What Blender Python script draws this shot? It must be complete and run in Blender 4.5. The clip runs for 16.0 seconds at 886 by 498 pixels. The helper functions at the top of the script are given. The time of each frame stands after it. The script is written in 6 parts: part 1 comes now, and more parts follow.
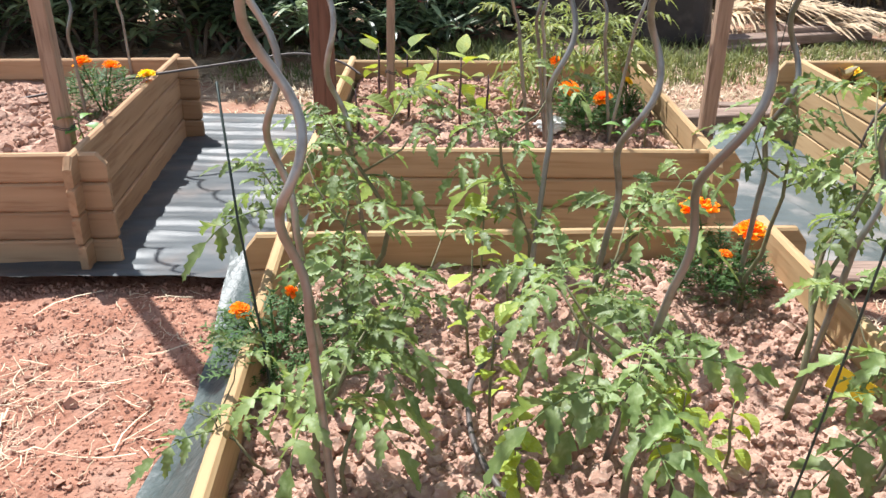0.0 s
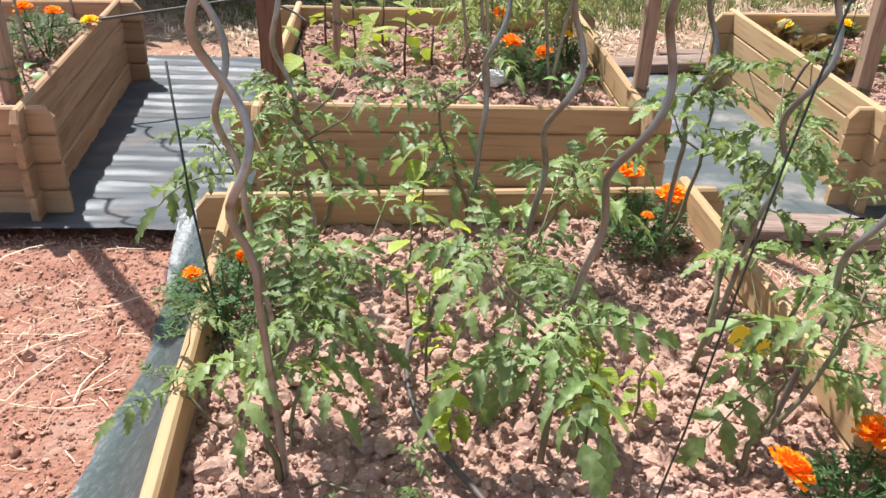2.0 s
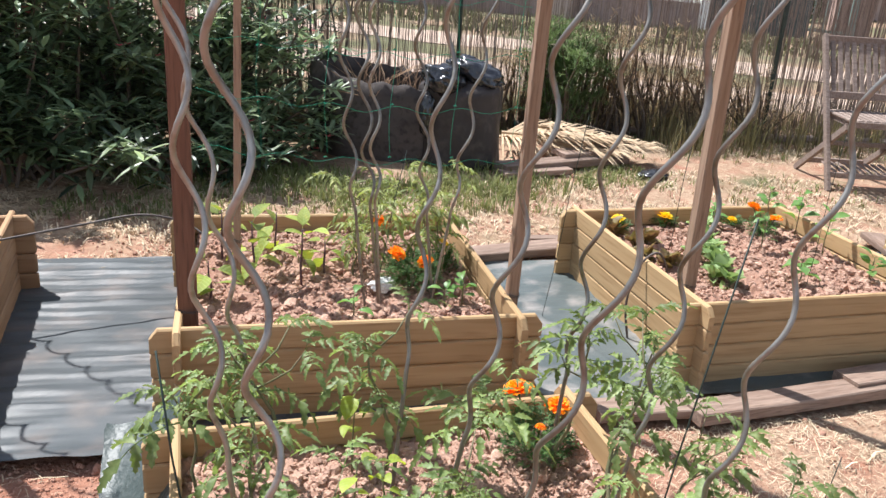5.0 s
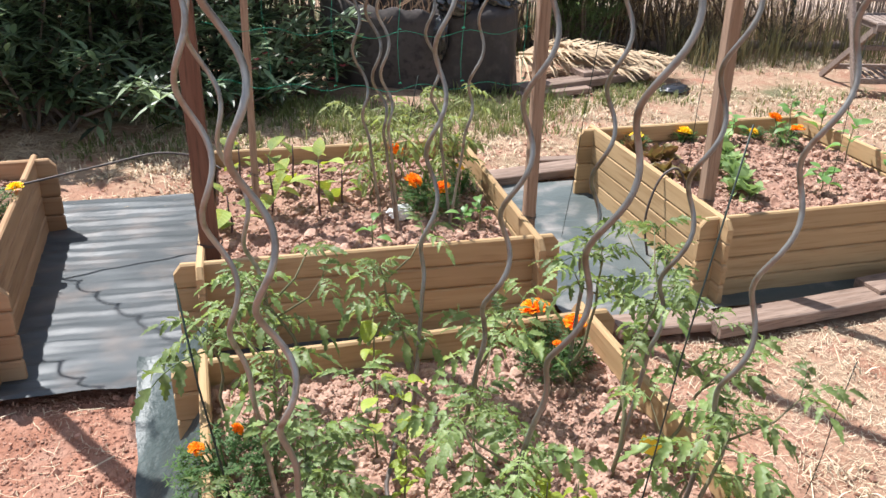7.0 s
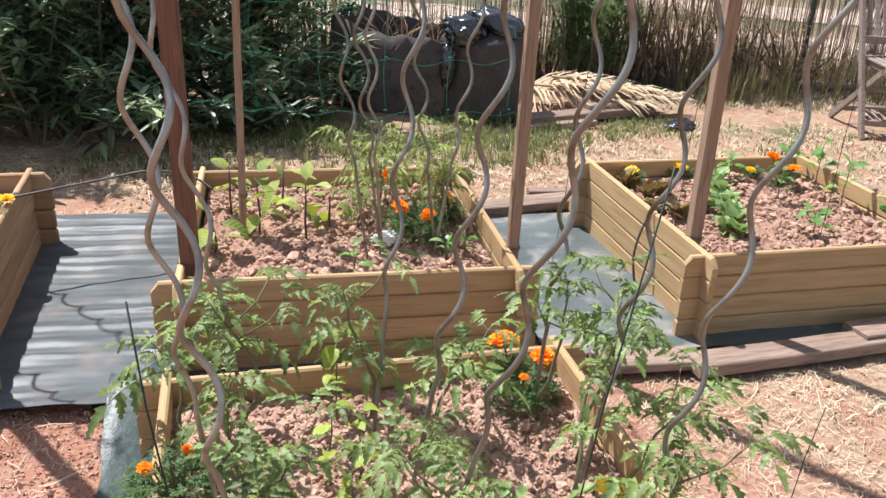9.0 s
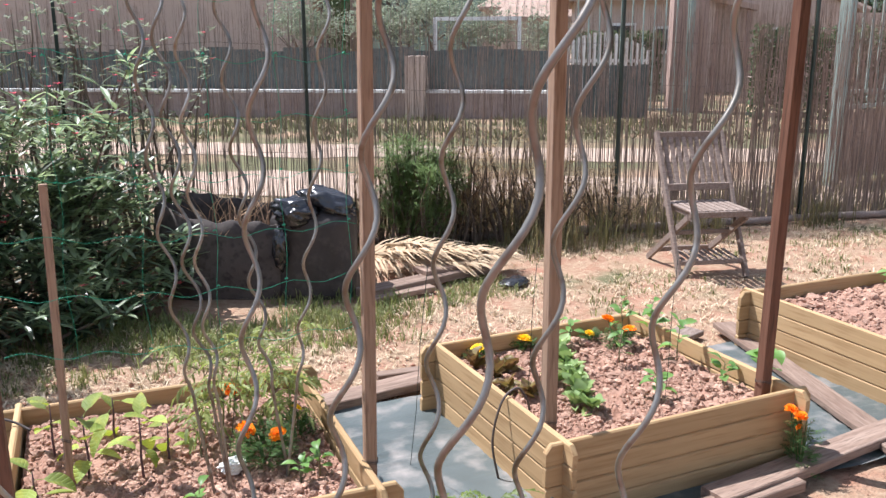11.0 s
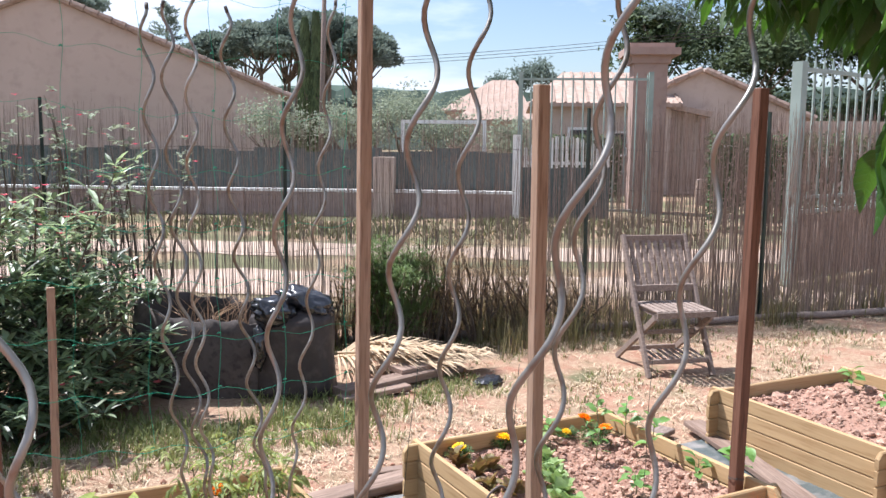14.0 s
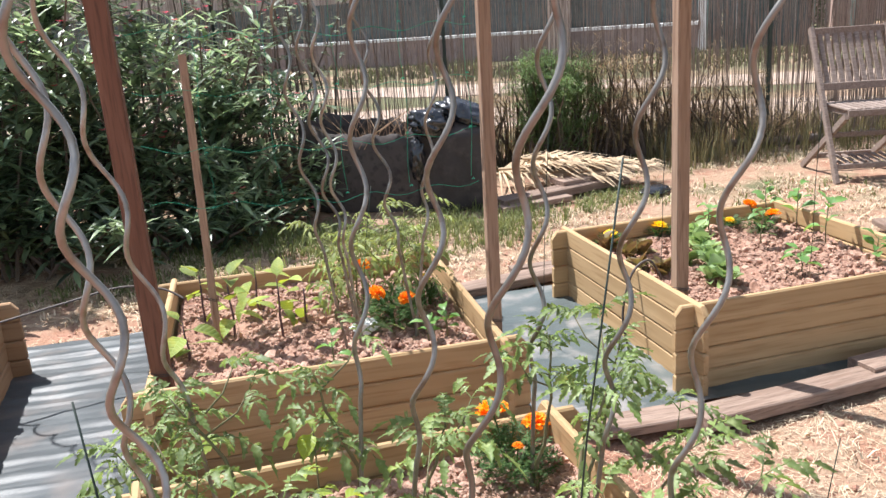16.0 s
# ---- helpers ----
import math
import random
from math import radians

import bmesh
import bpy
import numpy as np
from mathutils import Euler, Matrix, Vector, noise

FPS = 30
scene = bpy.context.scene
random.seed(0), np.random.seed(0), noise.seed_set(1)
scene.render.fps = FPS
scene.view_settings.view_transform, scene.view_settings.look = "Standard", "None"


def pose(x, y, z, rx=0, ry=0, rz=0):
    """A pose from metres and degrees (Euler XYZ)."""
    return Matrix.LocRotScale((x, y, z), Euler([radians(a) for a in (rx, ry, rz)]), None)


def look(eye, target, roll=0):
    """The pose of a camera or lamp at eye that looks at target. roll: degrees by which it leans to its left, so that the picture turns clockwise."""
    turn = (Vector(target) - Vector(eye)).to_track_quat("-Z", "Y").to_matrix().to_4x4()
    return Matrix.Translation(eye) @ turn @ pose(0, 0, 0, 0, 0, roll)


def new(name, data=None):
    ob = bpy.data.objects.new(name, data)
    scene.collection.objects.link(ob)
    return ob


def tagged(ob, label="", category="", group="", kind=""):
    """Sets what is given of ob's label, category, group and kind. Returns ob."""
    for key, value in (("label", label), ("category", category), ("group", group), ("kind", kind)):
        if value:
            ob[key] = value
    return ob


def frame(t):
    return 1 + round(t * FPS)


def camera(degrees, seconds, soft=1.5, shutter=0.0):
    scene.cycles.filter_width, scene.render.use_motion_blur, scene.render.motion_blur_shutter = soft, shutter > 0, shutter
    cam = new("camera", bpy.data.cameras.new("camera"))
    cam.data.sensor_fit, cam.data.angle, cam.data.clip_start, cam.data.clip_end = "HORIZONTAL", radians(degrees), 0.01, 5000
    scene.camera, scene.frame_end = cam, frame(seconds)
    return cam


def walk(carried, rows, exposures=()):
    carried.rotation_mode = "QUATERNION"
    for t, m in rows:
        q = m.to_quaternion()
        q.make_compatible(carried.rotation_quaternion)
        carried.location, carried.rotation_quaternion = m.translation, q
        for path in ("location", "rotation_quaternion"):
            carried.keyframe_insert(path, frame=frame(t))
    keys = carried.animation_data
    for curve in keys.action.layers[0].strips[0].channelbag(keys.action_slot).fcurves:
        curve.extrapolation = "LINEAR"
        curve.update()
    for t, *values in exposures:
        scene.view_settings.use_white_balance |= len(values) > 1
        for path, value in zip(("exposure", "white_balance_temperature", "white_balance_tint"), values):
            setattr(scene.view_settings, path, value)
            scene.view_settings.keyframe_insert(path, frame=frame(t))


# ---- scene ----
cam = camera(55.0, 16.0)
PATH = [
    (0, (0.107, -0.228, 0.969), (0.102, 1.588, 0.131), 0.3),
    (0.5, (0.096, -0.234, 0.954), (0.115, 1.557, 0.066), 0.1),
    (1, (0.095, -0.222, 0.936), (0.137, 1.538, -0.014), 0.2),
    (1.5, (0.116, -0.219, 0.959), (0.165, 1.512, -0.041), 0.7),
    (2, (0.123, -0.286, 1.066), (0.234, 1.45, 0.081), 2.1),
    (2.5, (0.117, -0.386, 1.223), (0.299, 1.378, 0.299), 2.6),
    (2.7, (0.08, -0.381, 1.25), (0.302, 1.393, 0.354), 3.0),
    (3, (0.016, -0.403, 1.268), (0.299, 1.398, 0.446), 3.4),
    (3.5, (-0.04, -0.439, 1.307), (0.385, 1.363, 0.551), 4.5),
    (3.7, (-0.044, -0.429, 1.333), (0.418, 1.371, 0.593), 4.7),
    (5.8, (-0.107, -0.449, 1.376), (0.387, 1.367, 0.701), 3.5),
    (6, (-0.115, -0.453, 1.379), (0.376, 1.351, 0.669), 2.9),
    (6.5, (-0.119, -0.458, 1.373), (0.346, 1.315, 0.572), 1.5),
    (7, (-0.047, -0.463, 1.367), (0.362, 1.304, 0.525), 0.9),
    (7.5, (0.078, -0.507, 1.365), (0.421, 1.27, 0.513), 1.6),
    (8, (0.129, -0.485, 1.342), (0.456, 1.307, 0.516), 2.6),
    (8.2, (0.106, -0.491, 1.355), (0.439, 1.307, 0.543), 2.9),
    (10.3, (0.051, -0.416, 1.387), (0.585, 1.382, 0.693), -0.6),
    (10.5, (0.069, -0.4, 1.403), (0.674, 1.397, 0.766), -0.3),
    (11, (0.081, -0.34, 1.559), (0.831, 1.453, 1.086), -0.2),
    (11.5, (0.043, -0.345, 1.654), (0.943, 1.424, 1.4), 1.0),
    (12, (0.016, -0.306, 1.706), (1.015, 1.422, 1.587), 1.6),
    (12.5, (-0.004, -0.372, 1.742), (0.98, 1.368, 1.692), 1.8),
    (13, (-0.021, -0.429, 1.724), (0.931, 1.328, 1.636), 1.7),
    (13.5, (-0.037, -0.425, 1.662), (0.857, 1.357, 1.503), 1.3),
    (14, (-0.055, -0.434, 1.608), (0.791, 1.361, 1.358), 0.5),
    (14.5, (-0.063, -0.437, 1.523), (0.733, 1.37, 1.204), -0.0),
    (15, (-0.013, -0.475, 1.466), (0.673, 1.364, 1.083), -1.3),
    (15.5, (0.111, -0.48, 1.401), (0.637, 1.388, 0.92), -3.0),
    (16, (0.128, -0.442, 1.263), (0.533, 1.437, 0.708), -4.0),
]
walk(cam, [(t, look(eye, target, roll)) for t, eye, target, roll in PATH],
     [(0, 0.96, 6150, 10), (1, 0.92, 6150, 10), (2.5, 0.83, 6150, 12), (3.5, 0.85, 6150, 11), (9, 0.81, 6150, 11), (11, 0.87, 6000, 14), (12, 0.93, 5850, 14), (13, 0.87, 5850, 14), (14, 0.93, 5950, 14), (16, 0.99, 6150, 11)])

# ---- light ----
SUN = Vector((-0.300, 0.400, 0.866))
lamp = bpy.data.lights.new("sun", "SUN")
lamp.energy, lamp.angle, lamp.color = 4.95, radians(0.55), (1.0, 0.965, 0.91)
sun = new("sun", lamp)
sun.matrix_world = look(SUN * 30, (0, 0, 0))
world = bpy.data.worlds.new("sky")
scene.world = world
world.use_nodes = True
wn, wl = world.node_tree.nodes, world.node_tree.links
sky = wn.new("ShaderNodeTexSky")
sky.sky_type, sky.sun_disc = "NISHITA", False
sky.sun_elevation, sky.sun_rotation = radians(60), radians(-37)
sky.air_density, sky.dust_density = 1.0, 1.0
gen = wn.new("ShaderNodeTexCoord")
sep = wn.new("ShaderNodeMapping")
sep.inputs["Scale"].default_value = (1.2, 1.2, 5.0)
wl.new(gen.outputs["Generated"], sep.inputs["Vector"])
cl = wn.new("ShaderNodeTexNoise")
cl.inputs["Scale"].default_value, cl.inputs["Detail"].default_value, cl.inputs["Roughness"].default_value = 2.2, 7, 0.55
wl.new(sep.outputs["Vector"], cl.inputs["Vector"])
ramp = wn.new("ShaderNodeValToRGB")
ramp.color_ramp.elements[0].position, ramp.color_ramp.elements[1].position = 0.44, 0.62
wl.new(cl.outputs["Fac"], ramp.inputs["Fac"])
mixc = wn.new("ShaderNodeMix")
mixc.data_type = "RGBA"
mixc.inputs[7].default_value = (7.3, 7.85, 8.6, 1)
wl.new(ramp.outputs["Color"], mixc.inputs[0])
wl.new(sky.outputs["Color"], mixc.inputs[6])
wl.new(mixc.outputs[2], wn["Background"].inputs["Color"])
wn["Background"].inputs["Strength"].default_value = 0.084


# ---- building helpers ----
class Geo:
    """Vertices and faces gathered for one mesh."""

    def __init__(self):
        self.v, self.f, self.n = [], [], 0

    def add(self, verts, faces):
        self.v.extend([tuple(p) for p in verts])
        self.f.extend([tuple(i + self.n for i in q) for q in faces])
        self.n = len(self.v)

    def box(self, x0, x1, y0, y1, z0, z1):
        p = [(x0, y0, z0), (x1, y0, z0), (x1, y1, z0), (x0, y1, z0), (x0, y0, z1), (x1, y0, z1), (x1, y1, z1), (x0, y1, z1)]
        self.add(p, [(3, 2, 1, 0), (4, 5, 6, 7), (0, 1, 5, 4), (1, 2, 6, 5), (2, 3, 7, 6), (3, 0, 4, 7)])

    def tube(self, path, radius, n=6, cap=True):
        path = [Vector(p) for p in path]
        rad = radius if isinstance(radius, (list, tuple)) else [radius] * len(path)
        side = None
        verts = []
        for i, p in enumerate(path):
            d = (path[min(i + 1, len(path) - 1)] - path[max(i - 1, 0)]).normalized()
            if side is None:
                side = d.orthogonal().normalized()
            side = (side - d * side.dot(d)).normalized()
            up = d.cross(side)
            for k in range(n):
                a = 2 * math.pi * k / n
                verts.append(p + (side * math.cos(a) + up * math.sin(a)) * rad[i])
        faces = [(i * n + k, i * n + (k + 1) % n, (i + 1) * n + (k + 1) % n, (i + 1) * n + k) for i in range(len(path) - 1) for k in range(n)]
        if cap:
            faces += [tuple(reversed(range(n))), tuple(range((len(path) - 1) * n, len(path) * n))]
        self.add(verts, faces)

    def prism(self, outline, y0, y1):
        """An outline in x and z, pushed along y."""
        n = len(outline)
        v = [(x, y0, z) for x, z in outline] + [(x, y1, z) for x, z in outline]
        f = [(i, (i + 1) % n, n + (i + 1) % n, n + i) for i in range(n)] + [tuple(reversed(range(n))), tuple(range(n, 2 * n))]
        self.add(v, f)

    def mesh(self, name, material=None, smooth=False):
        me = bpy.data.meshes.new(name)
        me.from_pydata(self.v, [], self.f)
        if material:
            me.materials.append(material)
        if smooth:
            me.polygons.foreach_set("use_smooth", [True] * len(me.polygons))
        me.update()
        return me


def thing(name, label, category, group="", kind="", at=None, data=None):
    ob = new(name, data)
    if at is not None:
        ob.matrix_world = at
    return tagged(ob, label, category, group, kind)


def part(name, geo, material, parent, label="", at=None, smooth=False):
    """One mesh object under a thing or a part; at is its pose in the parent's space."""
    me = geo.mesh(name, material, smooth) if isinstance(geo, Geo) else geo
    ob = new(name, me)
    ob.parent = parent
    if at is not None:
        ob.matrix_basis = at
    return tagged(ob, label)


def fbm(x, y, s, seed=0.0, octaves=4):
    return noise.fractal(Vector((x * s, y * s, seed)), 1.0, 2.0, octaves)


# ---- materials ----
def surface(name, a, b, scale=6.0, rough=0.8, bump=0.0, c=None, scale2=40.0, stretch=(1, 1, 1), vary=0.0, metal=0.0, spec=0.4, space="Object", island=0.0, through_light=0.0, dist=0.01):
    """A surface with two scales of colour variation, relief, and a shift of value from piece to piece."""
    m = bpy.data.materials.new(name)
    m.use_nodes = True
    n, l = m.node_tree.nodes, m.node_tree.links
    p = n["Principled BSDF"]
    tc = n.new("ShaderNodeTexCoord")
    mp = n.new("ShaderNodeMapping")
    mp.inputs["Scale"].default_value = stretch
    if space == "World":
        l.new(n.new("ShaderNodeNewGeometry").outputs["Position"], mp.inputs["Vector"])
    else:
        l.new(tc.outputs[space], mp.inputs["Vector"])
    info = n.new("ShaderNodeObjectInfo")
    n1 = n.new("ShaderNodeTexNoise")
    n1.noise_dimensions = "4D"
    n1.inputs["Scale"].default_value, n1.inputs["Detail"].default_value = scale, 5
    l.new(mp.outputs[0], n1.inputs["Vector"])
    if space == "Object":
        sc = n.new("ShaderNodeMath")
        sc.operation = "MULTIPLY"
        sc.inputs[1].default_value = 40
        l.new(info.outputs["Random"], sc.inputs[0])
        l.new(sc.outputs[0], n1.inputs["W"])
    r1 = n.new("ShaderNodeValToRGB")
    r1.color_ramp.elements[0].position, r1.color_ramp.elements[1].position = 0.32, 0.68
    r1.color_ramp.elements[0].color, r1.color_ramp.elements[1].color = (*a, 1), (*b, 1)
    l.new(n1.outputs["Fac"], r1.inputs["Fac"])
    n2 = n.new("ShaderNodeTexNoise")
    n2.inputs["Scale"].default_value, n2.inputs["Detail"].default_value = scale2, 6
    l.new(mp.outputs[0], n2.inputs["Vector"])
    col = r1.outputs["Color"]
    if c:
        r2 = n.new("ShaderNodeValToRGB")
        r2.color_ramp.elements[0].position, r2.color_ramp.elements[1].position = 0.5, 0.72
        l.new(n2.outputs["Fac"], r2.inputs["Fac"])
        mx = n.new("ShaderNodeMix")
        mx.data_type = "RGBA"
        mx.inputs[7].default_value = (*c, 1)
        l.new(r2.outputs["Color"], mx.inputs[0])
        l.new(col, mx.inputs[6])
        col = mx.outputs[2]
    for amount, source in ((vary, info.outputs["Random"]), (island, None)):
        if amount:
            if source is None:
                source = n.new("ShaderNodeNewGeometry").outputs["Random Per Island"]
            mr = n.new("ShaderNodeMapRange")
            mr.inputs["To Min"].default_value, mr.inputs["To Max"].default_value = 1 - amount, 1 + amount
            l.new(source, mr.inputs["Value"])
            hs = n.new("ShaderNodeHueSaturation")
            l.new(mr.outputs[0], hs.inputs["Value"])
            l.new(col, hs.inputs["Color"])
            col = hs.outputs[0]
    l.new(col, p.inputs["Base Color"])
    p.inputs["Roughness"].default_value, p.inputs["Metallic"].default_value = rough, metal
    p.inputs["Specular IOR Level"].default_value = spec
    if bump:
        bp = n.new("ShaderNodeBump")
        bp.inputs["Strength"].default_value, bp.inputs["Distance"].default_value = bump, dist
        l.new(n2.outputs["Fac"], bp.inputs["Height"])
        l.new(bp.outputs[0], p.inputs["Normal"])
    if through_light:
        tr = n.new("ShaderNodeBsdfTranslucent")
        gain = n.new("ShaderNodeHueSaturation")
        gain.inputs["Value"].default_value, gain.inputs["Saturation"].default_value, gain.inputs["Hue"].default_value = 1.7, 1.15, 0.485
        l.new(col, gain.inputs["Color"])
        l.new(gain.outputs[0], tr.inputs["Color"])
        ms = n.new("ShaderNodeMixShader")
        ms.inputs[0].default_value = through_light
        l.new(p.outputs[0], ms.inputs[1])
        l.new(tr.outputs[0], ms.inputs[2])
        l.new(ms.outputs[0], n["Material Output"].inputs["Surface"])
    return m


WOOD = surface("pine_board", (0.405, 0.264, 0.132), (0.495, 0.338, 0.182), 2.2, 0.75, 0.22, (0.335, 0.205, 0.098), 5.0, (1.0, 15, 15), 0.14, spec=0.25, dist=0.003)
WOOD_BROWN = surface("brown_pine_board", (0.33, 0.198, 0.110), (0.42, 0.268, 0.155), 2.2, 0.8, 0.25, (0.25, 0.140, 0.076), 5.0, (1.0, 13, 13), 0.14, spec=0.2, dist=0.003)
WOOD_RED = surface("stained_post_wood", (0.135, 0.063, 0.040), (0.195, 0.098, 0.064), 4.0, 0.8, 0.3, (0.088, 0.043, 0.029), 8.0, (14, 14, 1.0), 0.05, spec=0.2, dist=0.003)
WOOD_POST = surface("batten_wood", (0.285, 0.185, 0.122), (0.385, 0.265, 0.188), 4.0, 0.8, 0.3, (0.19, 0.118, 0.080), 8.0, (14, 14, 1.0), 0.12, spec=0.2, dist=0.003)
WOOD_OLD = surface("weathered_board", (0.215, 0.145, 0.112), (0.33, 0.245, 0.195), 3.0, 0.9, 0.4, (0.15, 0.105, 0.083), 9.0, (1.5, 18, 18), 0.18, spec=0.15, dist=0.004)
WOOD_GREY = surface("grey_teak", (0.20, 0.15, 0.125), (0.31, 0.25, 0.215), 6.0, 0.9, 0.3, (0.14, 0.10, 0.08), 20.0, (3, 12, 12), 0.12, spec=0.15, dist=0.003)
SOIL = surface("clay_soil", (0.325, 0.186, 0.135), (0.46, 0.305, 0.236), 6.0, 0.95, 0.9, (0.24, 0.130, 0.093), 60.0, space="World", spec=0.1, dist=0.012)
CLOD_DARK = surface("brown_clay_clod", (0.29, 0.164, 0.118), (0.435, 0.28, 0.21), 20.0, 0.95, 0.8, (0.52, 0.365, 0.285), 110.0, space="World", island=0.32, spec=0.1, dist=0.006)
SOIL_DARK = surface("brown_clay_soil", (0.275, 0.153, 0.110), (0.39, 0.244, 0.182), 9.0, 0.95, 0.9, (0.195, 0.106, 0.076), 55.0, space="World", spec=0.1, dist=0.012)
CLOD = surface("clay_clod", (0.31, 0.178, 0.128), (0.45, 0.290, 0.224), 16.0, 0.95, 0.8, (0.52, 0.37, 0.295), 120.0, space="World", island=0.22, spec=0.1, dist=0.005)
ALU = surface("spiral_tube_metal", (0.215, 0.200, 0.172), (0.345, 0.33, 0.30), 10.0, 0.40, 0.15, (0.185, 0.140, 0.106), 30.0, metal=0.65, vary=0.2, dist=0.002)
DARKROD = surface("green_coated_wire", (0.012, 0.022, 0.016), (0.02, 0.035, 0.025), 20, 0.5)
NETGREEN = surface("green_net_cord", (0.025, 0.27, 0.165), (0.045, 0.37, 0.235), 20, 0.45, through_light=0.2)
REED = surface("reed_cane", (0.235, 0.180, 0.148), (0.385, 0.300, 0.250), 5.0, 0.85, 0, (0.17, 0.128, 0.105), 30.0, (8, 8, 1), space="World", island=0.35, spec=0.2)
GREYPLASTER = surface("greyish_render", (0.27, 0.215, 0.195), (0.34, 0.272, 0.248), 1.5, 0.95, 0.2, (0.23, 0.18, 0.165), 6.0, spec=0.1)
VERGE = surface("dry_green_verge", (0.095, 0.108, 0.052), (0.17, 0.165, 0.09), 3.0, 0.8, island=0.4, through_light=0.2, spec=0.15)
PINKPLASTER = surface("pinkish_render", (0.33, 0.235, 0.20), (0.38, 0.275, 0.235), 1.2, 0.95, 0.1, (0.30, 0.21, 0.18), 5.0, spec=0.1)
PLASTER = surface("beige_render", (0.47, 0.375, 0.315), (0.52, 0.415, 0.35), 0.6, 0.95, 0.1, (0.44, 0.345, 0.29), 3.0, spec=0.1)
ROOF = surface("clay_roof_tile", (0.345, 0.250, 0.200), (0.43, 0.328, 0.272), 1.5, 0.9, 0, (0.28, 0.195, 0.155), 8.0, vary=0.15, spec=0.1)
WHITE = surface("white_paint", (0.74, 0.73, 0.70), (0.80, 0.79, 0.76), 2.0, 0.7, 0, spec=0.2)
PANE = surface("dark_window_pane", (0.02, 0.025, 0.028), (0.03, 0.035, 0.04), 2.0, 0.15, spec=0.6)
DARKNET = surface("dark_green_shade_net", (0.100, 0.118, 0.112), (0.130, 0.148, 0.140), 3.0, 0.9, 0.3, (0.05, 0.065, 0.06), 12.0, spec=0.1)
IRON = surface("pale_green_iron", (0.24, 0.30, 0.265), (0.30, 0.36, 0.32), 5, 0.6)
# Far pines: distance haze is put into this paled, bluish green.
PINE = surface("pine_foliage", (0.130, 0.165, 0.140), (0.185, 0.220, 0.185), 0.6, 0.9, island=0.12, spec=0.1, through_light=0.25)
HEDGE = surface("hedge_leaf", (0.05, 0.075, 0.035), (0.085, 0.115, 0.05), 2.0, 0.7, island=0.4, spec=0.2, through_light=0.15)
BARK = surface("bark", (0.10, 0.075, 0.055), (0.17, 0.13, 0.10), 6, 0.95, 0.5, space="World")
OLIVE = surface("silver_foliage", (0.20, 0.235, 0.165), (0.30, 0.33, 0.245), 1.0, 0.8, island=0.3, spec=0.2, through_light=0.25)
HILL = surface("far_wood", (0.09, 0.125, 0.10), (0.13, 0.165, 0.13), 0.05, 0.95, 0, (0.07, 0.10, 0.085), 0.3, space="World", spec=0.05)
SAND = surface("pale_sand_path", (0.37, 0.275, 0.215), (0.48, 0.37, 0.30), 1.5, 0.95, 0.3, (0.33, 0.25, 0.17), 14.0, space="World", spec=0.1)
STRAW = surface("straw", (0.50, 0.385, 0.25), (0.66, 0.54, 0.39), 8.0, 0.8, island=0.25, spec=0.25)
DRYLEAF = surface("dry_palm_leaf", (0.40, 0.28, 0.17), (0.55, 0.42, 0.28), 8.0, 0.8, island=0.25, spec=0.25)
GRASS = surface("rough_grass", (0.12, 0.145, 0.055), (0.22, 0.235, 0.10), 3.0, 0.7, island=0.35, through_light=0.3, spec=0.25)
CORD = surface("dark_twine", (0.05, 0.045, 0.04), (0.09, 0.08, 0.07), 30, 0.8)


def mat_fabric(name, a, b, dust, rough):
    """Woven ground cover: a fine weave with sheen, and dust lying on it."""
    m = surface(name, a, b, 2.5, rough, 0.15, dust, 7.0, space="World", spec=0.5, dist=0.002)
    n, l = m.node_tree.nodes, m.node_tree.links
    g = n.new("ShaderNodeNewGeometry")
    w = n.new("ShaderNodeTexChecker")
    w.inputs["Scale"].default_value = 320
    l.new(g.outputs["Position"], w.inputs["Vector"])
    b = n.new("ShaderNodeBump")
    b.inputs["Strength"].default_value, b.inputs["Distance"].default_value = 0.25, 0.001
    l.new(w.outputs["Fac"], b.inputs["Height"])
    l.new(b.outputs[0], n["Principled BSDF"].inputs["Normal"])
    return m


FABRIC = mat_fabric("black_woven_ground_cover", (0.036, 0.042, 0.046), (0.062, 0.072, 0.078), (0.125, 0.108, 0.10), 0.50)
FABRIC_DUSTY = mat_fabric("dusty_woven_ground_cover", (0.060, 0.076, 0.076), (0.105, 0.125, 0.122), (0.29, 0.265, 0.245), 0.50)
SHEET = surface("dark_green_sheet", (0.032, 0.046, 0.043), (0.060, 0.078, 0.074), 12.0, 0.45, 0.8, (0.088, 0.104, 0.10), 60.0, space="World", spec=0.45, dist=0.004)


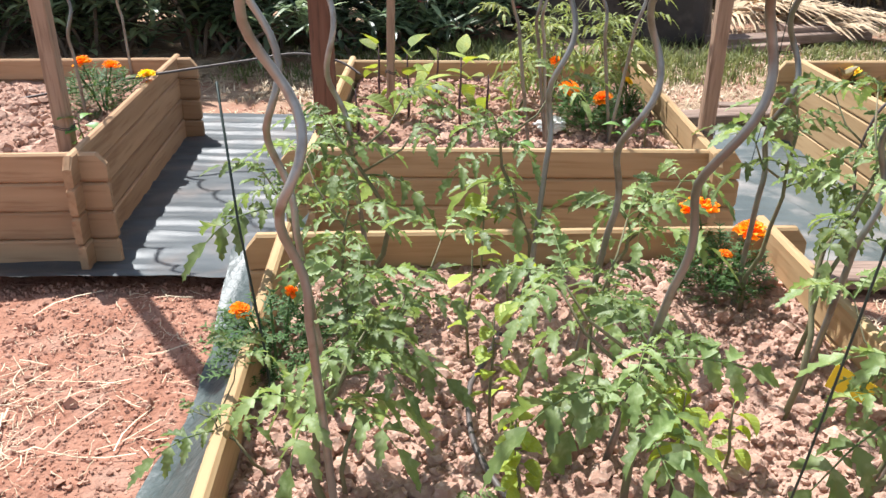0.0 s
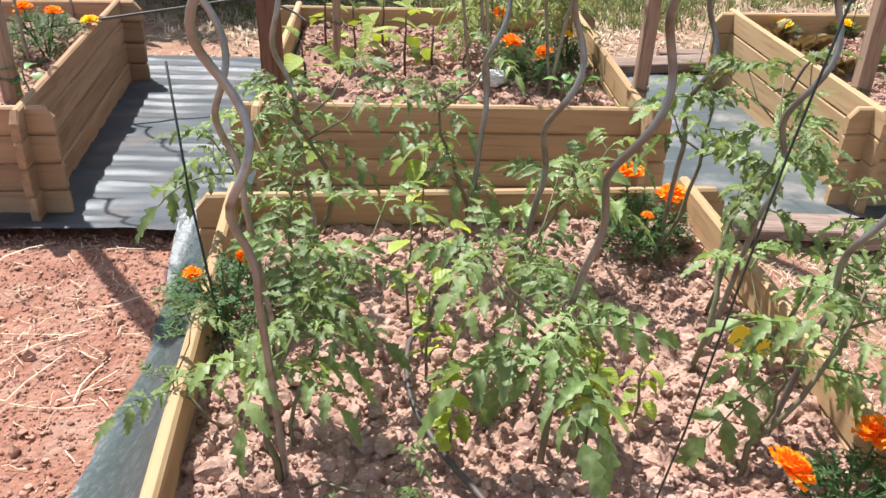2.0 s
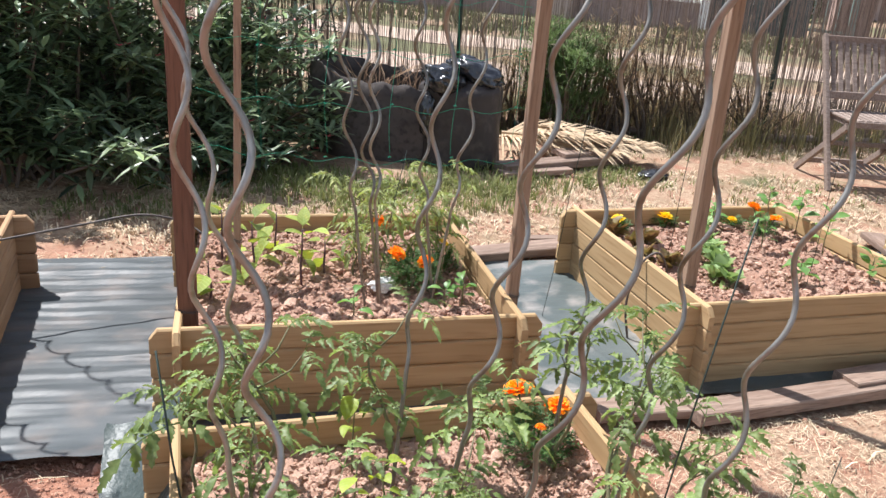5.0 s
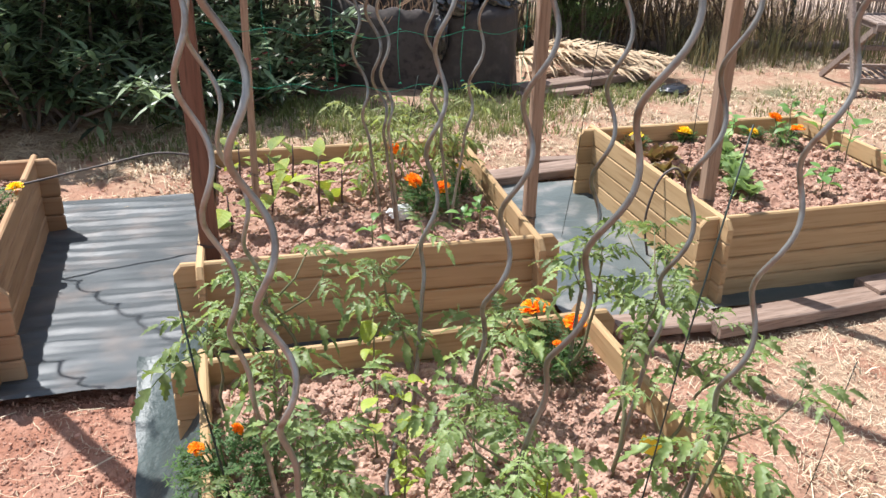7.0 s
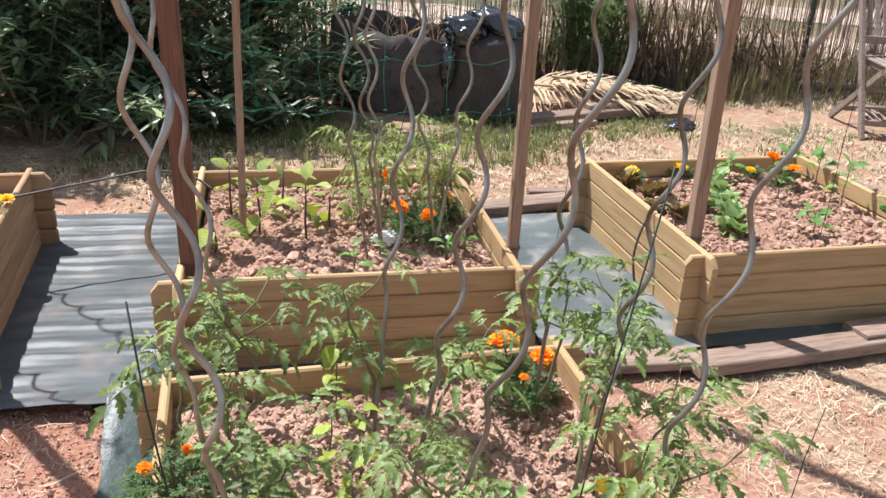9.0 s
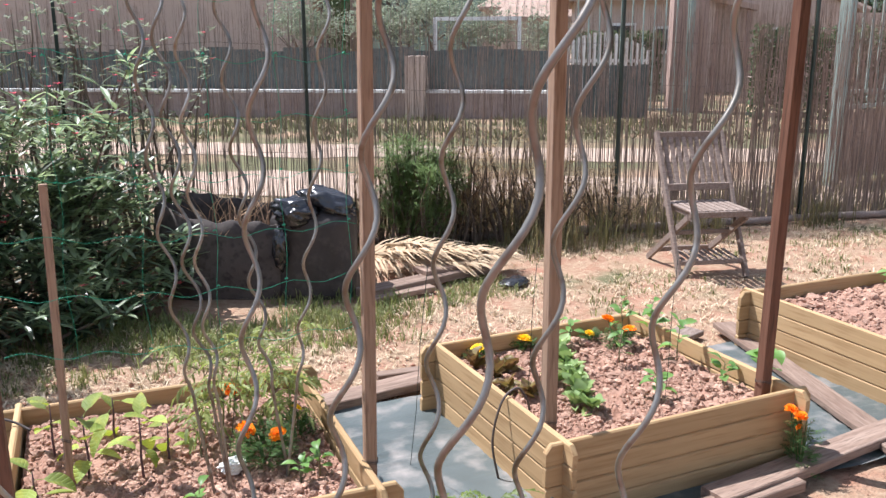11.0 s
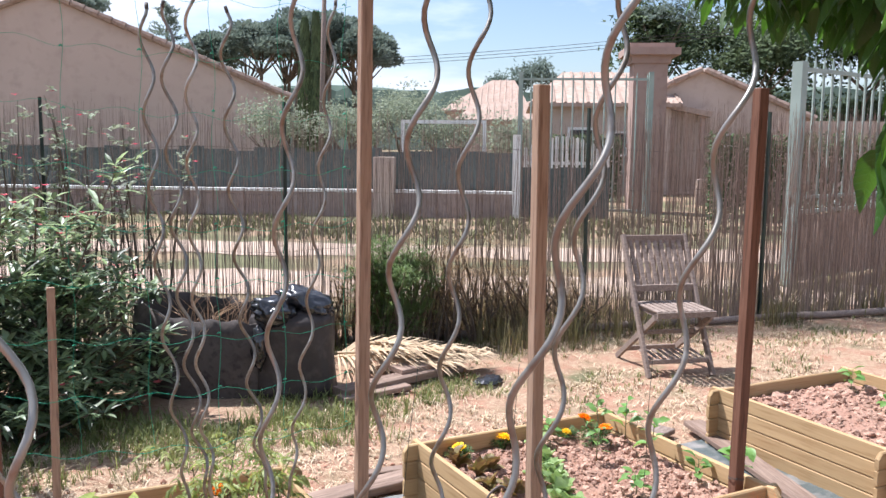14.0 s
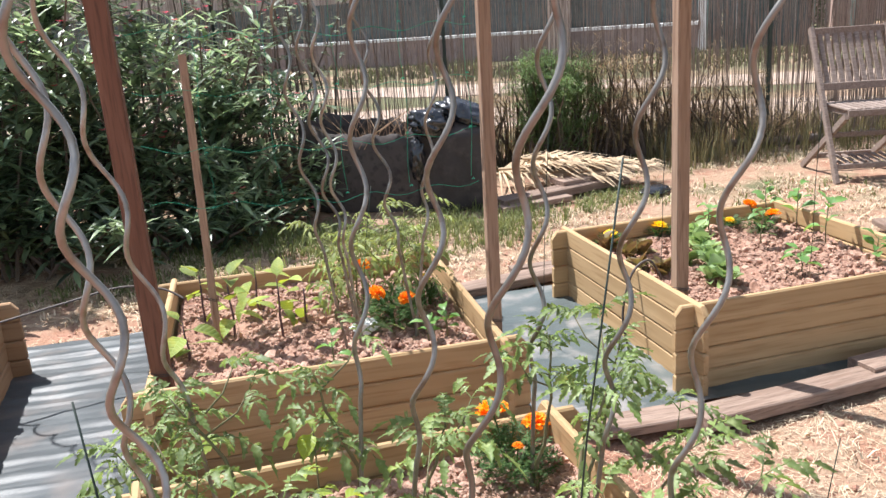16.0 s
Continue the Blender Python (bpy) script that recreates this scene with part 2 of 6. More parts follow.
def mat_ground():
    """Red earth by the beds, turning to trodden dry grass and, further off, greener turf."""
    m = surface("garden_ground", (0.28, 0.130, 0.085), (0.38, 0.200, 0.138), 5.0, 0.95, 1.0, (0.225, 0.100, 0.066), 60.0, space="World", spec=0.1, dist=0.015)
    n, l = m.node_tree.nodes, m.node_tree.links
    p = n["Principled BSDF"]
    earth = p.inputs["Base Color"].links[0].from_socket
    g = n.new("ShaderNodeNewGeometry")

    def tex(scale, lo, hi, detail=6):
        t = n.new("ShaderNodeTexNoise")
        t.inputs["Scale"].default_value, t.inputs["Detail"].default_value = scale, detail
        l.new(g.outputs["Position"], t.inputs["Vector"])
        r = n.new("ShaderNodeMapRange")
        r.inputs["From Min"].default_value, r.inputs["From Max"].default_value = lo, hi
        l.new(t.outputs["Fac"], r.inputs["Value"])
        return r.outputs[0]

    def mix(f, a, b):
        x = n.new("ShaderNodeMix")
        x.data_type = "RGBA"
        l.new(f, x.inputs[0])
        for s, v in ((6, a), (7, b)):
            if isinstance(v, tuple):
                x.inputs[s].default_value = (*v, 1)
            else:
                l.new(v, x.inputs[s])
        return x.outputs[2]

    def math2(op, a, b):
        x = n.new("ShaderNodeMath")
        x.operation, x.use_clamp = op, True
        for i, v in enumerate((a, b)):
            if isinstance(v, (int, float)):
                x.inputs[i].default_value = v
            else:
                l.new(v, x.inputs[i])
        return x.outputs[0]

    s = n.new("ShaderNodeSeparateXYZ")
    l.new(g.outputs["Position"], s.inputs[0])
    straw = mix(tex(30, 0.3, 0.7), (0.275, 0.170, 0.112), (0.405, 0.292, 0.203))
    green = mix(tex(12, 0.3, 0.7), (0.105, 0.112, 0.058), (0.18, 0.165, 0.095))
    green = mix(tex(0.7, 0.42, 0.62), green, straw)
    east = n.new("ShaderNodeMapRange")
    east.inputs["From Min"].default_value, east.inputs["From Max"].default_value = 0.9, 1.6
    l.new(s.outputs["X"], east.inputs["Value"])
    north = n.new("ShaderNodeMapRange")
    north.inputs["From Min"].default_value, north.inputs["From Max"].default_value = 2.9, 3.5
    l.new(s.outputs["Y"], north.inputs["Value"])
    dry = math2("MAXIMUM", east.outputs[0], north.outputs[0])
    dry = math2("MULTIPLY", dry, tex(5, 0.28, 0.52))
    turf = n.new("ShaderNodeMapRange")
    turf.inputs["From Min"].default_value, turf.inputs["From Max"].default_value = 6.2, 7.0
    l.new(s.outputs["Y"], turf.inputs["Value"])
    patch = math2("MULTIPLY", tex(2.2, 0.52, 0.68), north.outputs[0])
    earth = mix(tex(9, 0.5, 0.72), earth, (0.36, 0.215, 0.158))
    ground = mix(dry, earth, straw)
    ground = mix(math2("MAXIMUM", turf.outputs[0], patch), ground, green)
    l.new(ground, p.inputs["Base Color"])
    return m


GROUND = mat_ground()

# ---- ground ----
def ground_height(x, y):
    return 0.012 * fbm(x, y, 1.3, 3.0) + 0.006 * fbm(x, y, 9.0, 7.0) - 0.008


def build_ground():
    def axis(lo, hi, step, far):
        core = list(np.arange(lo, hi + step / 2, step))
        out, d = [], step
        x = hi
        while x < far:
            d *= 1.35
            x += d
            out.append(x)
        back, d, x = [], step, lo
        while x > -far:
            d *= 1.35
            x -= d
            back.append(x)
        return back[::-1] + core + out
    xs, ys = axis(-3.0, 7.0, 0.05, 3000), axis(-0.6, 6.5, 0.05, 3000)
    v = []
    for y in ys:
        for x in xs:
            near = -4 < x < 9 and -2 < y < 8
            v.append((x, y, ground_height(x, y) if near else -0.008))
    w = len(xs)
    f = [(j * w + i, j * w + i + 1, (j + 1) * w + i + 1, (j + 1) * w + i) for j in range(len(ys) - 1) for i in range(w - 1)]
    g = Geo()
    g.v, g.f = v, f
    thing("ground", "red clay garden earth with trodden dry grass", "ground", kind="structure", data=g.mesh("ground", GROUND, True))


build_ground()


def build_mat(name, x0, x1, y0, y1, label, ripple, material, crinkle=0.004, lift=0.0):
    nx, ny = int((x1 - x0) / 0.035) + 1, int((y1 - y0) / 0.009) + 1
    v = []
    for j in range(ny):
        for i in range(nx):
            x, y = x0 + (x1 - x0) * i / (nx - 1), y0 + (y1 - y0) * j / (ny - 1)
            wob = 0.05 * fbm(x, y, 1.7, 11)
            ph = (y + wob + 0.03 * fbm(x, y * 3, 0.9, 17)) * 66
            crest = 2.2 * (0.5 + 0.5 * math.sin(ph)) ** 2.6 - 0.7
            z = 0.020 + ripple * (crest + 0.30 * math.sin((y + 0.02 * x) * 175 + 9 * wob)) * max(0.08, 0.65 + 1.5 * fbm(x, y, 2.6, 5)) + crinkle * fbm(x, y, 7, 21)
            z += lift * math.exp(-((y - y0) / 0.06) ** 2)
            ex = 0.018 * fbm(x, y, 4, 31) if j in (0, ny - 1) else 0
            v.append((x, y + ex, max(z, 0.011)))
    f = [(j * nx + i, j * nx + i + 1, (j + 1) * nx + i + 1, (j + 1) * nx + i) for j in range(ny - 1) for i in range(nx - 1)]
    g = Geo()
    g.v, g.f = v, f
    thing(name, label, "ground cover", data=g.mesh(name, material, True))


build_mat("ground_cover", -1.95, 0.85, 1.61, 3.13, "black woven ground cover rippled between two raised beds", 0.0036, FABRIC, lift=0.024)
build_mat("ground_cover", 0.88, 3.6, 1.74, 2.98, "dusty dark green woven ground cover between raised beds", 0.0024, FABRIC_DUSTY)


# ---- raised beds ----
BOARD_H, BOARD_T = 0.0765, 0.0215


def board_mesh(length, cut, wood):
    """A board along x with eased edges; cut slopes its upper end corners."""
    h, t, e, L = BOARD_H - 0.0015, BOARD_T / 2, 0.005, length / 2
    g = Geo()
    ring = [(-t, e), (-t + e, 0), (t - e, 0), (t, e), (t, h - e), (t - e, h), (-t + e, h), (-t, h - e)]
    stations = [(-L, 0.006), (-L + 0.006, 0), (L - 0.006, 0), (L, 0.006)]
    if cut:
        stations = [(-L, 0.0), (-L + cut, 0), (L - cut, 0), (L, 0.0)]
    v = []
    for k, (x, shrink) in enumerate(stations):
        low = cut and k in (0, 3)
        for y, z in ring:
            zz = z * 0.62 if low else z
            v.append((x, y * (1 - shrink * 20), shrink + zz * (1 - 2 * shrink / h)))
    f = [(i * 8 + k, i * 8 + (k + 1) % 8, (i + 1) * 8 + (k + 1) % 8, (i + 1) * 8 + k) for i in range(3) for k in range(8)]
    f += [tuple(reversed(range(8))), tuple(range(24, 32))]
    g.add(v, f)
    return g.mesh("plank", wood)


BOARDS = {}


def board(length, cut, wood):
    key = (length, cut, wood.name)
    if key not in BOARDS:
        BOARDS[key] = board_mesh(length, cut, wood)
    return BOARDS[key]


def raised_bed(at, label, w=1.0, d=1.0, wood=WOOD):
    bed = thing("raised_bed", label, "raised bed", "raised beds of the garden", at=at)
    for k in range(4):
        cut = 0.022 if k == 3 else 0.0
        for s in (-1, 1):
            jig = random.uniform(-0.0012, 0.0012)
            part("plank", board(w + 0.15, cut, wood), None, bed, at=pose(random.uniform(-0.002, 0.002), s * d / 2 + jig, k * BOARD_H))
            part("plank", board(d + 0.13, cut, wood), None, bed, at=pose(s * w / 2 - jig, random.uniform(-0.002, 0.002), k * BOARD_H + 0.006, 0, 0, 90))
    return bed


BEDS = {
    "F": pose(0.295, 0.803, 0.004, 0, 0, 2.8),
    "M": pose(0.272, 2.302, 0.004, 0, 0, 0.0),
    "R": pose(1.895, 2.350, 0.004, 0, 0, 2.0),
    "A": pose(-1.333, 2.255, 0.004, 0, 0, 3.6),
    "S": pose(3.680, 2.440, 0.004, 0, 0, 1.0),
}
raised_bed(BEDS["F"], "pine plank raised bed planted with tomatoes and marigolds", 0.952, 0.985)
raised_bed(BEDS["M"], "pine plank raised bed with aubergines and a marigold")
raised_bed(BEDS["R"], "pine plank raised bed with lettuce and young peppers")
raised_bed(BEDS["A"], "brown pine plank raised bed beside the black ground cover", 1.0, 1.075, WOOD_BROWN)
raised_bed(BEDS["S"], "pine plank raised bed, mostly bare earth inside")


def soil_z(x, y, seed):
    return 0.232 + 0.016 * fbm(x, y, 3.0, seed) + 0.012 * fbm(x, y, 11.0, seed + 4) + 0.022 * abs(fbm(x, y, 21.0, seed + 9)) + 0.011 * abs(fbm(x, y, 58.0, seed + 14)) - 0.009


ICO = bmesh.new()
bmesh.ops.create_icosphere(ICO, subdivisions=1, radius=1.0)
ICO_V = np.array([v.co[:] for v in ICO.verts])
ICO_F = [tuple(v.index for v in f.verts) for f in ICO.faces]
ICO.free()
ICO2 = bmesh.new()
bmesh.ops.create_icosphere(ICO2, subdivisions=2, radius=1.0)
LUMP_V = np.array([v.co[:] for v in ICO2.verts])
LUMP_F = [tuple(v.index for v in f.verts) for f in ICO2.faces]
ICO2.free()


def soil(at, seed, step, clods, size, label, earth=SOIL_DARK, lump=CLOD_DARK, long=1.0):
    n = int(0.97 / step)
    g = Geo()
    for j in range(n + 1):
        for i in range(n + 1):
            x, y = -0.476 + 0.952 * i / n, (-0.485 + 0.97 * j / n) * long
            g.v.append((x, y, soil_z(x, y, seed)))
    g.f = [(j * (n + 1) + i, j * (n + 1) + i + 1, (j + 1) * (n + 1) + i + 1, (j + 1) * (n + 1) + i) for j in range(n) for i in range(n)]
    thing("bed_soil", label, "soil", kind="stuff", at=at, data=g.mesh("bed_soil", earth, True))
    rng = np.random.default_rng(int(seed * 10))
    vs, fs = [], []
    for k in range(clods):
        x, y = rng.uniform(-0.46, 0.46, 2) * (1.0, long)
        if fbm(x, y, 4.0, seed + 20) < rng.uniform(-0.85, 0.12):
            continue
        s = size * (0.30 + rng.gamma(1.2, 0.46))
        s = min(s, size * 3.6)
        big = k < clods // 60
        if big:
            s = size * rng.uniform(2.6, 4.6)
        cv, cf = (LUMP_V, LUMP_F) if s > size * 0.75 else (ICO_V, ICO_F)
        bumps = np.array([noise.noise(Vector(v * (1.7 if big else 1.2)) + Vector((k * 0.37, seed, 0))) for v in cv])[:, None] if s > size * 0.75 else 0.2 * rng.standard_normal((len(cv), 1))
        flat = np.array((1.0, 1.0, 0.62 if big else 0.85))
        shape = cv * (s * rng.uniform(0.7, 1.3, 3) * flat) * (1 + 0.55 * bumps + 0.06 * rng.standard_normal((len(cv), 1)))
        a = rng.uniform(0, 6.28)
        c, sn = math.cos(a), math.sin(a)
        rot = np.array([[c, -sn, 0], [sn, c, 0], [0, 0, 1]])
        base = len(vs)
        vs.extend(map(tuple, shape @ rot.T + (x, y, soil_z(x, y, seed) + s * (-0.05 if big else 0.08))))
        fs.extend(tuple(q + base for q in f) for f in cf)
    g = Geo()
    g.v, g.f = vs, fs
    thing("soil_clods", "crumbly dry clay clods on the bed", "soil", kind="stuff", at=at, data=g.mesh("soil_clods", lump))


soil(BEDS["F"], 1.0, 0.0065, 15000, 0.0045, "pinkish dry clay soil in the tomato bed", SOIL, CLOD)
soil(BEDS["M"], 2.0, 0.0075, 9500, 0.0058, "pinkish lumpy clay soil in the aubergine bed")
soil(BEDS["R"], 3.0, 0.0085, 8000, 0.0058, "pinkish lumpy clay soil in the lettuce bed")
soil(BEDS["A"], 4.0, 0.010, 4600, 0.0072, "pinkish lumpy clay soil in the raised bed", long=1.08)
soil(BEDS["S"], 5.0, 0.018, 2600, 0.0088, "pinkish bare clay soil in the raised bed")


# ---- posts ----
def wooden_post(base, top, size, material, label):
    b, t = Vector(base), Vector(top)
    g = Geo()
    h, s, e = (t - b).length, size / 2, 0.003
    ring = [(-s, -s + e), (-s + e, -s), (s - e, -s), (s, -s + e), (s, s - e), (s - e, s), (-s + e, s), (-s, s - e)]
    v = [(x, y, z) for z in (0, h * 0.33, h * 0.66, h - 0.003) for x, y in ring] + [(x * 0.9, y * 0.9, h) for x, y in ring]
    f = [(i * 8 + k, i * 8 + (k + 1) % 8, (i + 1) * 8 + (k + 1) % 8, (i + 1) * 8 + k) for i in range(4) for k in range(8)] + [tuple(reversed(range(8))), tuple(range(32, 40))]
    g.add(v, f)
    d = (t - b).normalized()
    m = Matrix.Translation(b) @ Vector((0, 0, 1)).rotation_difference(d).to_matrix().to_4x4()
    post = thing("wooden_post", label, "post", "posts at the bed corners", at=m)
    part("shaft", g, material, post)
    tie = Geo()
    r = s * 1.25
    for zz in (0.28, 0.285):
        tie.tube([(r * math.cos(a) * 1.1, r * math.sin(a) * 1.1, zz + 0.004 * math.sin(2 * a)) for a in np.linspace(0, 2 * math.pi, 13)], 0.0012, 4)
    part("wire_tie", tie, CORD, post)
    return post


wooden_post((-0.202, 1.925, 0.03), (-0.217, 1.945, 2.30), 0.054, WOOD_RED, "red-brown stained wooden post in the bed corner")
wooden_post((0.790, 1.950, 0.03), (0.817, 1.945, 2.325), 0.036, WOOD_POST, "tan wooden batten post at the bed corner")
wooden_post((1.440, 1.985, 0.03), (1.430, 1.975, 1.795), 0.043, WOOD_POST, "tan wooden post standing in the lettuce bed")
wooden_post((2.355, 1.970, 0.03), (2.370, 1.960, 1.815), 0.043, WOOD_RED, "reddish wooden post standing in the lettuce bed")
wooden_post((-0.905, 1.960, 0.03), (-0.930, 1.960, 1.85), 0.040, WOOD_POST, "tan wooden post in the raised bed corner")
wooden_post((-0.064, 2.300, 0.10), (-0.046, 2.340, 1.165), 0.024, WOOD_POST, "thin wooden stake among the aubergines")


# ---- spiral tomato stakes ----
R_DIR, F_DIR = Vector((0.87, -0.5, 0)), Vector((0.5, 0.87, 0))


def spiral_stake(base, middle, top, height, z_right, pitch=0.205, amp=0.0195, straight=0.28, r=0.0048):
    """A rod whose axis bends through three plan points; it winds above its straight foot."""
    path, n = [], 120
    for i in range(n + 1):
        z = 0.15 + (height - 0.15) * i / n
        u = (z - 0.24) / 1.81
        k0, k1, k2 = 2 * (u - 0.5) * (u - 1), -4 * u * (u - 1), 2 * u * (u - 0.5)
        p = Vector((base[0] * k0 + middle[0] * k1 + top[0] * k2, base[1] * k0 + middle[1] * k1 + top[1] * k2, z))
        env = min(1, max(0, (z - 0.24 - straight) / 0.14)) * min(1, (height - z) / 0.06 + 0.25)
        a = 2 * math.pi * (z - z_right) / pitch
        path.append(p + (R_DIR * math.cos(a) + F_DIR * math.sin(a)) * amp * env)
    g = Geo()
    g.tube(path, r, 9)
    st = thing("spiral_stake", "grey-brown spiral metal tomato stake pushed into the bed", "plant stake", "spiral tomato stakes")
    part("rod", g, ALU, st, smooth=True)
    c = Geo()
    e = path[-1] - path[-3]
    c.tube([path[-2], path[-1] + e * 0.1], r * 1.12, 9)
    part("end_cap", c, DARKCAP, st, "dark worn rod end", smooth=True)
    return path[-1]


DARKCAP = surface("dark_rod_end", (0.06, 0.05, 0.045), (0.12, 0.10, 0.09), 60.0, 0.7)
TOPS = {}
for key, base, middle, top, height, zr, pitch, straight, amp in [
    ("b1", (0.311, 0.914), (0.419, 0.82), (0.553, 0.821), 1.981, 0.898, 0.2022, 0.25, 0.017),
    ("b2", (0.63, 1.134), (0.685, 1.112), (0.744, 1.044), 1.997, 0.842, 0.2017, 0.21, 0.016),
    ("b3", (0.322, 0.683), (0.449, 0.477), (0.623, 0.335), 1.935, 0.974, 0.212, 0.295, 0.0158),
    ("b4", (0.65, 0.861), (0.767, 0.83), (0.859, 0.724), 1.956, 0.939, 0.2049, 0.21, 0.0164),
    ("b5", (0.658, 0.627), (0.812, 0.603), (0.997, 0.541), 1.933, 1.067, 0.216, 0.195, 0.0161),
    ("a", (-0.019, 0.552), (-0.071, 0.503), (-0.2, 0.67), 2.0, 0.926, 0.1989, 0.31, 0.0185),
    ("al", (-0.053, 0.793), (-0.143, 0.783), (-0.179, 0.782), 2.026, 0.938, 0.2122, 0.29, 0.0162),
    ("ga", (-0.025, 1.156), (-0.155, 1.146), (-0.363, 1.115), 2.004, 0.935, 0.2113, 0.25, 0.0144),
    ("m3", (0.244, 1.058), (0.338, 1.185), (0.421, 1.176), 1.99, 0.91, 0.2055, 0.28, 0.0158),
    ("m7", (0.34, 2.091), (0.249, 2.097), (0.225, 2.103), 1.978, 0.916, 0.2136, 0.28, 0.0166),
    ("m8", (0.388, 2.106), (0.305, 2.107), (0.28, 2.113), 1.99, 1.036, 0.2082, 0.28, 0.0185),
    ("m9", (0.393, 2.102), (0.345, 2.114), (0.35, 2.094), 2.065, 0.834, 0.198, 0.28, 0.0161),
    ("m10", (0.574, 2.119), (0.48, 2.116), (0.441, 2.098), 1.986, 0.953, 0.197, 0.28, 0.0177),
    ("m11", (0.571, 2.109), (0.687, 2.09), (0.767, 2.087), 2.025, 1.012, 0.2046, 0.28, 0.015),
    ("a1", (-1.02, 2.8), (-1.03, 2.8), (-1.01, 2.79), 2.0, 0.98, 0.206, 0.2, 0.0185),
    ("a2", (-0.97, 2.25), (-0.99, 2.25), (-0.98, 2.24), 1.9, 0.95, 0.206, 0.2, 0.0185),
]:
    TOPS[key] = spiral_stake(base, middle, top, height, zr, pitch, amp, straight)


# ---- far side of the street: u runs to the right, d away from the garden ----
ORIGIN, YAW = Vector((-0.05, -0.407, 0)), 29.9


def street(u, d, z=0.0, turn=0.0):
    a = radians(YAW)
    return pose(ORIGIN.x + u * math.cos(a) + d * math.sin(a), ORIGIN.y - u * math.sin(a) + d * math.cos(a), z, 0, 0, -YAW + turn)


# ---- reed fence ----
F0, F1 = Vector((-2.6, 6.80, 0)), Vector((9.4, 4.75, 0))


def reed_fence():
    along = (F1 - F0).normalized()
    back = Vector((-along.y, along.x, 0))
    rng = random.Random(5)
    fence = thing("reed_fence", "thin brown reed screen fence with ragged top", "fence", kind="structure", at=Matrix.Translation(F0))
    g, length, s = Geo(), (F1 - F0).length, 0.0
    while s < length:
        close = max(0.0, min(1.0, (s - 6.9) / 0.7))
        s += rng.uniform(0.0020, 0.0080 - 0.0028 * close)
        h = rng.uniform(1.70, 1.92) - 0.013 * s + 0.12 * close + (0.11 * rng.random() if rng.random() < 0.3 else 0)
        lean, r = rng.gauss(0, 0.030), rng.uniform(0.0011, 0.0034 + 0.0010 * close)
        p = along * s + back * rng.uniform(-0.02, 0.02)
        g.tube([p, p + along * lean * 0.4 * h + Vector((0, 0, h * 0.5)), p + along * (lean * h + rng.gauss(0, 0.008)) + Vector((0, 0, h))], [r, r * 0.9, r * 0.45], 3, False)
    tagged(part("reed", g, REED, fence), kind="stuff")
    for z in (0.3, 0.75, 1.2, 1.55):
        w = Geo()
        w.tube([along * (length * k / 40) + back * 0.012 + Vector((0, 0, z + 0.015 * math.sin(k * 1.7))) for k in range(41)], 0.0018, 4)
        part("binding_wire", w, CORD, fence)
    for k, s in enumerate((0.8, 2.6, 4.31, 6.85, 8.62, 10.4)):
        w = Geo()
        p = along * s - back * 0.035
        w.box(p.x - 0.012, p.x + 0.012, p.y - 0.012, p.y + 0.012, 0.0, 1.90)
        part("metal_post", w, DARKROD, fence)
    k = Geo()
    k.tube([along * (length * i / 30) - back * 0.10 + Vector((0, 0, 0.035 + 0.006 * math.sin(i * 2.1))) for i in range(31)], 0.035, 6)
    thing("edging_log", "weathered pole lying along the foot of the fence", "edging", at=Matrix.Translation(F0), data=k.mesh("edging_log", WOOD_GREY, True))


reed_fence()


# ---- street ground, walls and houses ----
def sand_path(d0, d1, label):
    g = Geo()
    n = 420
    for i in range(n + 1):
        u = -45 + 100 * i / n
        for d in (d0 + 0.35 * fbm(u, d0, 0.25, 2) + 0.16 * fbm(u, d0, 2.2, 4), d1 + 0.35 * fbm(u, d1, 0.25, 6) + 0.16 * fbm(u, d1, 2.2, 9)):
            g.v.append((u, d, 0.004))
    g.f = [(2 * i, 2 * i + 2, 2 * i + 3, 2 * i + 1) for i in range(n)]
    thing("road", label, "path", kind="structure", at=street(0, 0), data=g.mesh("road", SAND))


sand_path(8.7, 10.1, "pale sandy track beyond the reed fence")
sand_path(11.7, 13.2, "pale sandy track before the low wall")


def low_wall(u0, u1, d, h, label, coping=True, material=PLASTER):
    w = thing("garden_wall", label, "wall", kind="structure", at=street(0, d))
    g = Geo()
    g.box(u0, u1, 0, 0.2, 0, h)
    part("wall_body", g, material, w)
    if coping:
        k = Geo()
        k.box(u0 - 0.02, u1 + 0.02, -0.04, 0.24, h, h + 0.06)
        part("coping", k, WHITE, w, "white painted coping")
    return w


low_wall(-34, 0.0, 18.0, 0.52, "low rendered street wall with white coping", True, GREYPLASTER)
low_wall(4.86, 7.2, 23.0, 0.67, "low pale rendered wall across the street", False)
net_g = Geo()
for i in range(60):
    u = -34 + i * 34 / 60
    net_g.box(u, u + 34 / 60 - 0.001, 0.0, 0.03, 0.52, 1.42 + 0.05 * math.sin(i * 1.9))
thing("shade_net", "dark green shade netting stretched above the street wall", "screen", kind="structure", at=street(0, 18.35), data=net_g.mesh("shade_net", DARKNET))

panel_g = Geo()
for i in range(7):
    u = 0.18 + i * 0.27
    panel_g.box(u, u + 0.262, 0.0, 0.03, 0.0, 1.08 + 0.015 * math.sin(i * 2.3))
thing("net_panel", "low grey-green netting panel before the iron bars", "screen", kind="structure", at=street(0, 18.4), data=panel_g.mesh("net_panel", DARKNET))

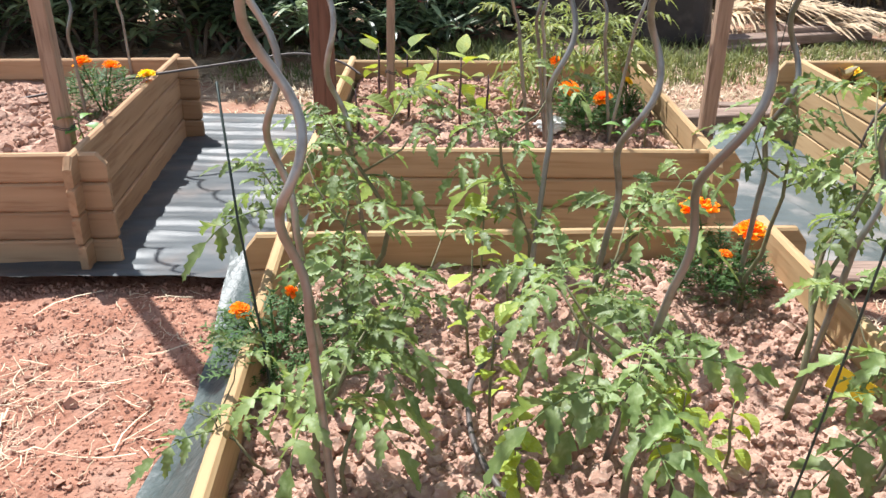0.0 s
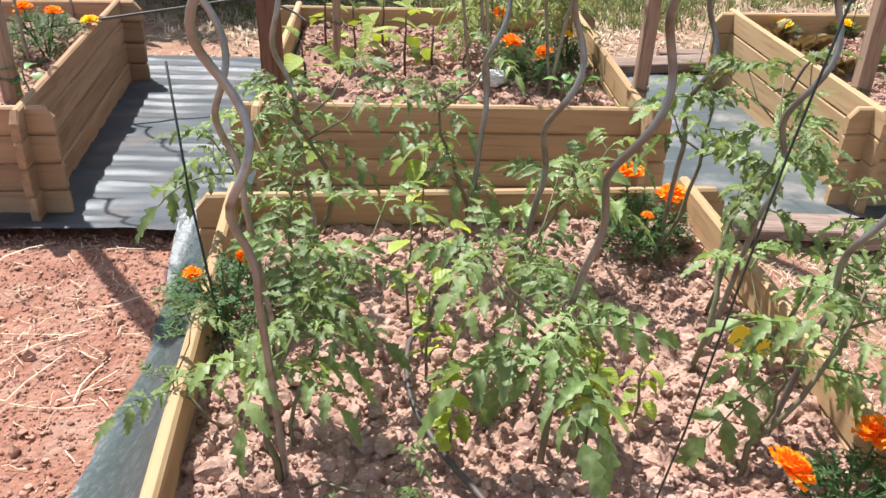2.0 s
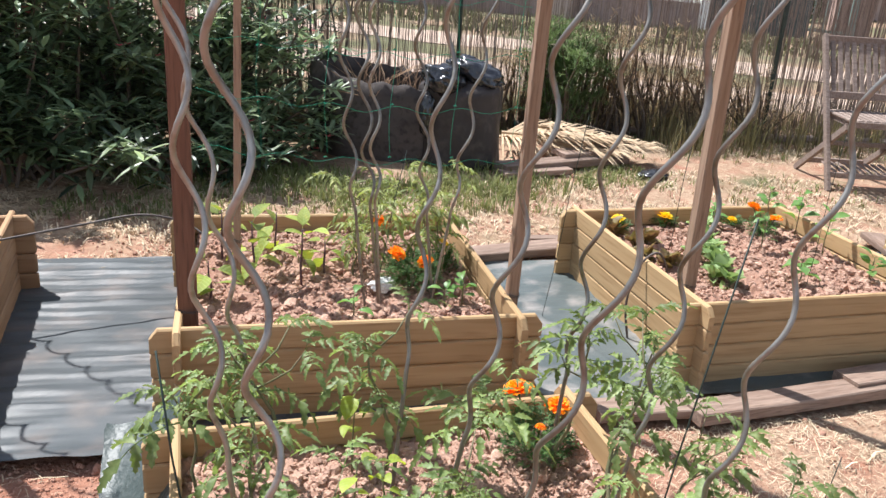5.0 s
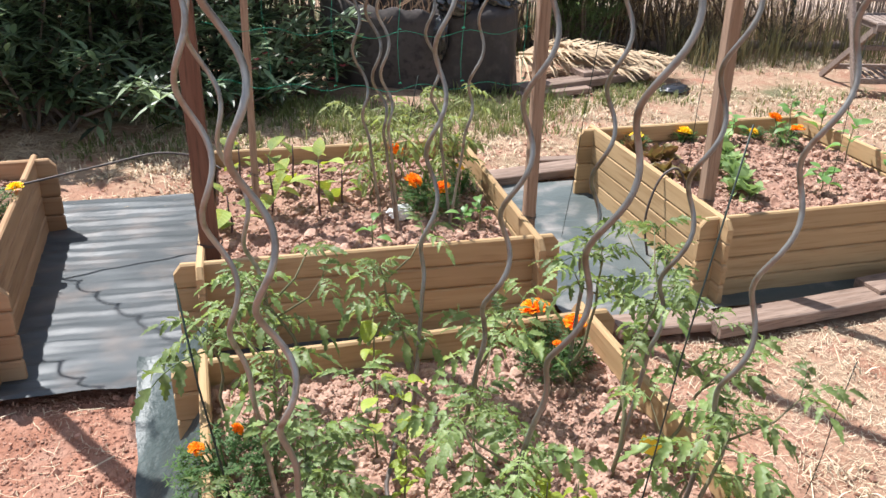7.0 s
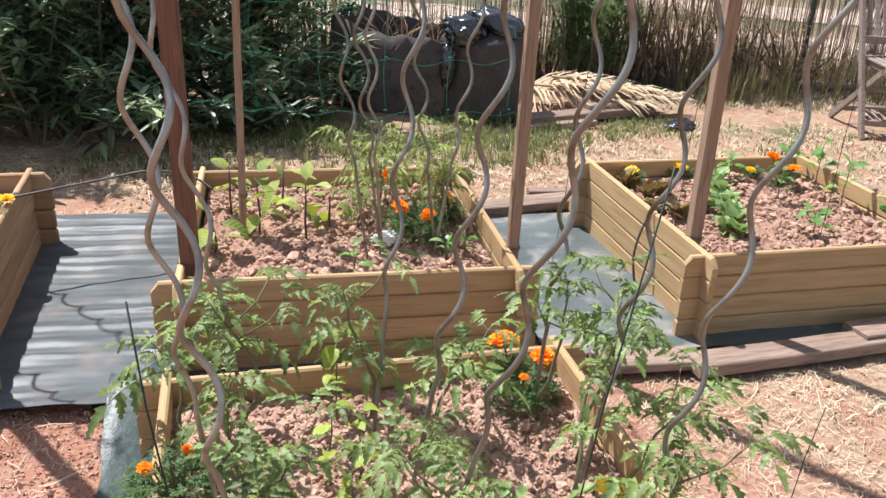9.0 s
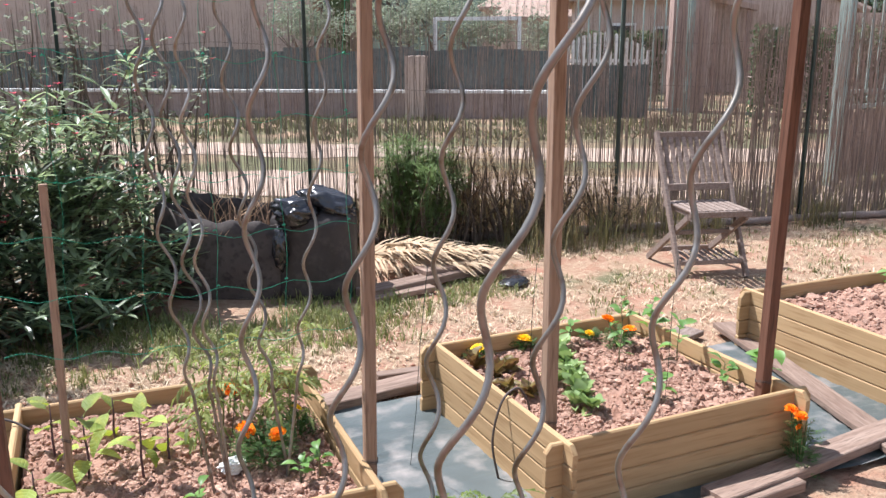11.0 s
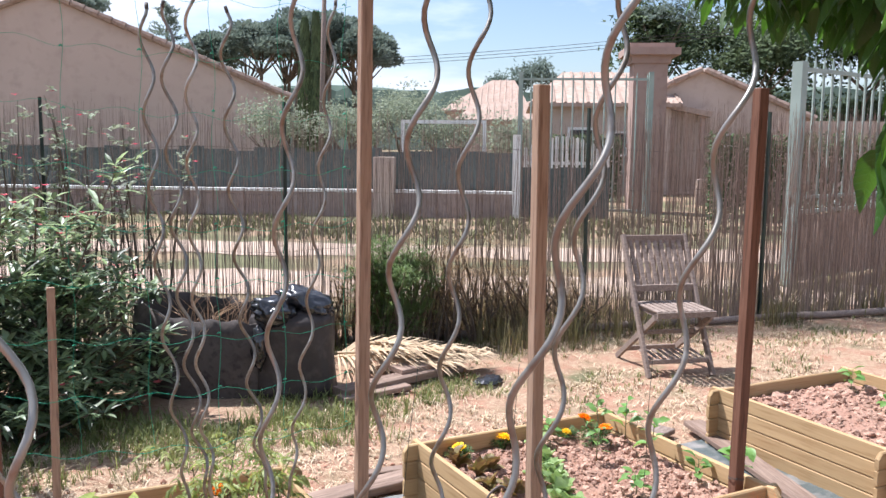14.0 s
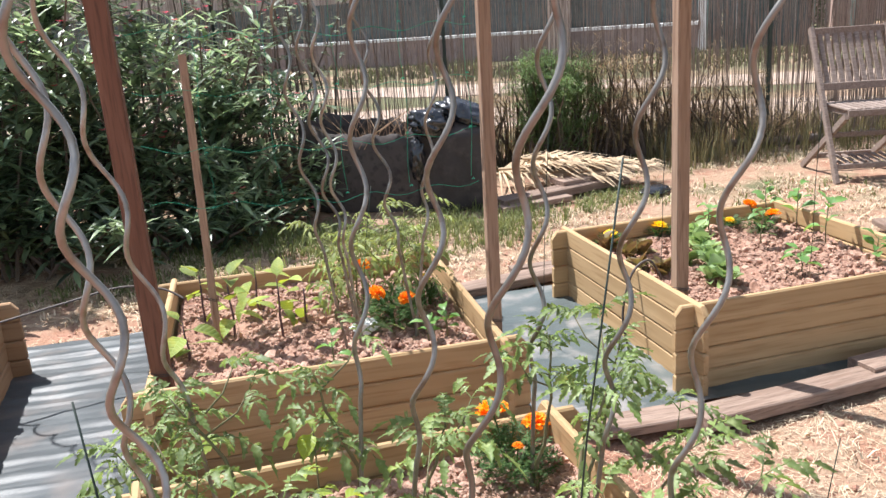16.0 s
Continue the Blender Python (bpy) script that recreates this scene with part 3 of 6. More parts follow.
verge = Geo()
rg = random.Random(77)
for k in range(9000):
    u, d = rg.uniform(-16, 3.5), 13.3 + 4.5 * rg.random() ** 0.8
    if fbm(u, d, 0.5, 5) < -0.12:
        continue
    p = Vector((u, d, 0.0))
    a = rg.uniform(0, 6.28)
    tip = Vector((rg.gauss(0, 0.05), rg.gauss(0, 0.05), rg.uniform(0.06, 0.17)))
    side = Vector((math.cos(a), math.sin(a), 0)) * 0.02
    verge.add([p - side, p + side, p + tip], [(0, 1, 2)])
thing("grass", "rough green grass verge before the street wall", "grass", kind="stuff", at=street(0, 0), data=verge.mesh("grass", VERGE))


def pillar(u, d, w, h, material, label, cap=0.0, shaft_at=0.0):
    p = thing("gate_pillar", label, "pillar", at=street(u, d))
    g = Geo()
    g.box(-w / 2, w / 2, 0, w, 0, h)
    part("shaft", g, material, p)
    if cap:
        for k, (z0, z1, o) in enumerate(((h, h + cap * 0.4, 0.06), (h + cap * 0.4, h + cap * 0.75, 0.24), (h + cap * 0.75, h + cap, 0.12))):
            c = Geo()
            c.box(-w / 2 - o, w / 2 + o, -o, w + o, z0, z1)
            part("cap", c, material, p)
    return p


pillar(-2.72, 17.75, 0.42, 1.28, PLASTER, "square rendered pillar in the street wall")
pillar(0.07, 17.85, 0.16, 1.77, WHITE, "slim white post at the end of the wall")
pillar(3.08, 20.0, 0.76, 3.42, PINKPLASTER, "tall pinkish gate pillar with a moulded cap", 0.44)
frame_w = thing("white_frame", "white painted timber frame behind the street wall", "frame", at=street(-2.64, 20.0))
for x0, x1, z0, z1 in ((0, 0.08, 0, 2.03), (0, 2.0, 2.03, 2.11), (1.92, 2.0, 0, 2.03)):
    g = Geo()
    g.box(x0, x1, 0, 0.1, z0, z1)
    part("beam", g, WHITE, frame_w)


def iron_fence(u0, u1, d, step, z0, z1, r, label):
    f = thing("iron_fence", label, "fence", at=street(0, d))
    n = int((u1 - u0) / step)
    for i in range(n + 1):
        g = Geo()
        u = u0 + i * step
        g.tube([(u, 0, z0), (u, 0, z1 - 0.08), (u, 0, z1)], [r, r, r * 0.2], 5)
        part("bar", g, IRON, f)
    for z in (z0 + 0.12, z1 - 0.14):
        g = Geo()
        g.box(u0 - 0.05, u1 + 0.05, -0.02, 0.02, z - 0.025, z + 0.025)
        part("rail", g, IRON, f)
    for u in (u0, u1):
        g = Geo()
        g.box(u - 0.05, u + 0.05, -0.05, 0.05, 0, z1 + 0.02)
        part("post", g, IRON, f)


iron_fence(0.14, 2.98, 19.2, 0.23, 0.0, 3.14, 0.018, "pale green iron bar fence along the street")


def panelled_gate(at, length):
    """A pale iron gate: bars above a scrolled band, a close reed panel below."""
    gt = thing("garden_gate", "pale green iron gate with a dark reed panel below", "gate", at=at)
    for x in (0.0, length * 0.5, length):
        g = Geo()
        g.box(x - 0.06, x + 0.06, -0.06, 0.06, 0.0, 2.52)
        part("post", g, IRON, gt)
    for z, h in ((0.83, 0.045), (1.00, 0.035), (2.42, 0.045)):
        g = Geo()
        g.box(0.061, length - 0.061, -0.022, 0.022, z, z + h)
        part("rail", g, IRON, gt)
    n = int(length / 0.19)
    for i in range(n):
        x = 0.12 + i * (length - 0.24) / (n - 1)
        g = Geo()
        g.tube([(x, 0, 1.03), (x, 0, 2.50), (x, 0, 2.60)], [0.017, 0.017, 0.003], 5)
        part("bar", g, IRON, gt)
    for i in range(n - 1):
        x = 0.12 + (i + 0.5) * (length - 0.24) / (n - 1)
        g = Geo()
        g.tube([(x + 0.060 * math.cos(a), 0, 0.938 + 0.05 * math.sin(a)) for a in np.linspace(0, 2 * math.pi, 11)], 0.008, 4, False)
        part("scroll", g, IRON, gt)
    rng = random.Random(12)
    g, x = Geo(), 0.065
    while x < length - 0.07:
        top = 0.80 + rng.gauss(0, 0.02)
        g.tube([(x, -0.03 + rng.uniform(-0.006, 0.006), 0.06 + rng.uniform(0, 0.05)), (x + rng.gauss(0, 0.006), -0.03, top)], rng.uniform(0.005, 0.008), 4)
        x += rng.uniform(0.009, 0.013)
    tagged(part("reed_panel", g, REED, gt, "close dark reed screening panel"), kind="stuff")
    g = Geo()
    g.box(0.061, length - 0.061, -0.016, 0.016, 0.05, 0.10)
    part("rail", g, IRON, gt)


panelled_gate(street(3.15, 9.85, 0, 42), 6.4)
gate = thing("picket_gate", "white arched picket gate across the street", "gate", at=street(0.28, 22.0))
for i in range(17):
    g = Geo()
    x = i * 0.13
    top = 1.50 - 0.10 * x + 0.40 * math.sin(math.pi * x / 2.2)
    g.prism([(x, 0.0), (x + 0.085, 0.0), (x + 0.085, top - 0.04), (x + 0.042, top), (x, top - 0.04)], 0, 0.025)
    part("picket", g, WHITE, gate)
for z in (0.4, 1.05):
    g = Geo()
    g.box(0, 2.16, 0.026, 0.06, z, z + 0.08)
    part("rail", g, WHITE, gate)


def gable_house(u, d, half, eave, ridge, depth, label, turn=0.0, windows=()):
    """A house whose gable looks at the garden; u is the middle of the gable."""
    h = thing("house", label, "house", "houses of the street", at=street(u, d, 0, turn))
    g = Geo()
    g.prism([(-half, 0), (half, 0), (half, eave), (0, ridge), (-half, eave)], 0, depth)
    part("wall", g, PLASTER, h)
    run = math.hypot(half, ridge - eave)
    for s in (-1, 1):
        r = Geo()
        o = 0.35
        e = Vector((s * (half + o), eave - o * (ridge - eave) / half))
        t = Vector((0, ridge))
        n = Vector((s * (ridge - eave), half)).normalized() * 0.10
        up = Vector((s * (ridge - eave), half)).normalized() * 0.004
        pts = [e + up, t + up, t + n, e + n]
        r.prism([(p.x, p.y) for p in (pts if s < 0 else pts[::-1])], -0.12, depth + 0.12)
        roof = part("roof", r, ROOF, h)
        rows = int(run / 0.38)
        v = Geo()
        for i in range(rows):
            q0, q1 = i / rows, (i + 0.96) / rows
            a, b = e.lerp(t, q0) + n, e.lerp(t, q1) + n
            v.tube([(a.x, -0.10, a.y), (b.x, -0.10, b.y)], [0.12, 0.095], 7)
        tagged(part("verge_tile", v, ROOF, roof, "row of rounded clay verge tiles"), kind="stuff")
        ribs = Geo()
        for k in range(int(depth / 0.45)):
            y = 0.25 + k * 0.45
            a, b = e + n, t + n
            ribs.tube([(a.x, y, a.y), (b.x, y, b.y)], 0.07, 5)
        tagged(part("roof_tile", ribs, ROOF, roof), kind="stuff")
    for x, z, w, hh in windows:
        f = Geo()
        f.box(x - w / 2, x + w / 2, -0.05, 0.0, z, z + hh)
        win = part("window", f, WHITE, h)
        p = Geo()
        p.box(x - w / 2 + 0.07, x + w / 2 - 0.07, -0.07, -0.05, z + 0.07, z + hh - 0.07)
        part("pane", p, PANE, win)
    return h


def side_house(u0, u1, d, eave, ridge, depth, label, windows=(), hip=(0.0, 0.0)):
    """A house whose eaves run across the view."""
    h = thing("house", label, "house", "houses of the street", at=street(u0, d))
    w = u1 - u0
    g = Geo()
    g.add([(0, 0, 0), (w, 0, 0), (w, depth, 0), (0, depth, 0), (0, 0, eave), (w, 0, eave), (w, depth, eave), (0, depth, eave), (0, depth / 2, ridge), (w, depth / 2, ridge)],
          [(0, 1, 5, 4), (2, 3, 7, 6), (1, 2, 6, 5) if hip[1] else (1, 2, 6, 9, 5), (3, 0, 4, 7) if hip[0] else (3, 0, 4, 8, 7)])
    part("wall", g, PLASTER, h)
    slope, o = (ridge - eave) / (depth / 2), 0.35
    z0 = eave - o * slope
    h0, h1 = hip
    for y0 in (-o, depth + o):
        a, b = Vector((-0.3, y0, z0)), Vector((w + 0.3, y0, z0))
        c, e = Vector((w + 0.3 - h1, depth / 2, ridge)), Vector((-0.3 + h0, depth / 2, ridge))
        lift = Vector((0, 0, 0.12))
        r = Geo()
        r.add([a, b, c, e, a + lift, b + lift, c + lift, e + lift], [(3, 2, 1, 0), (4, 5, 6, 7), (0, 1, 5, 4), (1, 2, 6, 5), (2, 3, 7, 6), (3, 0, 4, 7)])
        roof = part("roof", r, ROOF, h)
        ribs, n = Geo(), int(w / 0.30)
        for k in range(n + 1):
            x = -0.2 + (w + 0.4) * k / n
            q = 1.0
            if h0 and x < h0:
                q = max(0.02, (x + 0.3) / (h0 + 0.3))
            if h1 and x > w - h1:
                q = max(0.02, (w + 0.3 - x) / (h1 + 0.3))
            ribs.tube([(x, y0, z0 + 0.12), (x, y0 + (depth / 2 - y0) * q, z0 + 0.12 + (ridge - z0) * q)], 0.048, 5)
        tagged(part("roof_tile", ribs, ROOF, roof), kind="stuff")
    for side, hp in ((0, h0), (1, h1)):
        if hp:
            x0, x1 = (-0.3, -0.3 + hp) if side == 0 else (w + 0.3, w + 0.3 - hp)
            r = Geo()
            v = [(x0, -o, z0 + 0.1), (x0, depth + o, z0 + 0.1), (x1, depth / 2, ridge + 0.1), (x0, -o, z0), (x0, depth + o, z0), (x1, depth / 2, ridge)]
            r.add(v, [(0, 1, 2), (5, 4, 3), (0, 3, 4, 1), (1, 4, 5, 2), (2, 5, 3, 0)])
            part("roof", r, ROOF, h)
    for x, z, ww, hh in windows:
        f = Geo()
        f.box(x - ww / 2, x + ww / 2, -0.05, 0.0, z, z + hh)
        win = part("window", f, WHITE, h)
        p = Geo()
        p.box(x - ww / 2 + 0.08, x + ww / 2 - 0.08, -0.07, -0.05, z + 0.08, z + hh - 0.08)
        part("pane", p, PANE, win)
    return h


gable_house(-14.1, 25.0, 7.0, 3.0, 5.86, 12, "long beige rendered house gable with clay tile verge", 16)
side_house(-3.6, 0.6, 46.0, 3.35, 5.0, 7, "distant low house with pale clay tile roof", ((3.6, 2.2, 0.8, 0.9),), (2.6, 0.9))
side_house(-2.6, 0.9, 42.0, 2.7, 3.55, 5, "distant low annexe with pink clay tile roof", (), (1.0, 0.0))
side_house(0.75, 4.9, 27.5, 2.86, 3.93, 6, "distant house with pink clay tile roof", ((2.6, 1.2, 0.5, 0.8), (1.4, 0.9, 0.9, 1.2)), (1.2, 0.0))
gable_house(5.95, 28.0, 3.1, 2.5, 3.86, 10, "pinkish rendered house beside the gate pillar", 0, ((0.9, 1.5, 0.40, 0.45),))
low_wall(6.6, 15.0, 24.0, 2.25, "pinkish rendered yard wall behind the iron fence", False)
porch = thing("porch", "small brown tiled porch roof on the pinkish house", "porch", at=street(4.9, 27.6))
for x0, x1, z0, z1, y1, nm, mt in ((0.0, 0.14, 0.0, 2.43, 0.14, "post", PINKPLASTER), (0.96, 1.10, 0.0, 2.43, 0.14, "post", PINKPLASTER)):
    g = Geo()
    g.box(x0, x1, 0.0, y1, z0, z1)
    part(nm, g, mt, porch)
g = Geo()
g.prism([(-0.15, 2.72), (-0.15, 2.88), (1.25, 2.60), (1.25, 2.44)], -0.2, 3.3)
part("roof", g, ROOF, porch)


# ---- far trees ----
def leaf_cloud(g, centre, radii, count, size, rng, flat=0.0):
    """Small tufts of narrow leaves in clumps round an uneven crown."""
    c = Vector(centre)
    clumps = []
    for k in range(max(8, count // 42)):
        d = Vector((rng.gauss(0, 1), rng.gauss(0, 1), rng.gauss(0, 1))).normalized()
        q = rng.uniform(0.35, 1.0)
        z = abs(d.z) * (1 - 0.5 * rng.random()) if flat and rng.random() < 0.75 else d.z
        clumps.append((c + Vector((d.x * radii[0] * q, d.y * radii[1] * q, z * radii[2] * q)), rng.uniform(0.12, 0.30)))
    low = min(radii[0], radii[1])
    for k in range(count):
        m, spread = rng.choice(clumps)
        spread *= low
        p = m + Vector((rng.gauss(0, spread), rng.gauss(0, spread), rng.gauss(0, spread * (0.75 - 0.35 * flat))))
        for j in range(2):
            a = Vector((rng.gauss(0, 1), rng.gauss(0, 1), rng.gauss(0.25, 0.7))).normalized() * size * rng.uniform(0.5, 1.3)
            b = a.orthogonal().normalized() * size * rng.uniform(0.16, 0.34)
            g.add([p - a * 0.3, p + b, p + a, p - b], [(0, 1, 2, 3)])


def tree(u, d, height, crown, label, material, rng, trunk=0.14, count=1500, leaf=0.22, lift=None, kind_name="pine_tree"):
    t = thing(kind_name, label, "tree", at=street(u, d))
    lift = height - crown[2] if lift is None else lift
    g = Geo()
    bend = rng.uniform(-0.4, 0.4)
    g.tube([(0, 0, -0.1), (bend * 0.4, 0, lift * 0.5), (bend, 0, lift)], [trunk, trunk * 0.75, trunk * 0.45], 7)
    for k in range(6):
        a = rng.uniform(0, 6.28)
        z = lift * rng.uniform(0.7, 1.0)
        g.tube([(bend * z / lift, 0, z), (bend + math.cos(a) * crown[0] * 0.35, math.sin(a) * crown[1] * 0.35, lift + crown[2] * 0.05), (bend + math.cos(a) * crown[0] * 0.7, math.sin(a) * crown[1] * 0.7, lift + crown[2] * 0.35)], [trunk * 0.4, trunk * 0.25, trunk * 0.1], 5)
    part("trunk", g, BARK, t)
    c = Geo()
    leaf_cloud(c, (bend, 0, lift + crown[2] * 0.35), crown, count, leaf, rng, 0.6)
    part("crown", c, material, t)
    return t


def umbrella_pine(u, d, h, w, label, rng):
    """A bare leaning trunk that forks into limbs, each under a flat dome of needle tufts."""
    t = thing("pine_tree", label, "tree", at=street(u, d))
    lean = rng.uniform(-0.7, 0.7)
    fork = Vector((lean * 0.7, 0, h * rng.uniform(0.52, 0.66)))
    wood, crown = Geo(), Geo()
    wood.tube([(0, 0, -0.1), (lean * 0.25, 0, h * 0.3), fork], [0.20, 0.16, 0.12], 7)
    for k in range(11):
        a, r = rng.uniform(0, 6.28), w * rng.uniform(0.15, 0.92)
        c = Vector((lean + math.cos(a) * r, math.sin(a) * r, h - 0.55 - 1.3 * (r / w) ** 2 + rng.gauss(0, 0.30)))
        wood.tube([fork, fork.lerp(c, 0.55) - Vector((0, 0, 0.15)), c - Vector((0, 0, 0.2))], [0.08, 0.055, 0.02], 5)
        rx, rz = w * rng.uniform(0.26, 0.50), rng.uniform(0.45, 0.85)
        for j in range(430):
            v = Vector((rng.gauss(0, 1), rng.gauss(0, 1), rng.gauss(0.35, 0.9))).normalized()
            q = c + Vector((v.x * rx, v.y * rx, v.z * rz if v.z > 0 else v.z * rz * 0.7)) * rng.uniform(0.62, 1.18)
            for m in range(2):
                n = (v + Vector((rng.gauss(0, 0.5), rng.gauss(0, 0.5), rng.gauss(0.3, 0.4)))).normalized() * rng.uniform(0.12, 0.26)
                b = n.orthogonal().normalized() * rng.uniform(0.05, 0.09)
                crown.add([q - b, q + b * 0.9, q + n * 0.8 + b * 0.5, q + n, q + n * 0.75 - b * 0.6], [(0, 1, 2, 3, 4)])
    part("trunk", wood, BARK, t)
    part("crown", crown, PINE, t)
    return t


rt = random.Random(11)
for u, d, h, w in ((-21.4, 60, 8.6, 1.9), (-19.6, 63, 9.6, 2.4), (-18.0, 59, 9.5, 2.4), (-16.6, 62, 10.2, 2.3), (-15.6, 60, 9.9, 2.2), (-13.9, 62, 10.4, 2.3), (-12.6, 58, 9.4, 2.0), (-11.3, 61, 9.9, 2.1), (-10.1, 58, 8.9, 1.6), (-19.0, 70, 10.2, 2.4), (-16.0, 71, 10.8, 2.4), (-12.9, 70, 10.3, 2.4)):
    umbrella_pine(u, d, h, w * 1.3, "umbrella pine with flat olive-green crown and bare trunk", rt)
for u, d, h, w in ((-21.0, 66, 7.0, 1.9), (-18.6, 68, 7.4, 1.9), (-16.4, 66, 7.0, 1.9), (-14.2, 67, 7.2, 1.9), (-12.3, 64, 6.6, 1.8), (-10.3, 64, 6.2, 1.7)):
    tree(u, d, h, (w, w, 1.7), "low bushy tree under the umbrella pines", PINE, rt, 0.12, 1700, 0.24, 2.4, "wood_tree")
umbrella_pine(-31.3, 60, 12.2, 2.0, "umbrella pine behind the gable house", rt)
fir = thing("conifer_tree", "dark spiky conifer rising behind the gable house", "tree", at=street(-20.6, 50))
g, c = Geo(), Geo()
g.tube([(0, 0, -0.1), (0.05, 0, 5.0), (0, 0, 9.7)], [0.20, 0.13, 0.02], 7)
part("trunk", g, BARK, fir)
for k in range(110):
    z = 3.0 + 6.5 * (k / 110) ** 0.9
    a, reach = rt.uniform(0, 6.28), (9.9 - z) * rt.uniform(0.30, 0.52) + 0.15
    for j in range(26):
        q = rt.random() ** 0.7
        m = Vector((math.cos(a) * reach * q, math.sin(a) * reach * q, z + 0.30 * reach * q * q - 0.10 * reach * q)) + Vector((rt.gauss(0, 0.08), rt.gauss(0, 0.08), rt.gauss(0, 0.06)))
        n = Vector((math.cos(a) + rt.gauss(0, 0.5), math.sin(a) + rt.gauss(0, 0.5), 0.4 + rt.gauss(0, 0.3))).normalized() * 0.22
        b = n.orthogonal().normalized() * 0.05
        c.add([m - b, m + b, m + n], [(0, 1, 2)])
part("crown", c, PINE, fir)
tree(9.4, 55, 11.2, (1.9, 1.9, 3.6), "tall thin pine behind the gate pillar", PINE, rt, 0.2, 1200, 0.24)
for u, d, h, w in ((9.2, 56, 13.0, 2.4), (12.2, 60, 13.5, 3.0), (15.0, 57, 12.5, 3.2), (17.6, 61, 13.5, 3.3), (23.2, 60, 13.5, 3.4), (26.6, 58, 14.0, 3.6), (30.5, 61, 14.5, 3.6), (34.5, 60, 14.5, 3.8)):
    tree(u, d, h, (w, w, 4.2), "tall dark pine of the wood behind the houses", HEDGE, rt, 0.2, 3000, 0.33, h - 7.5)
    tree(u + 1.2, d + 3, h - 5.5, (w * 0.9, w, 2.6), "low dark tree of the wood behind the houses", HEDGE, rt, 0.15, 1700, 0.33, 2.0, "wood_tree")
tree(20.0, 62, 13.0, (3.4, 3.4, 3.4), "pine wood tree behind the houses", PINE, rt, 0.2, 1600, 0.26)
tree(-1.2, 80, 7.5, (1.7, 1.7, 1.6), "small far tree behind the roofs", PINE, rt, 0.15, 1500, 0.26)
tree(2.3, 80, 8.6, (2.2, 2.2, 2.2), "small far tree behind the roofs", PINE, rt, 0.15, 1900, 0.26)
for u in (-11.05, -10.45):
    t = thing("cypress_tree", "narrow dark cypress behind the gable house", "tree", at=street(u, 45))
    g, c = Geo(), Geo()
    g.tube([(0, 0, 0), (0, 0, 7.0)], [0.12, 0.03], 6)
    part("trunk", g, BARK, t)
    for k in range(1300):
        z = rt.uniform(0.5, 8.2 if u > -10.8 else 7.9)
        r = 0.42 * (1 - (z / 9.1) ** 2) + 0.05
        a = rt.uniform(0, 6.28)
        p = Vector((math.cos(a) * r * rt.uniform(0.6, 1.05), math.sin(a) * r, z))
        c.add([p - Vector((0.06, 0, 0.1)), p + Vector((0.07, 0.03, 0)), p + Vector((0, 0, 0.24)), p - Vector((0.08, -0.02, 0))], [(0, 1, 2, 3)])
    part("crown", c, HEDGE, t)
for u, d, h, w in ((-4.4, 22, 2.9, 0.95), (-3.2, 23, 3.3, 1.1), (-2.0, 22, 2.8, 0.9), (-6.3, 23, 3.0, 1.0), (0.2, 26, 2.6, 0.9)):
    tree(u, d, h, (w, w, 1.2), "silvery olive tree behind the street wall", OLIVE, rt, 0.09, 2400, 0.075, h - 1.6, "olive_tree")


def hedge(u0, u1, d, h, label, material, rng, count=2600, size=0.05, depth=0.5):
    g = Geo()
    for k in range(count):
        p = Vector((rng.uniform(u0, u1), rng.uniform(0, depth), h * rng.random() ** 0.7 * (1 + 0.06 * math.sin(9 * k))))
        a = Vector((rng.gauss(0, 1), rng.gauss(0, 1), rng.gauss(0, 1))).normalized() * size
        b = a.orthogonal().normalized() * size * 0.55
        g.add([p - a, p + b, p + a, p - b], [(0, 1, 2, 3)])
    thing("hedge", label, "hedge", kind="stuff", at=street(0, d), data=g.mesh("hedge", material))


hedge(3.6, 9.0, 16.0, 1.75, "clipped dark hedge behind the iron fence", HEDGE, rt, 9000, 0.055)
hedge(0.6, 3.0, 24.0, 1.75, "clipped dark hedge behind the white gate", HEDGE, rt, 4200, 0.06)
hill = Geo()
for i in range(121):
    u = -160 + 320 * i / 120
    z = 11.5 + 3.0 * fbm(u, 0, 0.02, 3) + 1.3 * fbm(u, 0, 0.3, 8)
    hill.v += [(u, 0, -1), (u, 6, z), (u, 40, z + 2)]
hill.f = [(3 * i + k, 3 * i + 3 + k, 3 * i + 4 + k, 3 * i + 1 + k) for i in range(120) for k in range(2)]
thing("backdrop", "low far wooded hill on the horizon", "hill", kind="structure", at=street(0, 160), data=hill.mesh("backdrop", HILL))
pole = Geo()
pole.tube([(0, 0, 0), (0.1, 0, 3.5), (0.22, 0, 7.4)], [0.085, 0.075, 0.06], 8)
thing("utility_pole", "grey wooden utility pole behind the gable house", "pole", at=street(-5.72, 25), data=pole.mesh("utility_pole", WOOD_GREY, True))
for k, dz in enumerate((0.0, 0.42, 0.85)):
    c = Geo()
    c.tube([(u, 0, 5.15 + dz * 0.6 + (u + 6) * 0.095 + 0.0022 * (u - 4) ** 2 - 0.22) for u in np.linspace(-9, 34, 24)], 0.014, 4)
    thing("power_line", "thin dark overhead power line", "cable", "overhead lines", at=street(0, 40 + k), data=c.mesh("power_line", CORD))


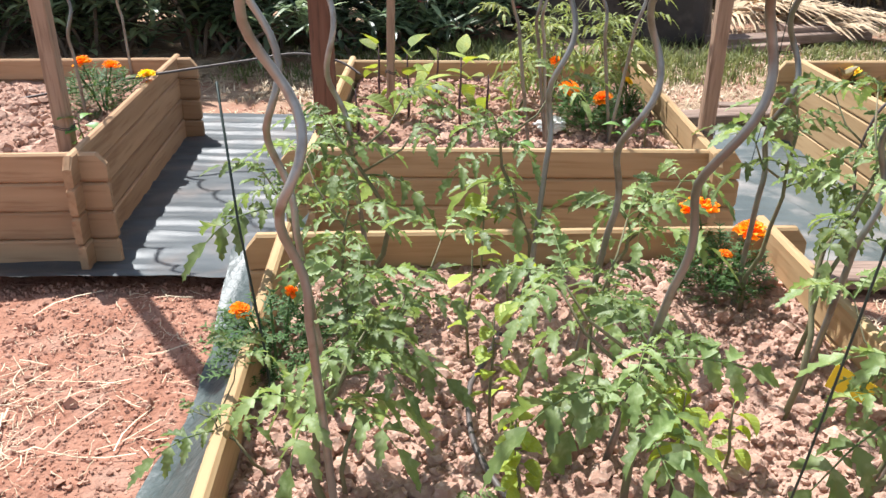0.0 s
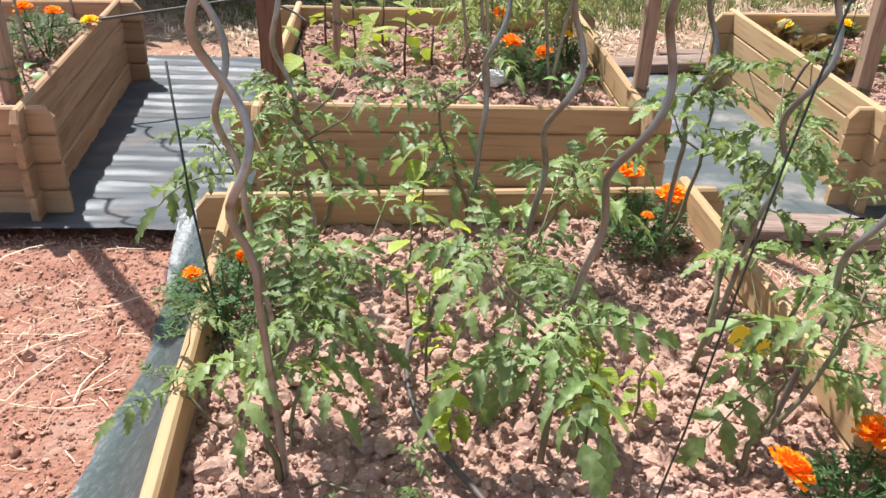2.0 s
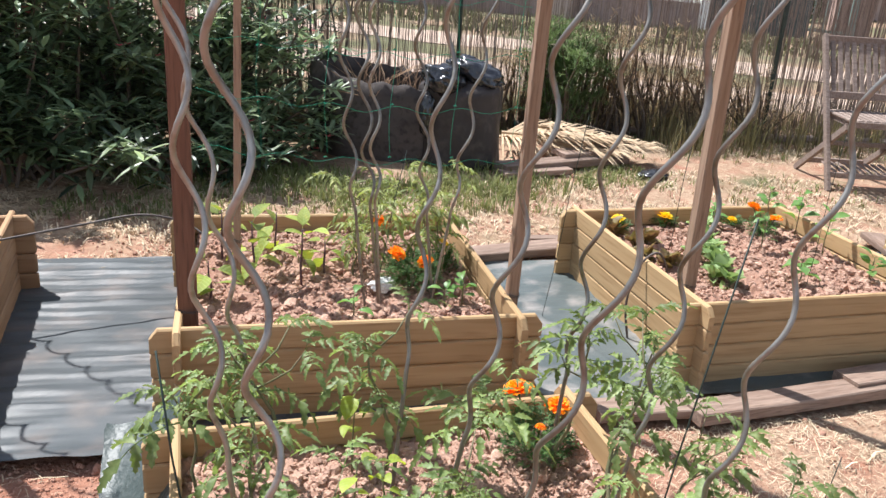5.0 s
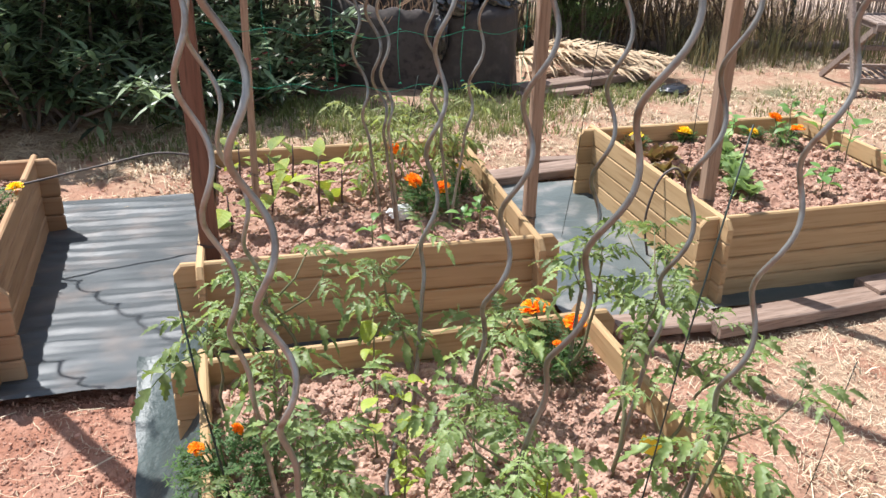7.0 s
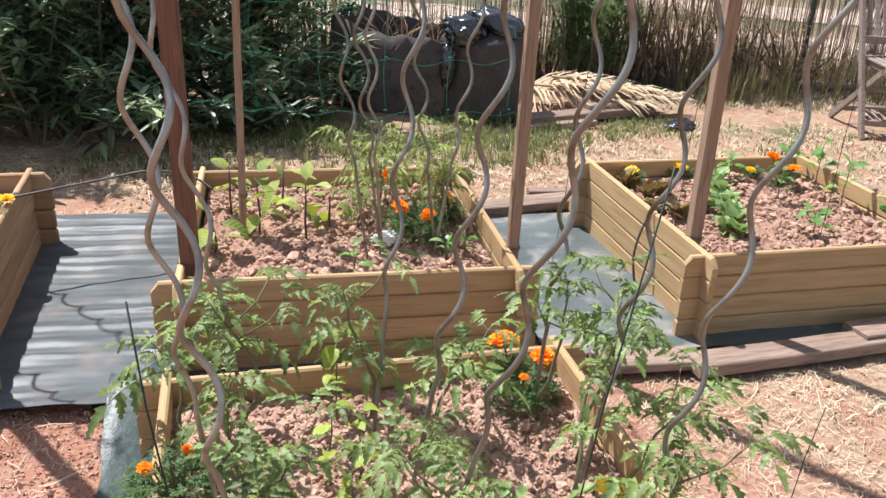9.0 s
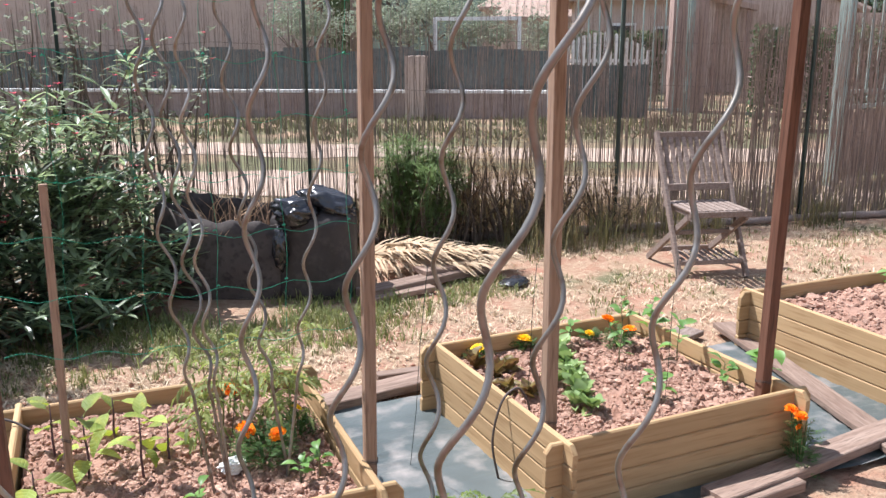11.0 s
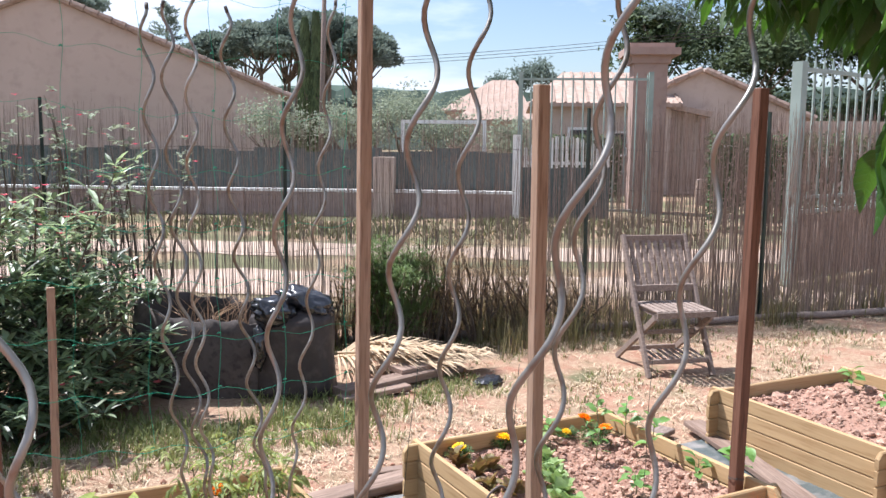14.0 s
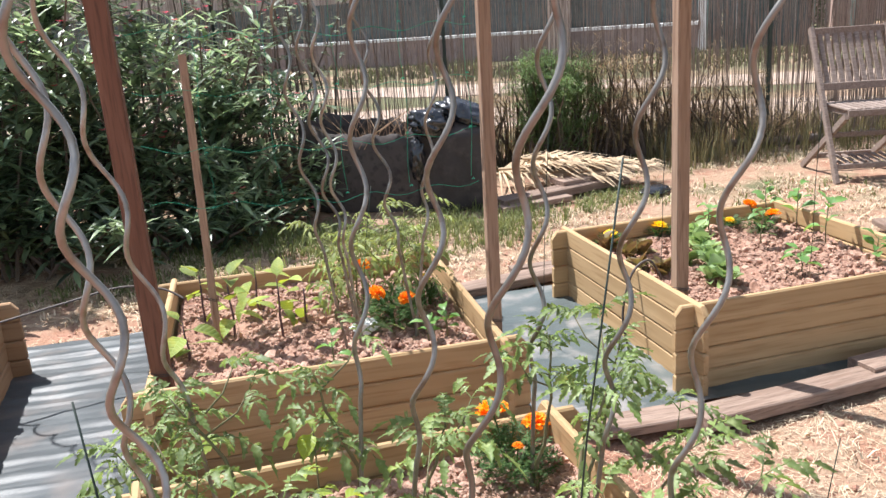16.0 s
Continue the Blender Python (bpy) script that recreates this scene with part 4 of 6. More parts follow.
# ---- compost corner ----
COMPOST = surface("dark_compost_fabric", (0.062, 0.050, 0.046), (0.095, 0.080, 0.073), 5.0, 0.8, 0.4, (0.038, 0.032, 0.031), 25.0, space="World", spec=0.3, dist=0.01)
BAGMAT = surface("black_bin_bag", (0.014, 0.014, 0.016), (0.024, 0.024, 0.028), 8.0, 0.20, 0.3, None, 9.0, space="World", spec=0.8, dist=0.02)


def compost_bin():
    b = thing("compost_bin", "low dark fabric compost bin filled with dry stalks", "compost bin")
    corners = [(0.44, 5.12), (0.60, 4.96), (0.86, 4.84), (1.10, 4.75), (1.20, 4.80), (1.27, 5.10), (1.26, 5.45), (1.12, 5.66), (0.86, 5.76), (0.50, 5.56)]
    n, loop = len(corners), []
    for i in range(n):
        a, c = Vector(corners[i]), Vector(corners[(i + 1) % n])
        loop += [a.lerp(c, k / 8) for k in range(8)]
    m = len(loop)
    mid = Vector((0.87, 5.22))
    g = Geo()
    for off in (0.0, -0.012):
        for lvl in range(7):
            for i, p in enumerate(loop):
                q = lvl / 6
                out = (p - mid).normalized()
                s = 0.010 * math.sin(i * 0.9 + 2 * q) * q + 0.02 * math.sin(q * 3) + 0.018 * fbm(p.x, p.y + q, 4, 3)
                rear = 0.13 * max(0.0, min(1.0, (p.y - 5.25) / 0.3)) * max(0.0, min(1.0, (1.05 - p.x) / 0.3))
                z = q * (0.475 + 0.09 * max(0.0, min(1.0, (0.95 - p.x) / 0.5)) * (p.y < 5.3) + rear * 0.75 + 0.02 * math.sin(i * 0.35 + 1) + 0.010 * math.sin(i * 1.3))
                pp = p + out * (s + off)
                g.v.append((pp.x, pp.y, z))
    for o in (0, 7 * m):
        for l in range(6):
            for i in range(m):
                q = (o + l * m + i, o + l * m + (i + 1) % m, o + (l + 1) * m + (i + 1) % m, o + (l + 1) * m + i)
                g.f.append(q if o == 0 else q[::-1])
    for i in range(m):
        g.f.append((6 * m + i, 6 * m + (i + 1) % m, 13 * m + (i + 1) % m, 13 * m + i))
    part("fabric_wall", g, COMPOST, b, smooth=True)
    f = Geo()
    for j in range(19):
        for i in range(19):
            x, y = 0.53 + 0.66 * i / 18, 4.92 + 0.66 * j / 18
            f.v.append((x, y, 0.24 + 0.08 * fbm(x, y, 3, 9)))
    f.f = [(j * 19 + i, j * 19 + i + 1, (j + 1) * 19 + i + 1, (j + 1) * 19 + i) for j in range(18) for i in range(18)]
    part("compost", f, COMPOST, b, "dark rotting compost")
    rng = random.Random(4)
    d = Geo()
    for k in range(70):
        x, y = rng.uniform(0.75, 1.2), rng.uniform(4.95, 5.5)
        h = rng.uniform(0.15, 0.42)
        lx, ly = rng.gauss(0, 0.13), rng.gauss(0, 0.13)
        d.tube([(x, y, 0.24), (x + lx * 0.5, y + ly * 0.5, 0.26 + h * 0.6), (x + lx * 1.4, y + ly * 1.4, 0.26 + h)], [0.004, 0.003, 0.001], 4, False)
    tagged(part("dry_stalk", d, surface("dry_stalk", (0.25, 0.15, 0.09), (0.40, 0.27, 0.17), 9, 0.9, island=0.3), b), kind="stuff")


compost_bin()


def crumpled_bag(at, radii, label, seed, material):
    bm = bmesh.new()
    bmesh.ops.create_icosphere(bm, subdivisions=4, radius=1.0)
    for v in bm.verts:
        p = v.co.copy()
        k = 1 + 0.22 * noise.fractal(p * 1.6 + Vector((seed, 0, 0)), 1, 2, 3) + 0.42 * abs(noise.noise(p * 2.4 + Vector((0, seed, 0)))) - 0.10 * abs(noise.noise(p * 5 + Vector((0, 0, seed))))
        v.co = Vector((p.x * radii[0], p.y * radii[1], p.z * radii[2])) * k
    me = bpy.data.meshes.new("bin_bag")
    bm.to_mesh(me)
    bm.free()
    me.materials.append(material)
    me.polygons.foreach_set("use_smooth", [material is BAGMAT] * len(me.polygons))
    return thing("bin_bag", label, "plastic bag", at=at, data=me)


def standing_sack(at, rx, ry, height):
    """A filled sack: squarish body, creased sides, sagging shoulders."""
    g, n, m = Geo(), 64, 16
    for j in range(m + 1):
        q = j / m
        shrink = 1.0 - 0.06 * q - 0.55 * max(0.0, (q - 0.86) / 0.14) ** 2
        for i in range(n):
            a = 2 * math.pi * i / n
            c, sn = math.cos(a), math.sin(a)
            k = (abs(c) ** 3.2 + abs(sn) ** 3.2) ** (-1 / 3.2)
            fold = 1 + 0.035 * fbm(c * 1.3 + q, sn * 1.3, 2.2, 6) + 0.022 * fbm(a * 2.2, q * 0.8, 2.6, 13)
            g.v.append((c * k * rx * shrink * fold, sn * k * ry * shrink * fold, height * q + 0.02 * fbm(c, sn, 1.5, 4) * q))
    g.f = [(j * n + i, j * n + (i + 1) % n, (j + 1) * n + (i + 1) % n, (j + 1) * n + i) for j in range(m) for i in range(n)]
    g.f += [tuple(reversed(range(n))), tuple(range(m * n, (m + 1) * n))]
    thing("garden_sack", "full dark plastic garden sack standing beside the compost bin", "sack", at=at, data=g.mesh("garden_sack", SACK, True))


SACK = surface("dull_black_sack", (0.030, 0.025, 0.024), (0.052, 0.042, 0.039), 4.0, 0.55, 0.5, (0.075, 0.06, 0.054), 14.0, space="World", spec=0.35, dist=0.012)
standing_sack(pose(1.375, 4.88, 0.0, 0, 0, -22), 0.275, 0.25, 0.565)
crumpled_bag(pose(1.225, 4.74, 0.545, 0, 12, 20), (0.135, 0.11, 0.085), "crumpled black plastic bin bag slumped on the sack", 1.0, BAGMAT)
crumpled_bag(pose(1.455, 4.80, 0.585, 0, 18, -20), (0.165, 0.13, 0.075), "shiny black plastic bag lying on the garden sack", 5.0, BAGMAT)
crumpled_bag(pose(1.115, 4.70, 0.34, 0, 0, 0), (0.045, 0.04, 0.12), "torn black plastic strip hanging over the bin edge", 8.0, BAGMAT)
crumpled_bag(pose(2.60, 4.46, 0.022, 0, 0, 20), (0.11, 0.07, 0.024), "flattened black plastic scrap lying in the grass", 12.0, BAGMAT)


def dry_frond(at, length, rng):
    f = thing("palm_frond", "dry straw-coloured palm frond lying on boards", "palm frond", "dry palm fronds", at=at)
    g = Geo()
    g.tube([(0, 0, 0.02), (length * 0.5, 0, 0.06), (length, 0, 0.03)], [0.012, 0.008, 0.003], 6)
    part("rib", g, DRYLEAF, f)
    l = Geo()
    for k in range(46):
        s = k / 45
        for side in (-1, 1):
            x = length * (0.12 + 0.86 * s)
            a = radians(62 - 45 * s + rng.gauss(0, 7)) * side
            ln = length * (0.42 - 0.22 * s) * rng.uniform(0.75, 1.15)
            d = Vector((math.cos(a), math.sin(a), rng.gauss(0.05, 0.10)))
            p = Vector((x, 0, 0.05))
            w = Vector((-d.y, d.x, 0.3)).normalized() * 0.006
            m, e = p + d * ln * 0.5 + Vector((0, 0, 0.015)), p + d * ln - Vector((0, 0, 0.03))
            l.add([p - w, p + w, m + w * 1.3, m - w * 1.3, e], [(0, 1, 2, 3), (3, 2, 4)])
    tagged(part("leaflet", l, DRYLEAF, f), kind="stuff")


rf = random.Random(21)
for x, y, z, rz, ry, ln in ((1.78, 5.20, 0.10, -28, 2, 1.0), (1.85, 5.02, 0.13, -12, 4, 0.9), (1.72, 5.32, 0.05, -42, 0, 0.95), (1.95, 5.18, 0.16, -30, 6, 0.8)):
    dry_frond(pose(x, y, z, rf.uniform(-10, 10), ry, rz), ln, rf)


def loose_board(at, l, w, t, material, label):
    g = Geo()
    e = 0.004
    ring = [(-w / 2, e), (-w / 2 + e, 0), (w / 2 - e, 0), (w / 2, e), (w / 2, t - e), (w / 2 - e, t), (-w / 2 + e, t), (-w / 2, t - e)]
    v = [(x, y, z + (0.002 * math.sin(7 * x) if abs(x) < l / 2 else 0)) for x in (-l / 2, -l / 6, l / 6, l / 2) for y, z in ring]
    f = [(i * 8 + k, i * 8 + (k + 1) % 8, (i + 1) * 8 + (k + 1) % 8, (i + 1) * 8 + k) for i in range(3) for k in range(8)] + [tuple(reversed(range(8))), tuple(range(24, 32))]
    g.add(v, f)
    return thing("wooden_board", label, "board", "loose boards on the ground", at=at, data=g.mesh("wooden_board", material))


loose_board(pose(2.05, 4.66, 0.02, 0, 0, 16), 1.0, 0.14, 0.05, WOOD_OLD, "old brown board under the palm fronds")
loose_board(pose(1.80, 4.50, 0.005, 0, 0, 12), 0.5, 0.10, 0.035, WOOD_OLD, "short old board lying in the grass")
loose_board(pose(2.30, 4.80, 0.07, 0, 0, 14), 0.55, 0.16, 0.03, WOOD_OLD, "short old board under the palm fronds")
loose_board(pose(1.175, 1.672, 0.012, 0, 0, -2), 0.34, 0.105, 0.032, WOOD_OLD, "short pale board laid on the ground beside the bed")
loose_board(pose(1.80, 1.668, 0.012, 0, 0, 6), 1.0, 0.10, 0.042, WOOD_OLD, "long weathered board lying before the lettuce bed")
loose_board(pose(2.55, 1.80, 0.030, 0, 0, 8), 1.25, 0.11, 0.04, WOOD_OLD, "long weathered board lying before the lettuce bed")
loose_board(pose(1.20, 3.11, 0.012, 0, 0, 10), 0.55, 0.085, 0.035, WOOD_OLD, "weathered board lying behind the ground cover")
loose_board(pose(1.16, 3.02, 0.022, 0, 0, 9), 0.60, 0.07, 0.040, WOOD_OLD, "weathered board holding the ground cover down")
loose_board(pose(1.36, 3.24, 0.012, 0, 0, -4), 0.24, 0.06, 0.03, WOOD_OLD, "short dark board lying on the earth")
loose_board(pose(3.00, 2.35, 0.028, 0, 0, 75), 1.7, 0.12, 0.03, WOOD_OLD, "long pale board lying on the ground cover")
loose_board(pose(2.82, 3.12, 0.012, 0, 0, 20), 0.45, 0.14, 0.03, WOOD_GREY, "short grey board lying beside the bed")


# ---- folding chair ----
def folding_chair(at):
    c = thing("folding_chair", "weathered grey teak folding garden chair on dry grass", "chair", at=at)

    def bar(name, a, b, w, t, parent=c):
        a, b = Vector(a), Vector(b)
        d = (b - a)
        g = Geo()
        L, e = d.length, 0.003
        ring = [(-w / 2, -t / 2 + e), (-w / 2 + e, -t / 2), (w / 2 - e, -t / 2), (w / 2, -t / 2 + e), (w / 2, t / 2 - e), (w / 2 - e, t / 2), (-w / 2 + e, t / 2), (-w / 2, t / 2 - e)]
        v = [(x, y, z) for z in (0, L) for x, y in ring]
        g.add(v, [(k, (k + 1) % 8, 8 + (k + 1) % 8, 8 + k) for k in range(8)] + [tuple(reversed(range(8))), tuple(range(8, 16))])
        zd = d.normalized()
        xd = Vector((1, 0, 0)) if abs(zd.x) < 0.9 else Vector((0, 1, 0))
        xd = (xd - zd * xd.dot(zd)).normalized()
        m = Matrix.Translation(a) @ Matrix((xd, zd.cross(xd), zd)).transposed().to_4x4()
        return part(name, g, WOOD_GREY, parent, at=m)

    W, S = 0.240, 0.205
    front, rear, top_y, top_z, seat_z = -0.198, 0.430, 0.325, 0.938, 0.462

    def upright(z):
        return front + (top_y - front) * z / top_z
    for s in (-1, 1):
        bar("back_leg", (s * W, front, 0.0), (s * W, top_y, top_z), 0.026, 0.046)
        bar("front_leg", (s * (W - 0.032), rear, 0.0), (s * (W - 0.032), -0.205, seat_z - 0.035), 0.024, 0.044)
        bar("seat_rail", (s * (S - 0.02), -0.235, seat_z - 0.022), (s * (S - 0.02), 0.165, seat_z - 0.022), 0.022, 0.034)
    bar("seat_rail", (-S - 0.012, -0.243, seat_z - 0.014), (S + 0.012, -0.243, seat_z - 0.014), 0.020, 0.040)
    bar("seat_rail", (-S - 0.012, 0.176, seat_z - 0.014), (S + 0.012, 0.176, seat_z - 0.014), 0.020, 0.036)
    for k in range(9):
        x = -S + 0.012 + k * (2 * S - 0.024) / 8
        bar("seat_slat", (x, -0.232, seat_z + 0.004), (x, 0.166, seat_z + 0.004), 0.034, 0.014)
    low, high = 0.575, top_z - 0.028
    for z, h in ((low, 0.048), (high, 0.056)):
        bar("back_rail", (-W + 0.013, upright(z), z), (W - 0.013, upright(z), z), 0.02, h)
    for k in range(9):
        x = -W + 0.050 + k * (2 * W - 0.100) / 8
        bar("back_slat", (x, upright(low), low), (x, upright(high), high), 0.031, 0.010)
    bar("stretcher", (-W + 0.03, 0.30, 0.092), (W - 0.03, 0.30, 0.092), 0.022, 0.036)
    bar("stretcher", (-W + 0.03, 0.02, 0.275), (W - 0.03, 0.02, 0.275), 0.022, 0.030)
    bar("stretcher", (-W, upright(0.10), 0.10), (W, upright(0.10), 0.10), 0.022, 0.034)
    for k in range(9):
        x = -W + 0.05 + k * (2 * W - 0.10) / 8
        bar("lower_slat", (x, upright(0.115), 0.118), (x, upright(0.115) + 0.20, 0.135), 0.026, 0.010)


folding_chair(pose(3.952, 4.262, 0.0, 0, 0, -13.7))


# ---- net, ties, rods, sheet ----
def garden_net():
    net = thing("trellis_net", "green plastic trellis net tied between two wooden posts", "net")
    x0, x1, z0, cell_x, cell_z, rows = -0.165, 0.775, 0.745, 0.188, 0.155, 10
    for k in range(rows + 1):
        g = Geo()
        z = z0 + k * cell_z
        g.tube([(x0 + (x1 - x0) * i / 30, 1.972 + 0.006 * math.sin(i * 0.7 + k), z + 0.035 * (1 - i / 30) + 0.010 * math.sin(i * 1.05 + k * 1.7) - 0.02 * math.sin(math.pi * i / 30)) for i in range(31)], 0.0010 if k < 6 else 0.0006, 4)
        part("cord", g, NETGREEN, net)
    for k in range(1, 6):
        g = Geo()
        x = x0 + k * cell_x - 0.02
        g.tube([(x + 0.007 * math.sin(i * 0.9 + k), 1.972 + 0.006 * math.sin(i + k), z0 + rows * cell_z * i / 30 + 0.02) for i in range(31)], 0.0008, 4)
        part("cord", g, NETGREEN, net)
    kn = Geo()
    for k in range(1, 6):
        for j in range(rows + 1):
            x, z = x0 + k * cell_x - 0.02, z0 + j * cell_z + 0.01
            kn.tube([(x - 0.004, 1.970, z), (x, 1.966, z + 0.004), (x + 0.004, 1.972, z)], 0.0022, 4)
    tagged(part("knot", kn, NETGREEN, net), kind="stuff")


garden_net()


def cord(points, name, label, r=0.0010, material=None, category="cord"):
    g = Geo()
    pts = [Vector(p) for p in points]
    fine = []
    for i in range(len(pts) - 1):
        a, b = pts[max(i - 1, 0)], pts[i]
        c, d = pts[i + 1], pts[min(i + 2, len(pts) - 1)]
        for k in range(8):
            t = k / 8
            fine.append(0.5 * (2 * b + (c - a) * t + (2 * a - 5 * b + 4 * c - d) * t * t + (3 * b - a - 3 * c + d) * t ** 3))
    fine.append(pts[-1])
    g.tube(fine, r, 6)
    return thing(name, label, category, data=g.mesh(name, material or CORD, True))


def between(a, b, sag, n=6):
    a, b = Vector(a), Vector(b)
    return [a.lerp(b, i / n) + Vector((0, 0, -sag * 4 * (i / n) * (1 - i / n) + 0.003 * math.sin(i * 2.3))) for i in range(n + 1)]


cord(between(TOPS["m3"] - Vector((0, 0, 0.03)), TOPS["b1"] - Vector((0, 0, 0.03)), 0.01), "tie_string", "dark string tied between stake tops")
cord(between(TOPS["b1"] - Vector((0, 0, 0.03)), TOPS["b3"] - Vector((0, 0, 0.03)), 0.005), "tie_string", "dark string tied between stake tops")
cord(between(TOPS["b2"] - Vector((0, 0, 0.02)), TOPS["b4"] - Vector((0, 0, 0.02)), 0.05), "tie_string", "dark string tied between stake tops")
for base, top in (((-0.130, 0.77, 0.15), (-0.202, 0.904, 0.693)), ((0.370, 0.356, 0.20), (0.492, 0.351, 1.10)), ((1.165, 0.90, -0.02), (1.215, 0.90, 0.36)), ((2.02, 2.12, 0.15), (1.95, 2.0, 0.84)), ((1.09, 2.40, 0.0), (1.02, 2.03, 0.88)), ((0.39, 2.25, 0.15), (0.478, 2.2, 0.72)), ((1.55, 2.35, 0.15), (1.50, 2.2, 0.80))):
    b, t = Vector(base), Vector(top)
    g = Geo()
    g.tube([b, b.lerp(t, 0.33) + Vector((0.004, 0, 0)), b.lerp(t, 0.66) - Vector((0.003, 0, 0)), t], 0.0021 if b.x < 0 else 0.0012, 6)
    thing("plant_rod", "thin dark green coated plant support rod", "plant stake", "thin plant rods", data=g.mesh("plant_rod", DARKROD, True))
HOSE = surface("irrigation_hose", (0.07, 0.055, 0.048), (0.12, 0.095, 0.085), 12, 0.55, space="World")
cord([(0.31, 0.31, 0.262), (0.245, 0.47, 0.262), (0.19, 0.57, 0.262), (0.147, 0.68, 0.268), (0.143, 0.80, 0.270), (0.165, 0.88, 0.262), (0.20, 1.02, 0.235)], "drip_hose", "black drip irrigation hose on the tomato bed soil", 0.0046, HOSE, "hose")
cord([(-1.25, 2.42, 0.262), (-1.0, 2.48, 0.300), (-0.841, 2.511, 0.322), (-0.572, 2.61, 0.345), (-0.396, 2.654, 0.362), (-0.257, 2.650, 0.338), (-0.180, 2.61, 0.302)], "drip_hose", "thin brown irrigation hose bridging two raised beds", 0.0045, HOSE, "hose")
cord([(1.345, 2.17, 0.02), (1.33, 2.19, 0.16), (1.37, 2.20, 0.30), (1.43, 2.20, 0.345), (1.47, 2.20, 0.30), (1.49, 2.21, 0.245)], "drip_hose", "thin dark hose looped over the bed wall", 0.0045, HOSE, "hose")


def side_sheet(x_out, x_in, y0, y1, label, top=0.17, curl=0.0):
    g = Geo()
    nx, ny = 12, 60
    for j in range(ny + 1):
        y = y0 + (y1 - y0) * j / ny
        for i in range(nx + 1):
            q = i / nx
            w = 0.010 * fbm(y, q, 5, 3) + 0.014 * math.sin(y * 7) * (1 - q)
            x = x_out + (x_in - x_out) * q + w * (1 - q)
            z = 0.006 + top * q ** 1.6 + 0.008 * abs(fbm(y * 2, q * 2, 6, 8)) + curl * max(0, (j / ny - 0.8)) * (1 - q)
            g.v.append((x, y, z))
    g.f = [(j * (nx + 1) + i, j * (nx + 1) + i + 1, (j + 1) * (nx + 1) + i + 1, (j + 1) * (nx + 1) + i) for j in range(ny) for i in range(nx)]
    thing("plastic_sheet", label, "plastic sheet", data=g.mesh("plastic_sheet", SHEET, True))


side_sheet(-0.395, -0.216, 0.20, 1.66, "dark green woven sheet folded against the bed wall", 0.19, 0.5)
side_sheet(0.95, 0.800, 0.30, 1.16, "dark green woven sheet folded against the bed wall", 0.16)


# ---- litter, grass and low growth ----
def in_bed(x, y):
    for m in BEDS.values():
        p = m.inverted() @ Vector((x, y, 0))
        if abs(p.x) < 0.56 and abs(p.y) < 0.56:
            return True
    return False


def litter(name, label, boxes, material, seed, length, width, lift=0.004):
    rng = random.Random(seed)
    g = Geo()
    for x0, x1, y0, y1, count in boxes:
        for k in range(count):
            x, y = rng.uniform(x0, x1), rng.uniform(y0, y1)
            if in_bed(x, y) or fbm(x, y, 2.2, 40) < rng.uniform(-0.5, 0.2):
                continue
            ln = length * rng.uniform(0.3, 1.5)
            a = rng.uniform(0, 6.28)
            bend = rng.gauss(0, 0.18)
            z = ground_height(x, y) + lift
            w = width * rng.uniform(0.5, 1.5)
            pts = []
            for i in range(4):
                q = i / 3 - 0.5
                aa = a + bend * q
                pts.append(Vector((x + math.cos(aa) * ln * q, y + math.sin(aa) * ln * q, z + rng.uniform(0, 0.010))))
            side = Vector((-math.sin(a), math.cos(a), 0.2)) * w / 2
            v = [p + s * side for p in pts for s in (-1, 1)]
            g.add(v, [(0, 1, 3, 2), (2, 3, 5, 4), (4, 5, 7, 6)])
    thing(name, label, "straw", kind="stuff", data=g.mesh(name, material))


litter("straw_litter", "scattered dry straw on the red earth", [(-1.8, -0.40, 0.2, 1.66, 900), (-1.5, -0.62, 0.2, 1.30, 1500), (-0.77, -0.43, 1.14, 1.44, 70), (0.9, 2.8, 0.3, 1.6, 15000), (-0.8, 1.4, 3.0, 4.2, 6500), (0.8, 6.5, 2.6, 5.6, 16000), (-3.0, -0.6, 3.2, 4.0, 1800)], STRAW, 3, 0.036, 0.0013)
litter("straw_stalks", "long dry stalks on the red earth", [(-1.4, -0.55, 0.3, 1.3, 60), (-1.0, -0.42, 0.3, 1.6, 18), (0.95, 2.4, 0.4, 1.55, 90), (-0.8, 1.4, 3.05, 4.1, 160)], STRAW, 8, 0.13, 0.0026, 0.006)

litter("fallen_twigs", "bare brown twigs and dead leaves under the oleander", [(-2.6, 0.1, 3.75, 4.6, 3200), (-1.4, 0.0, 3.6, 4.2, 900)], DRYLEAF, 14, 0.10, 0.004, 0.006)


def stones(boxes, seed):
    rng = np.random.default_rng(seed)
    vs, fs = [], []
    for x0, x1, y0, y1, count, size in boxes:
        for k in range(count):
            x, y = rng.uniform(x0, x1), rng.uniform(y0, y1)
            if in_bed(x, y):
                continue
            s = size * (0.3 + rng.gamma(1.3, 0.5))
            shape = ICO_V * (s * rng.uniform(0.7, 1.25, 3)) * (1 + 0.25 * rng.standard_normal((len(ICO_V), 1)))
            b = len(vs)
            vs.extend(map(tuple, shape + (x, y, ground_height(x, y) + s * 0.3)))
            fs.extend(tuple(q + b for q in f) for f in ICO_F)
    g = Geo()
    g.v, g.f = vs, fs
    thing("earth_crumbs", "small red earth lumps and stones on the ground", "stones", kind="stuff", data=g.mesh("earth_crumbs", surface("red_crumb", (0.33, 0.168, 0.115), (0.46, 0.265, 0.188), 20, 0.95, 0.3, space="World", island=0.25)))


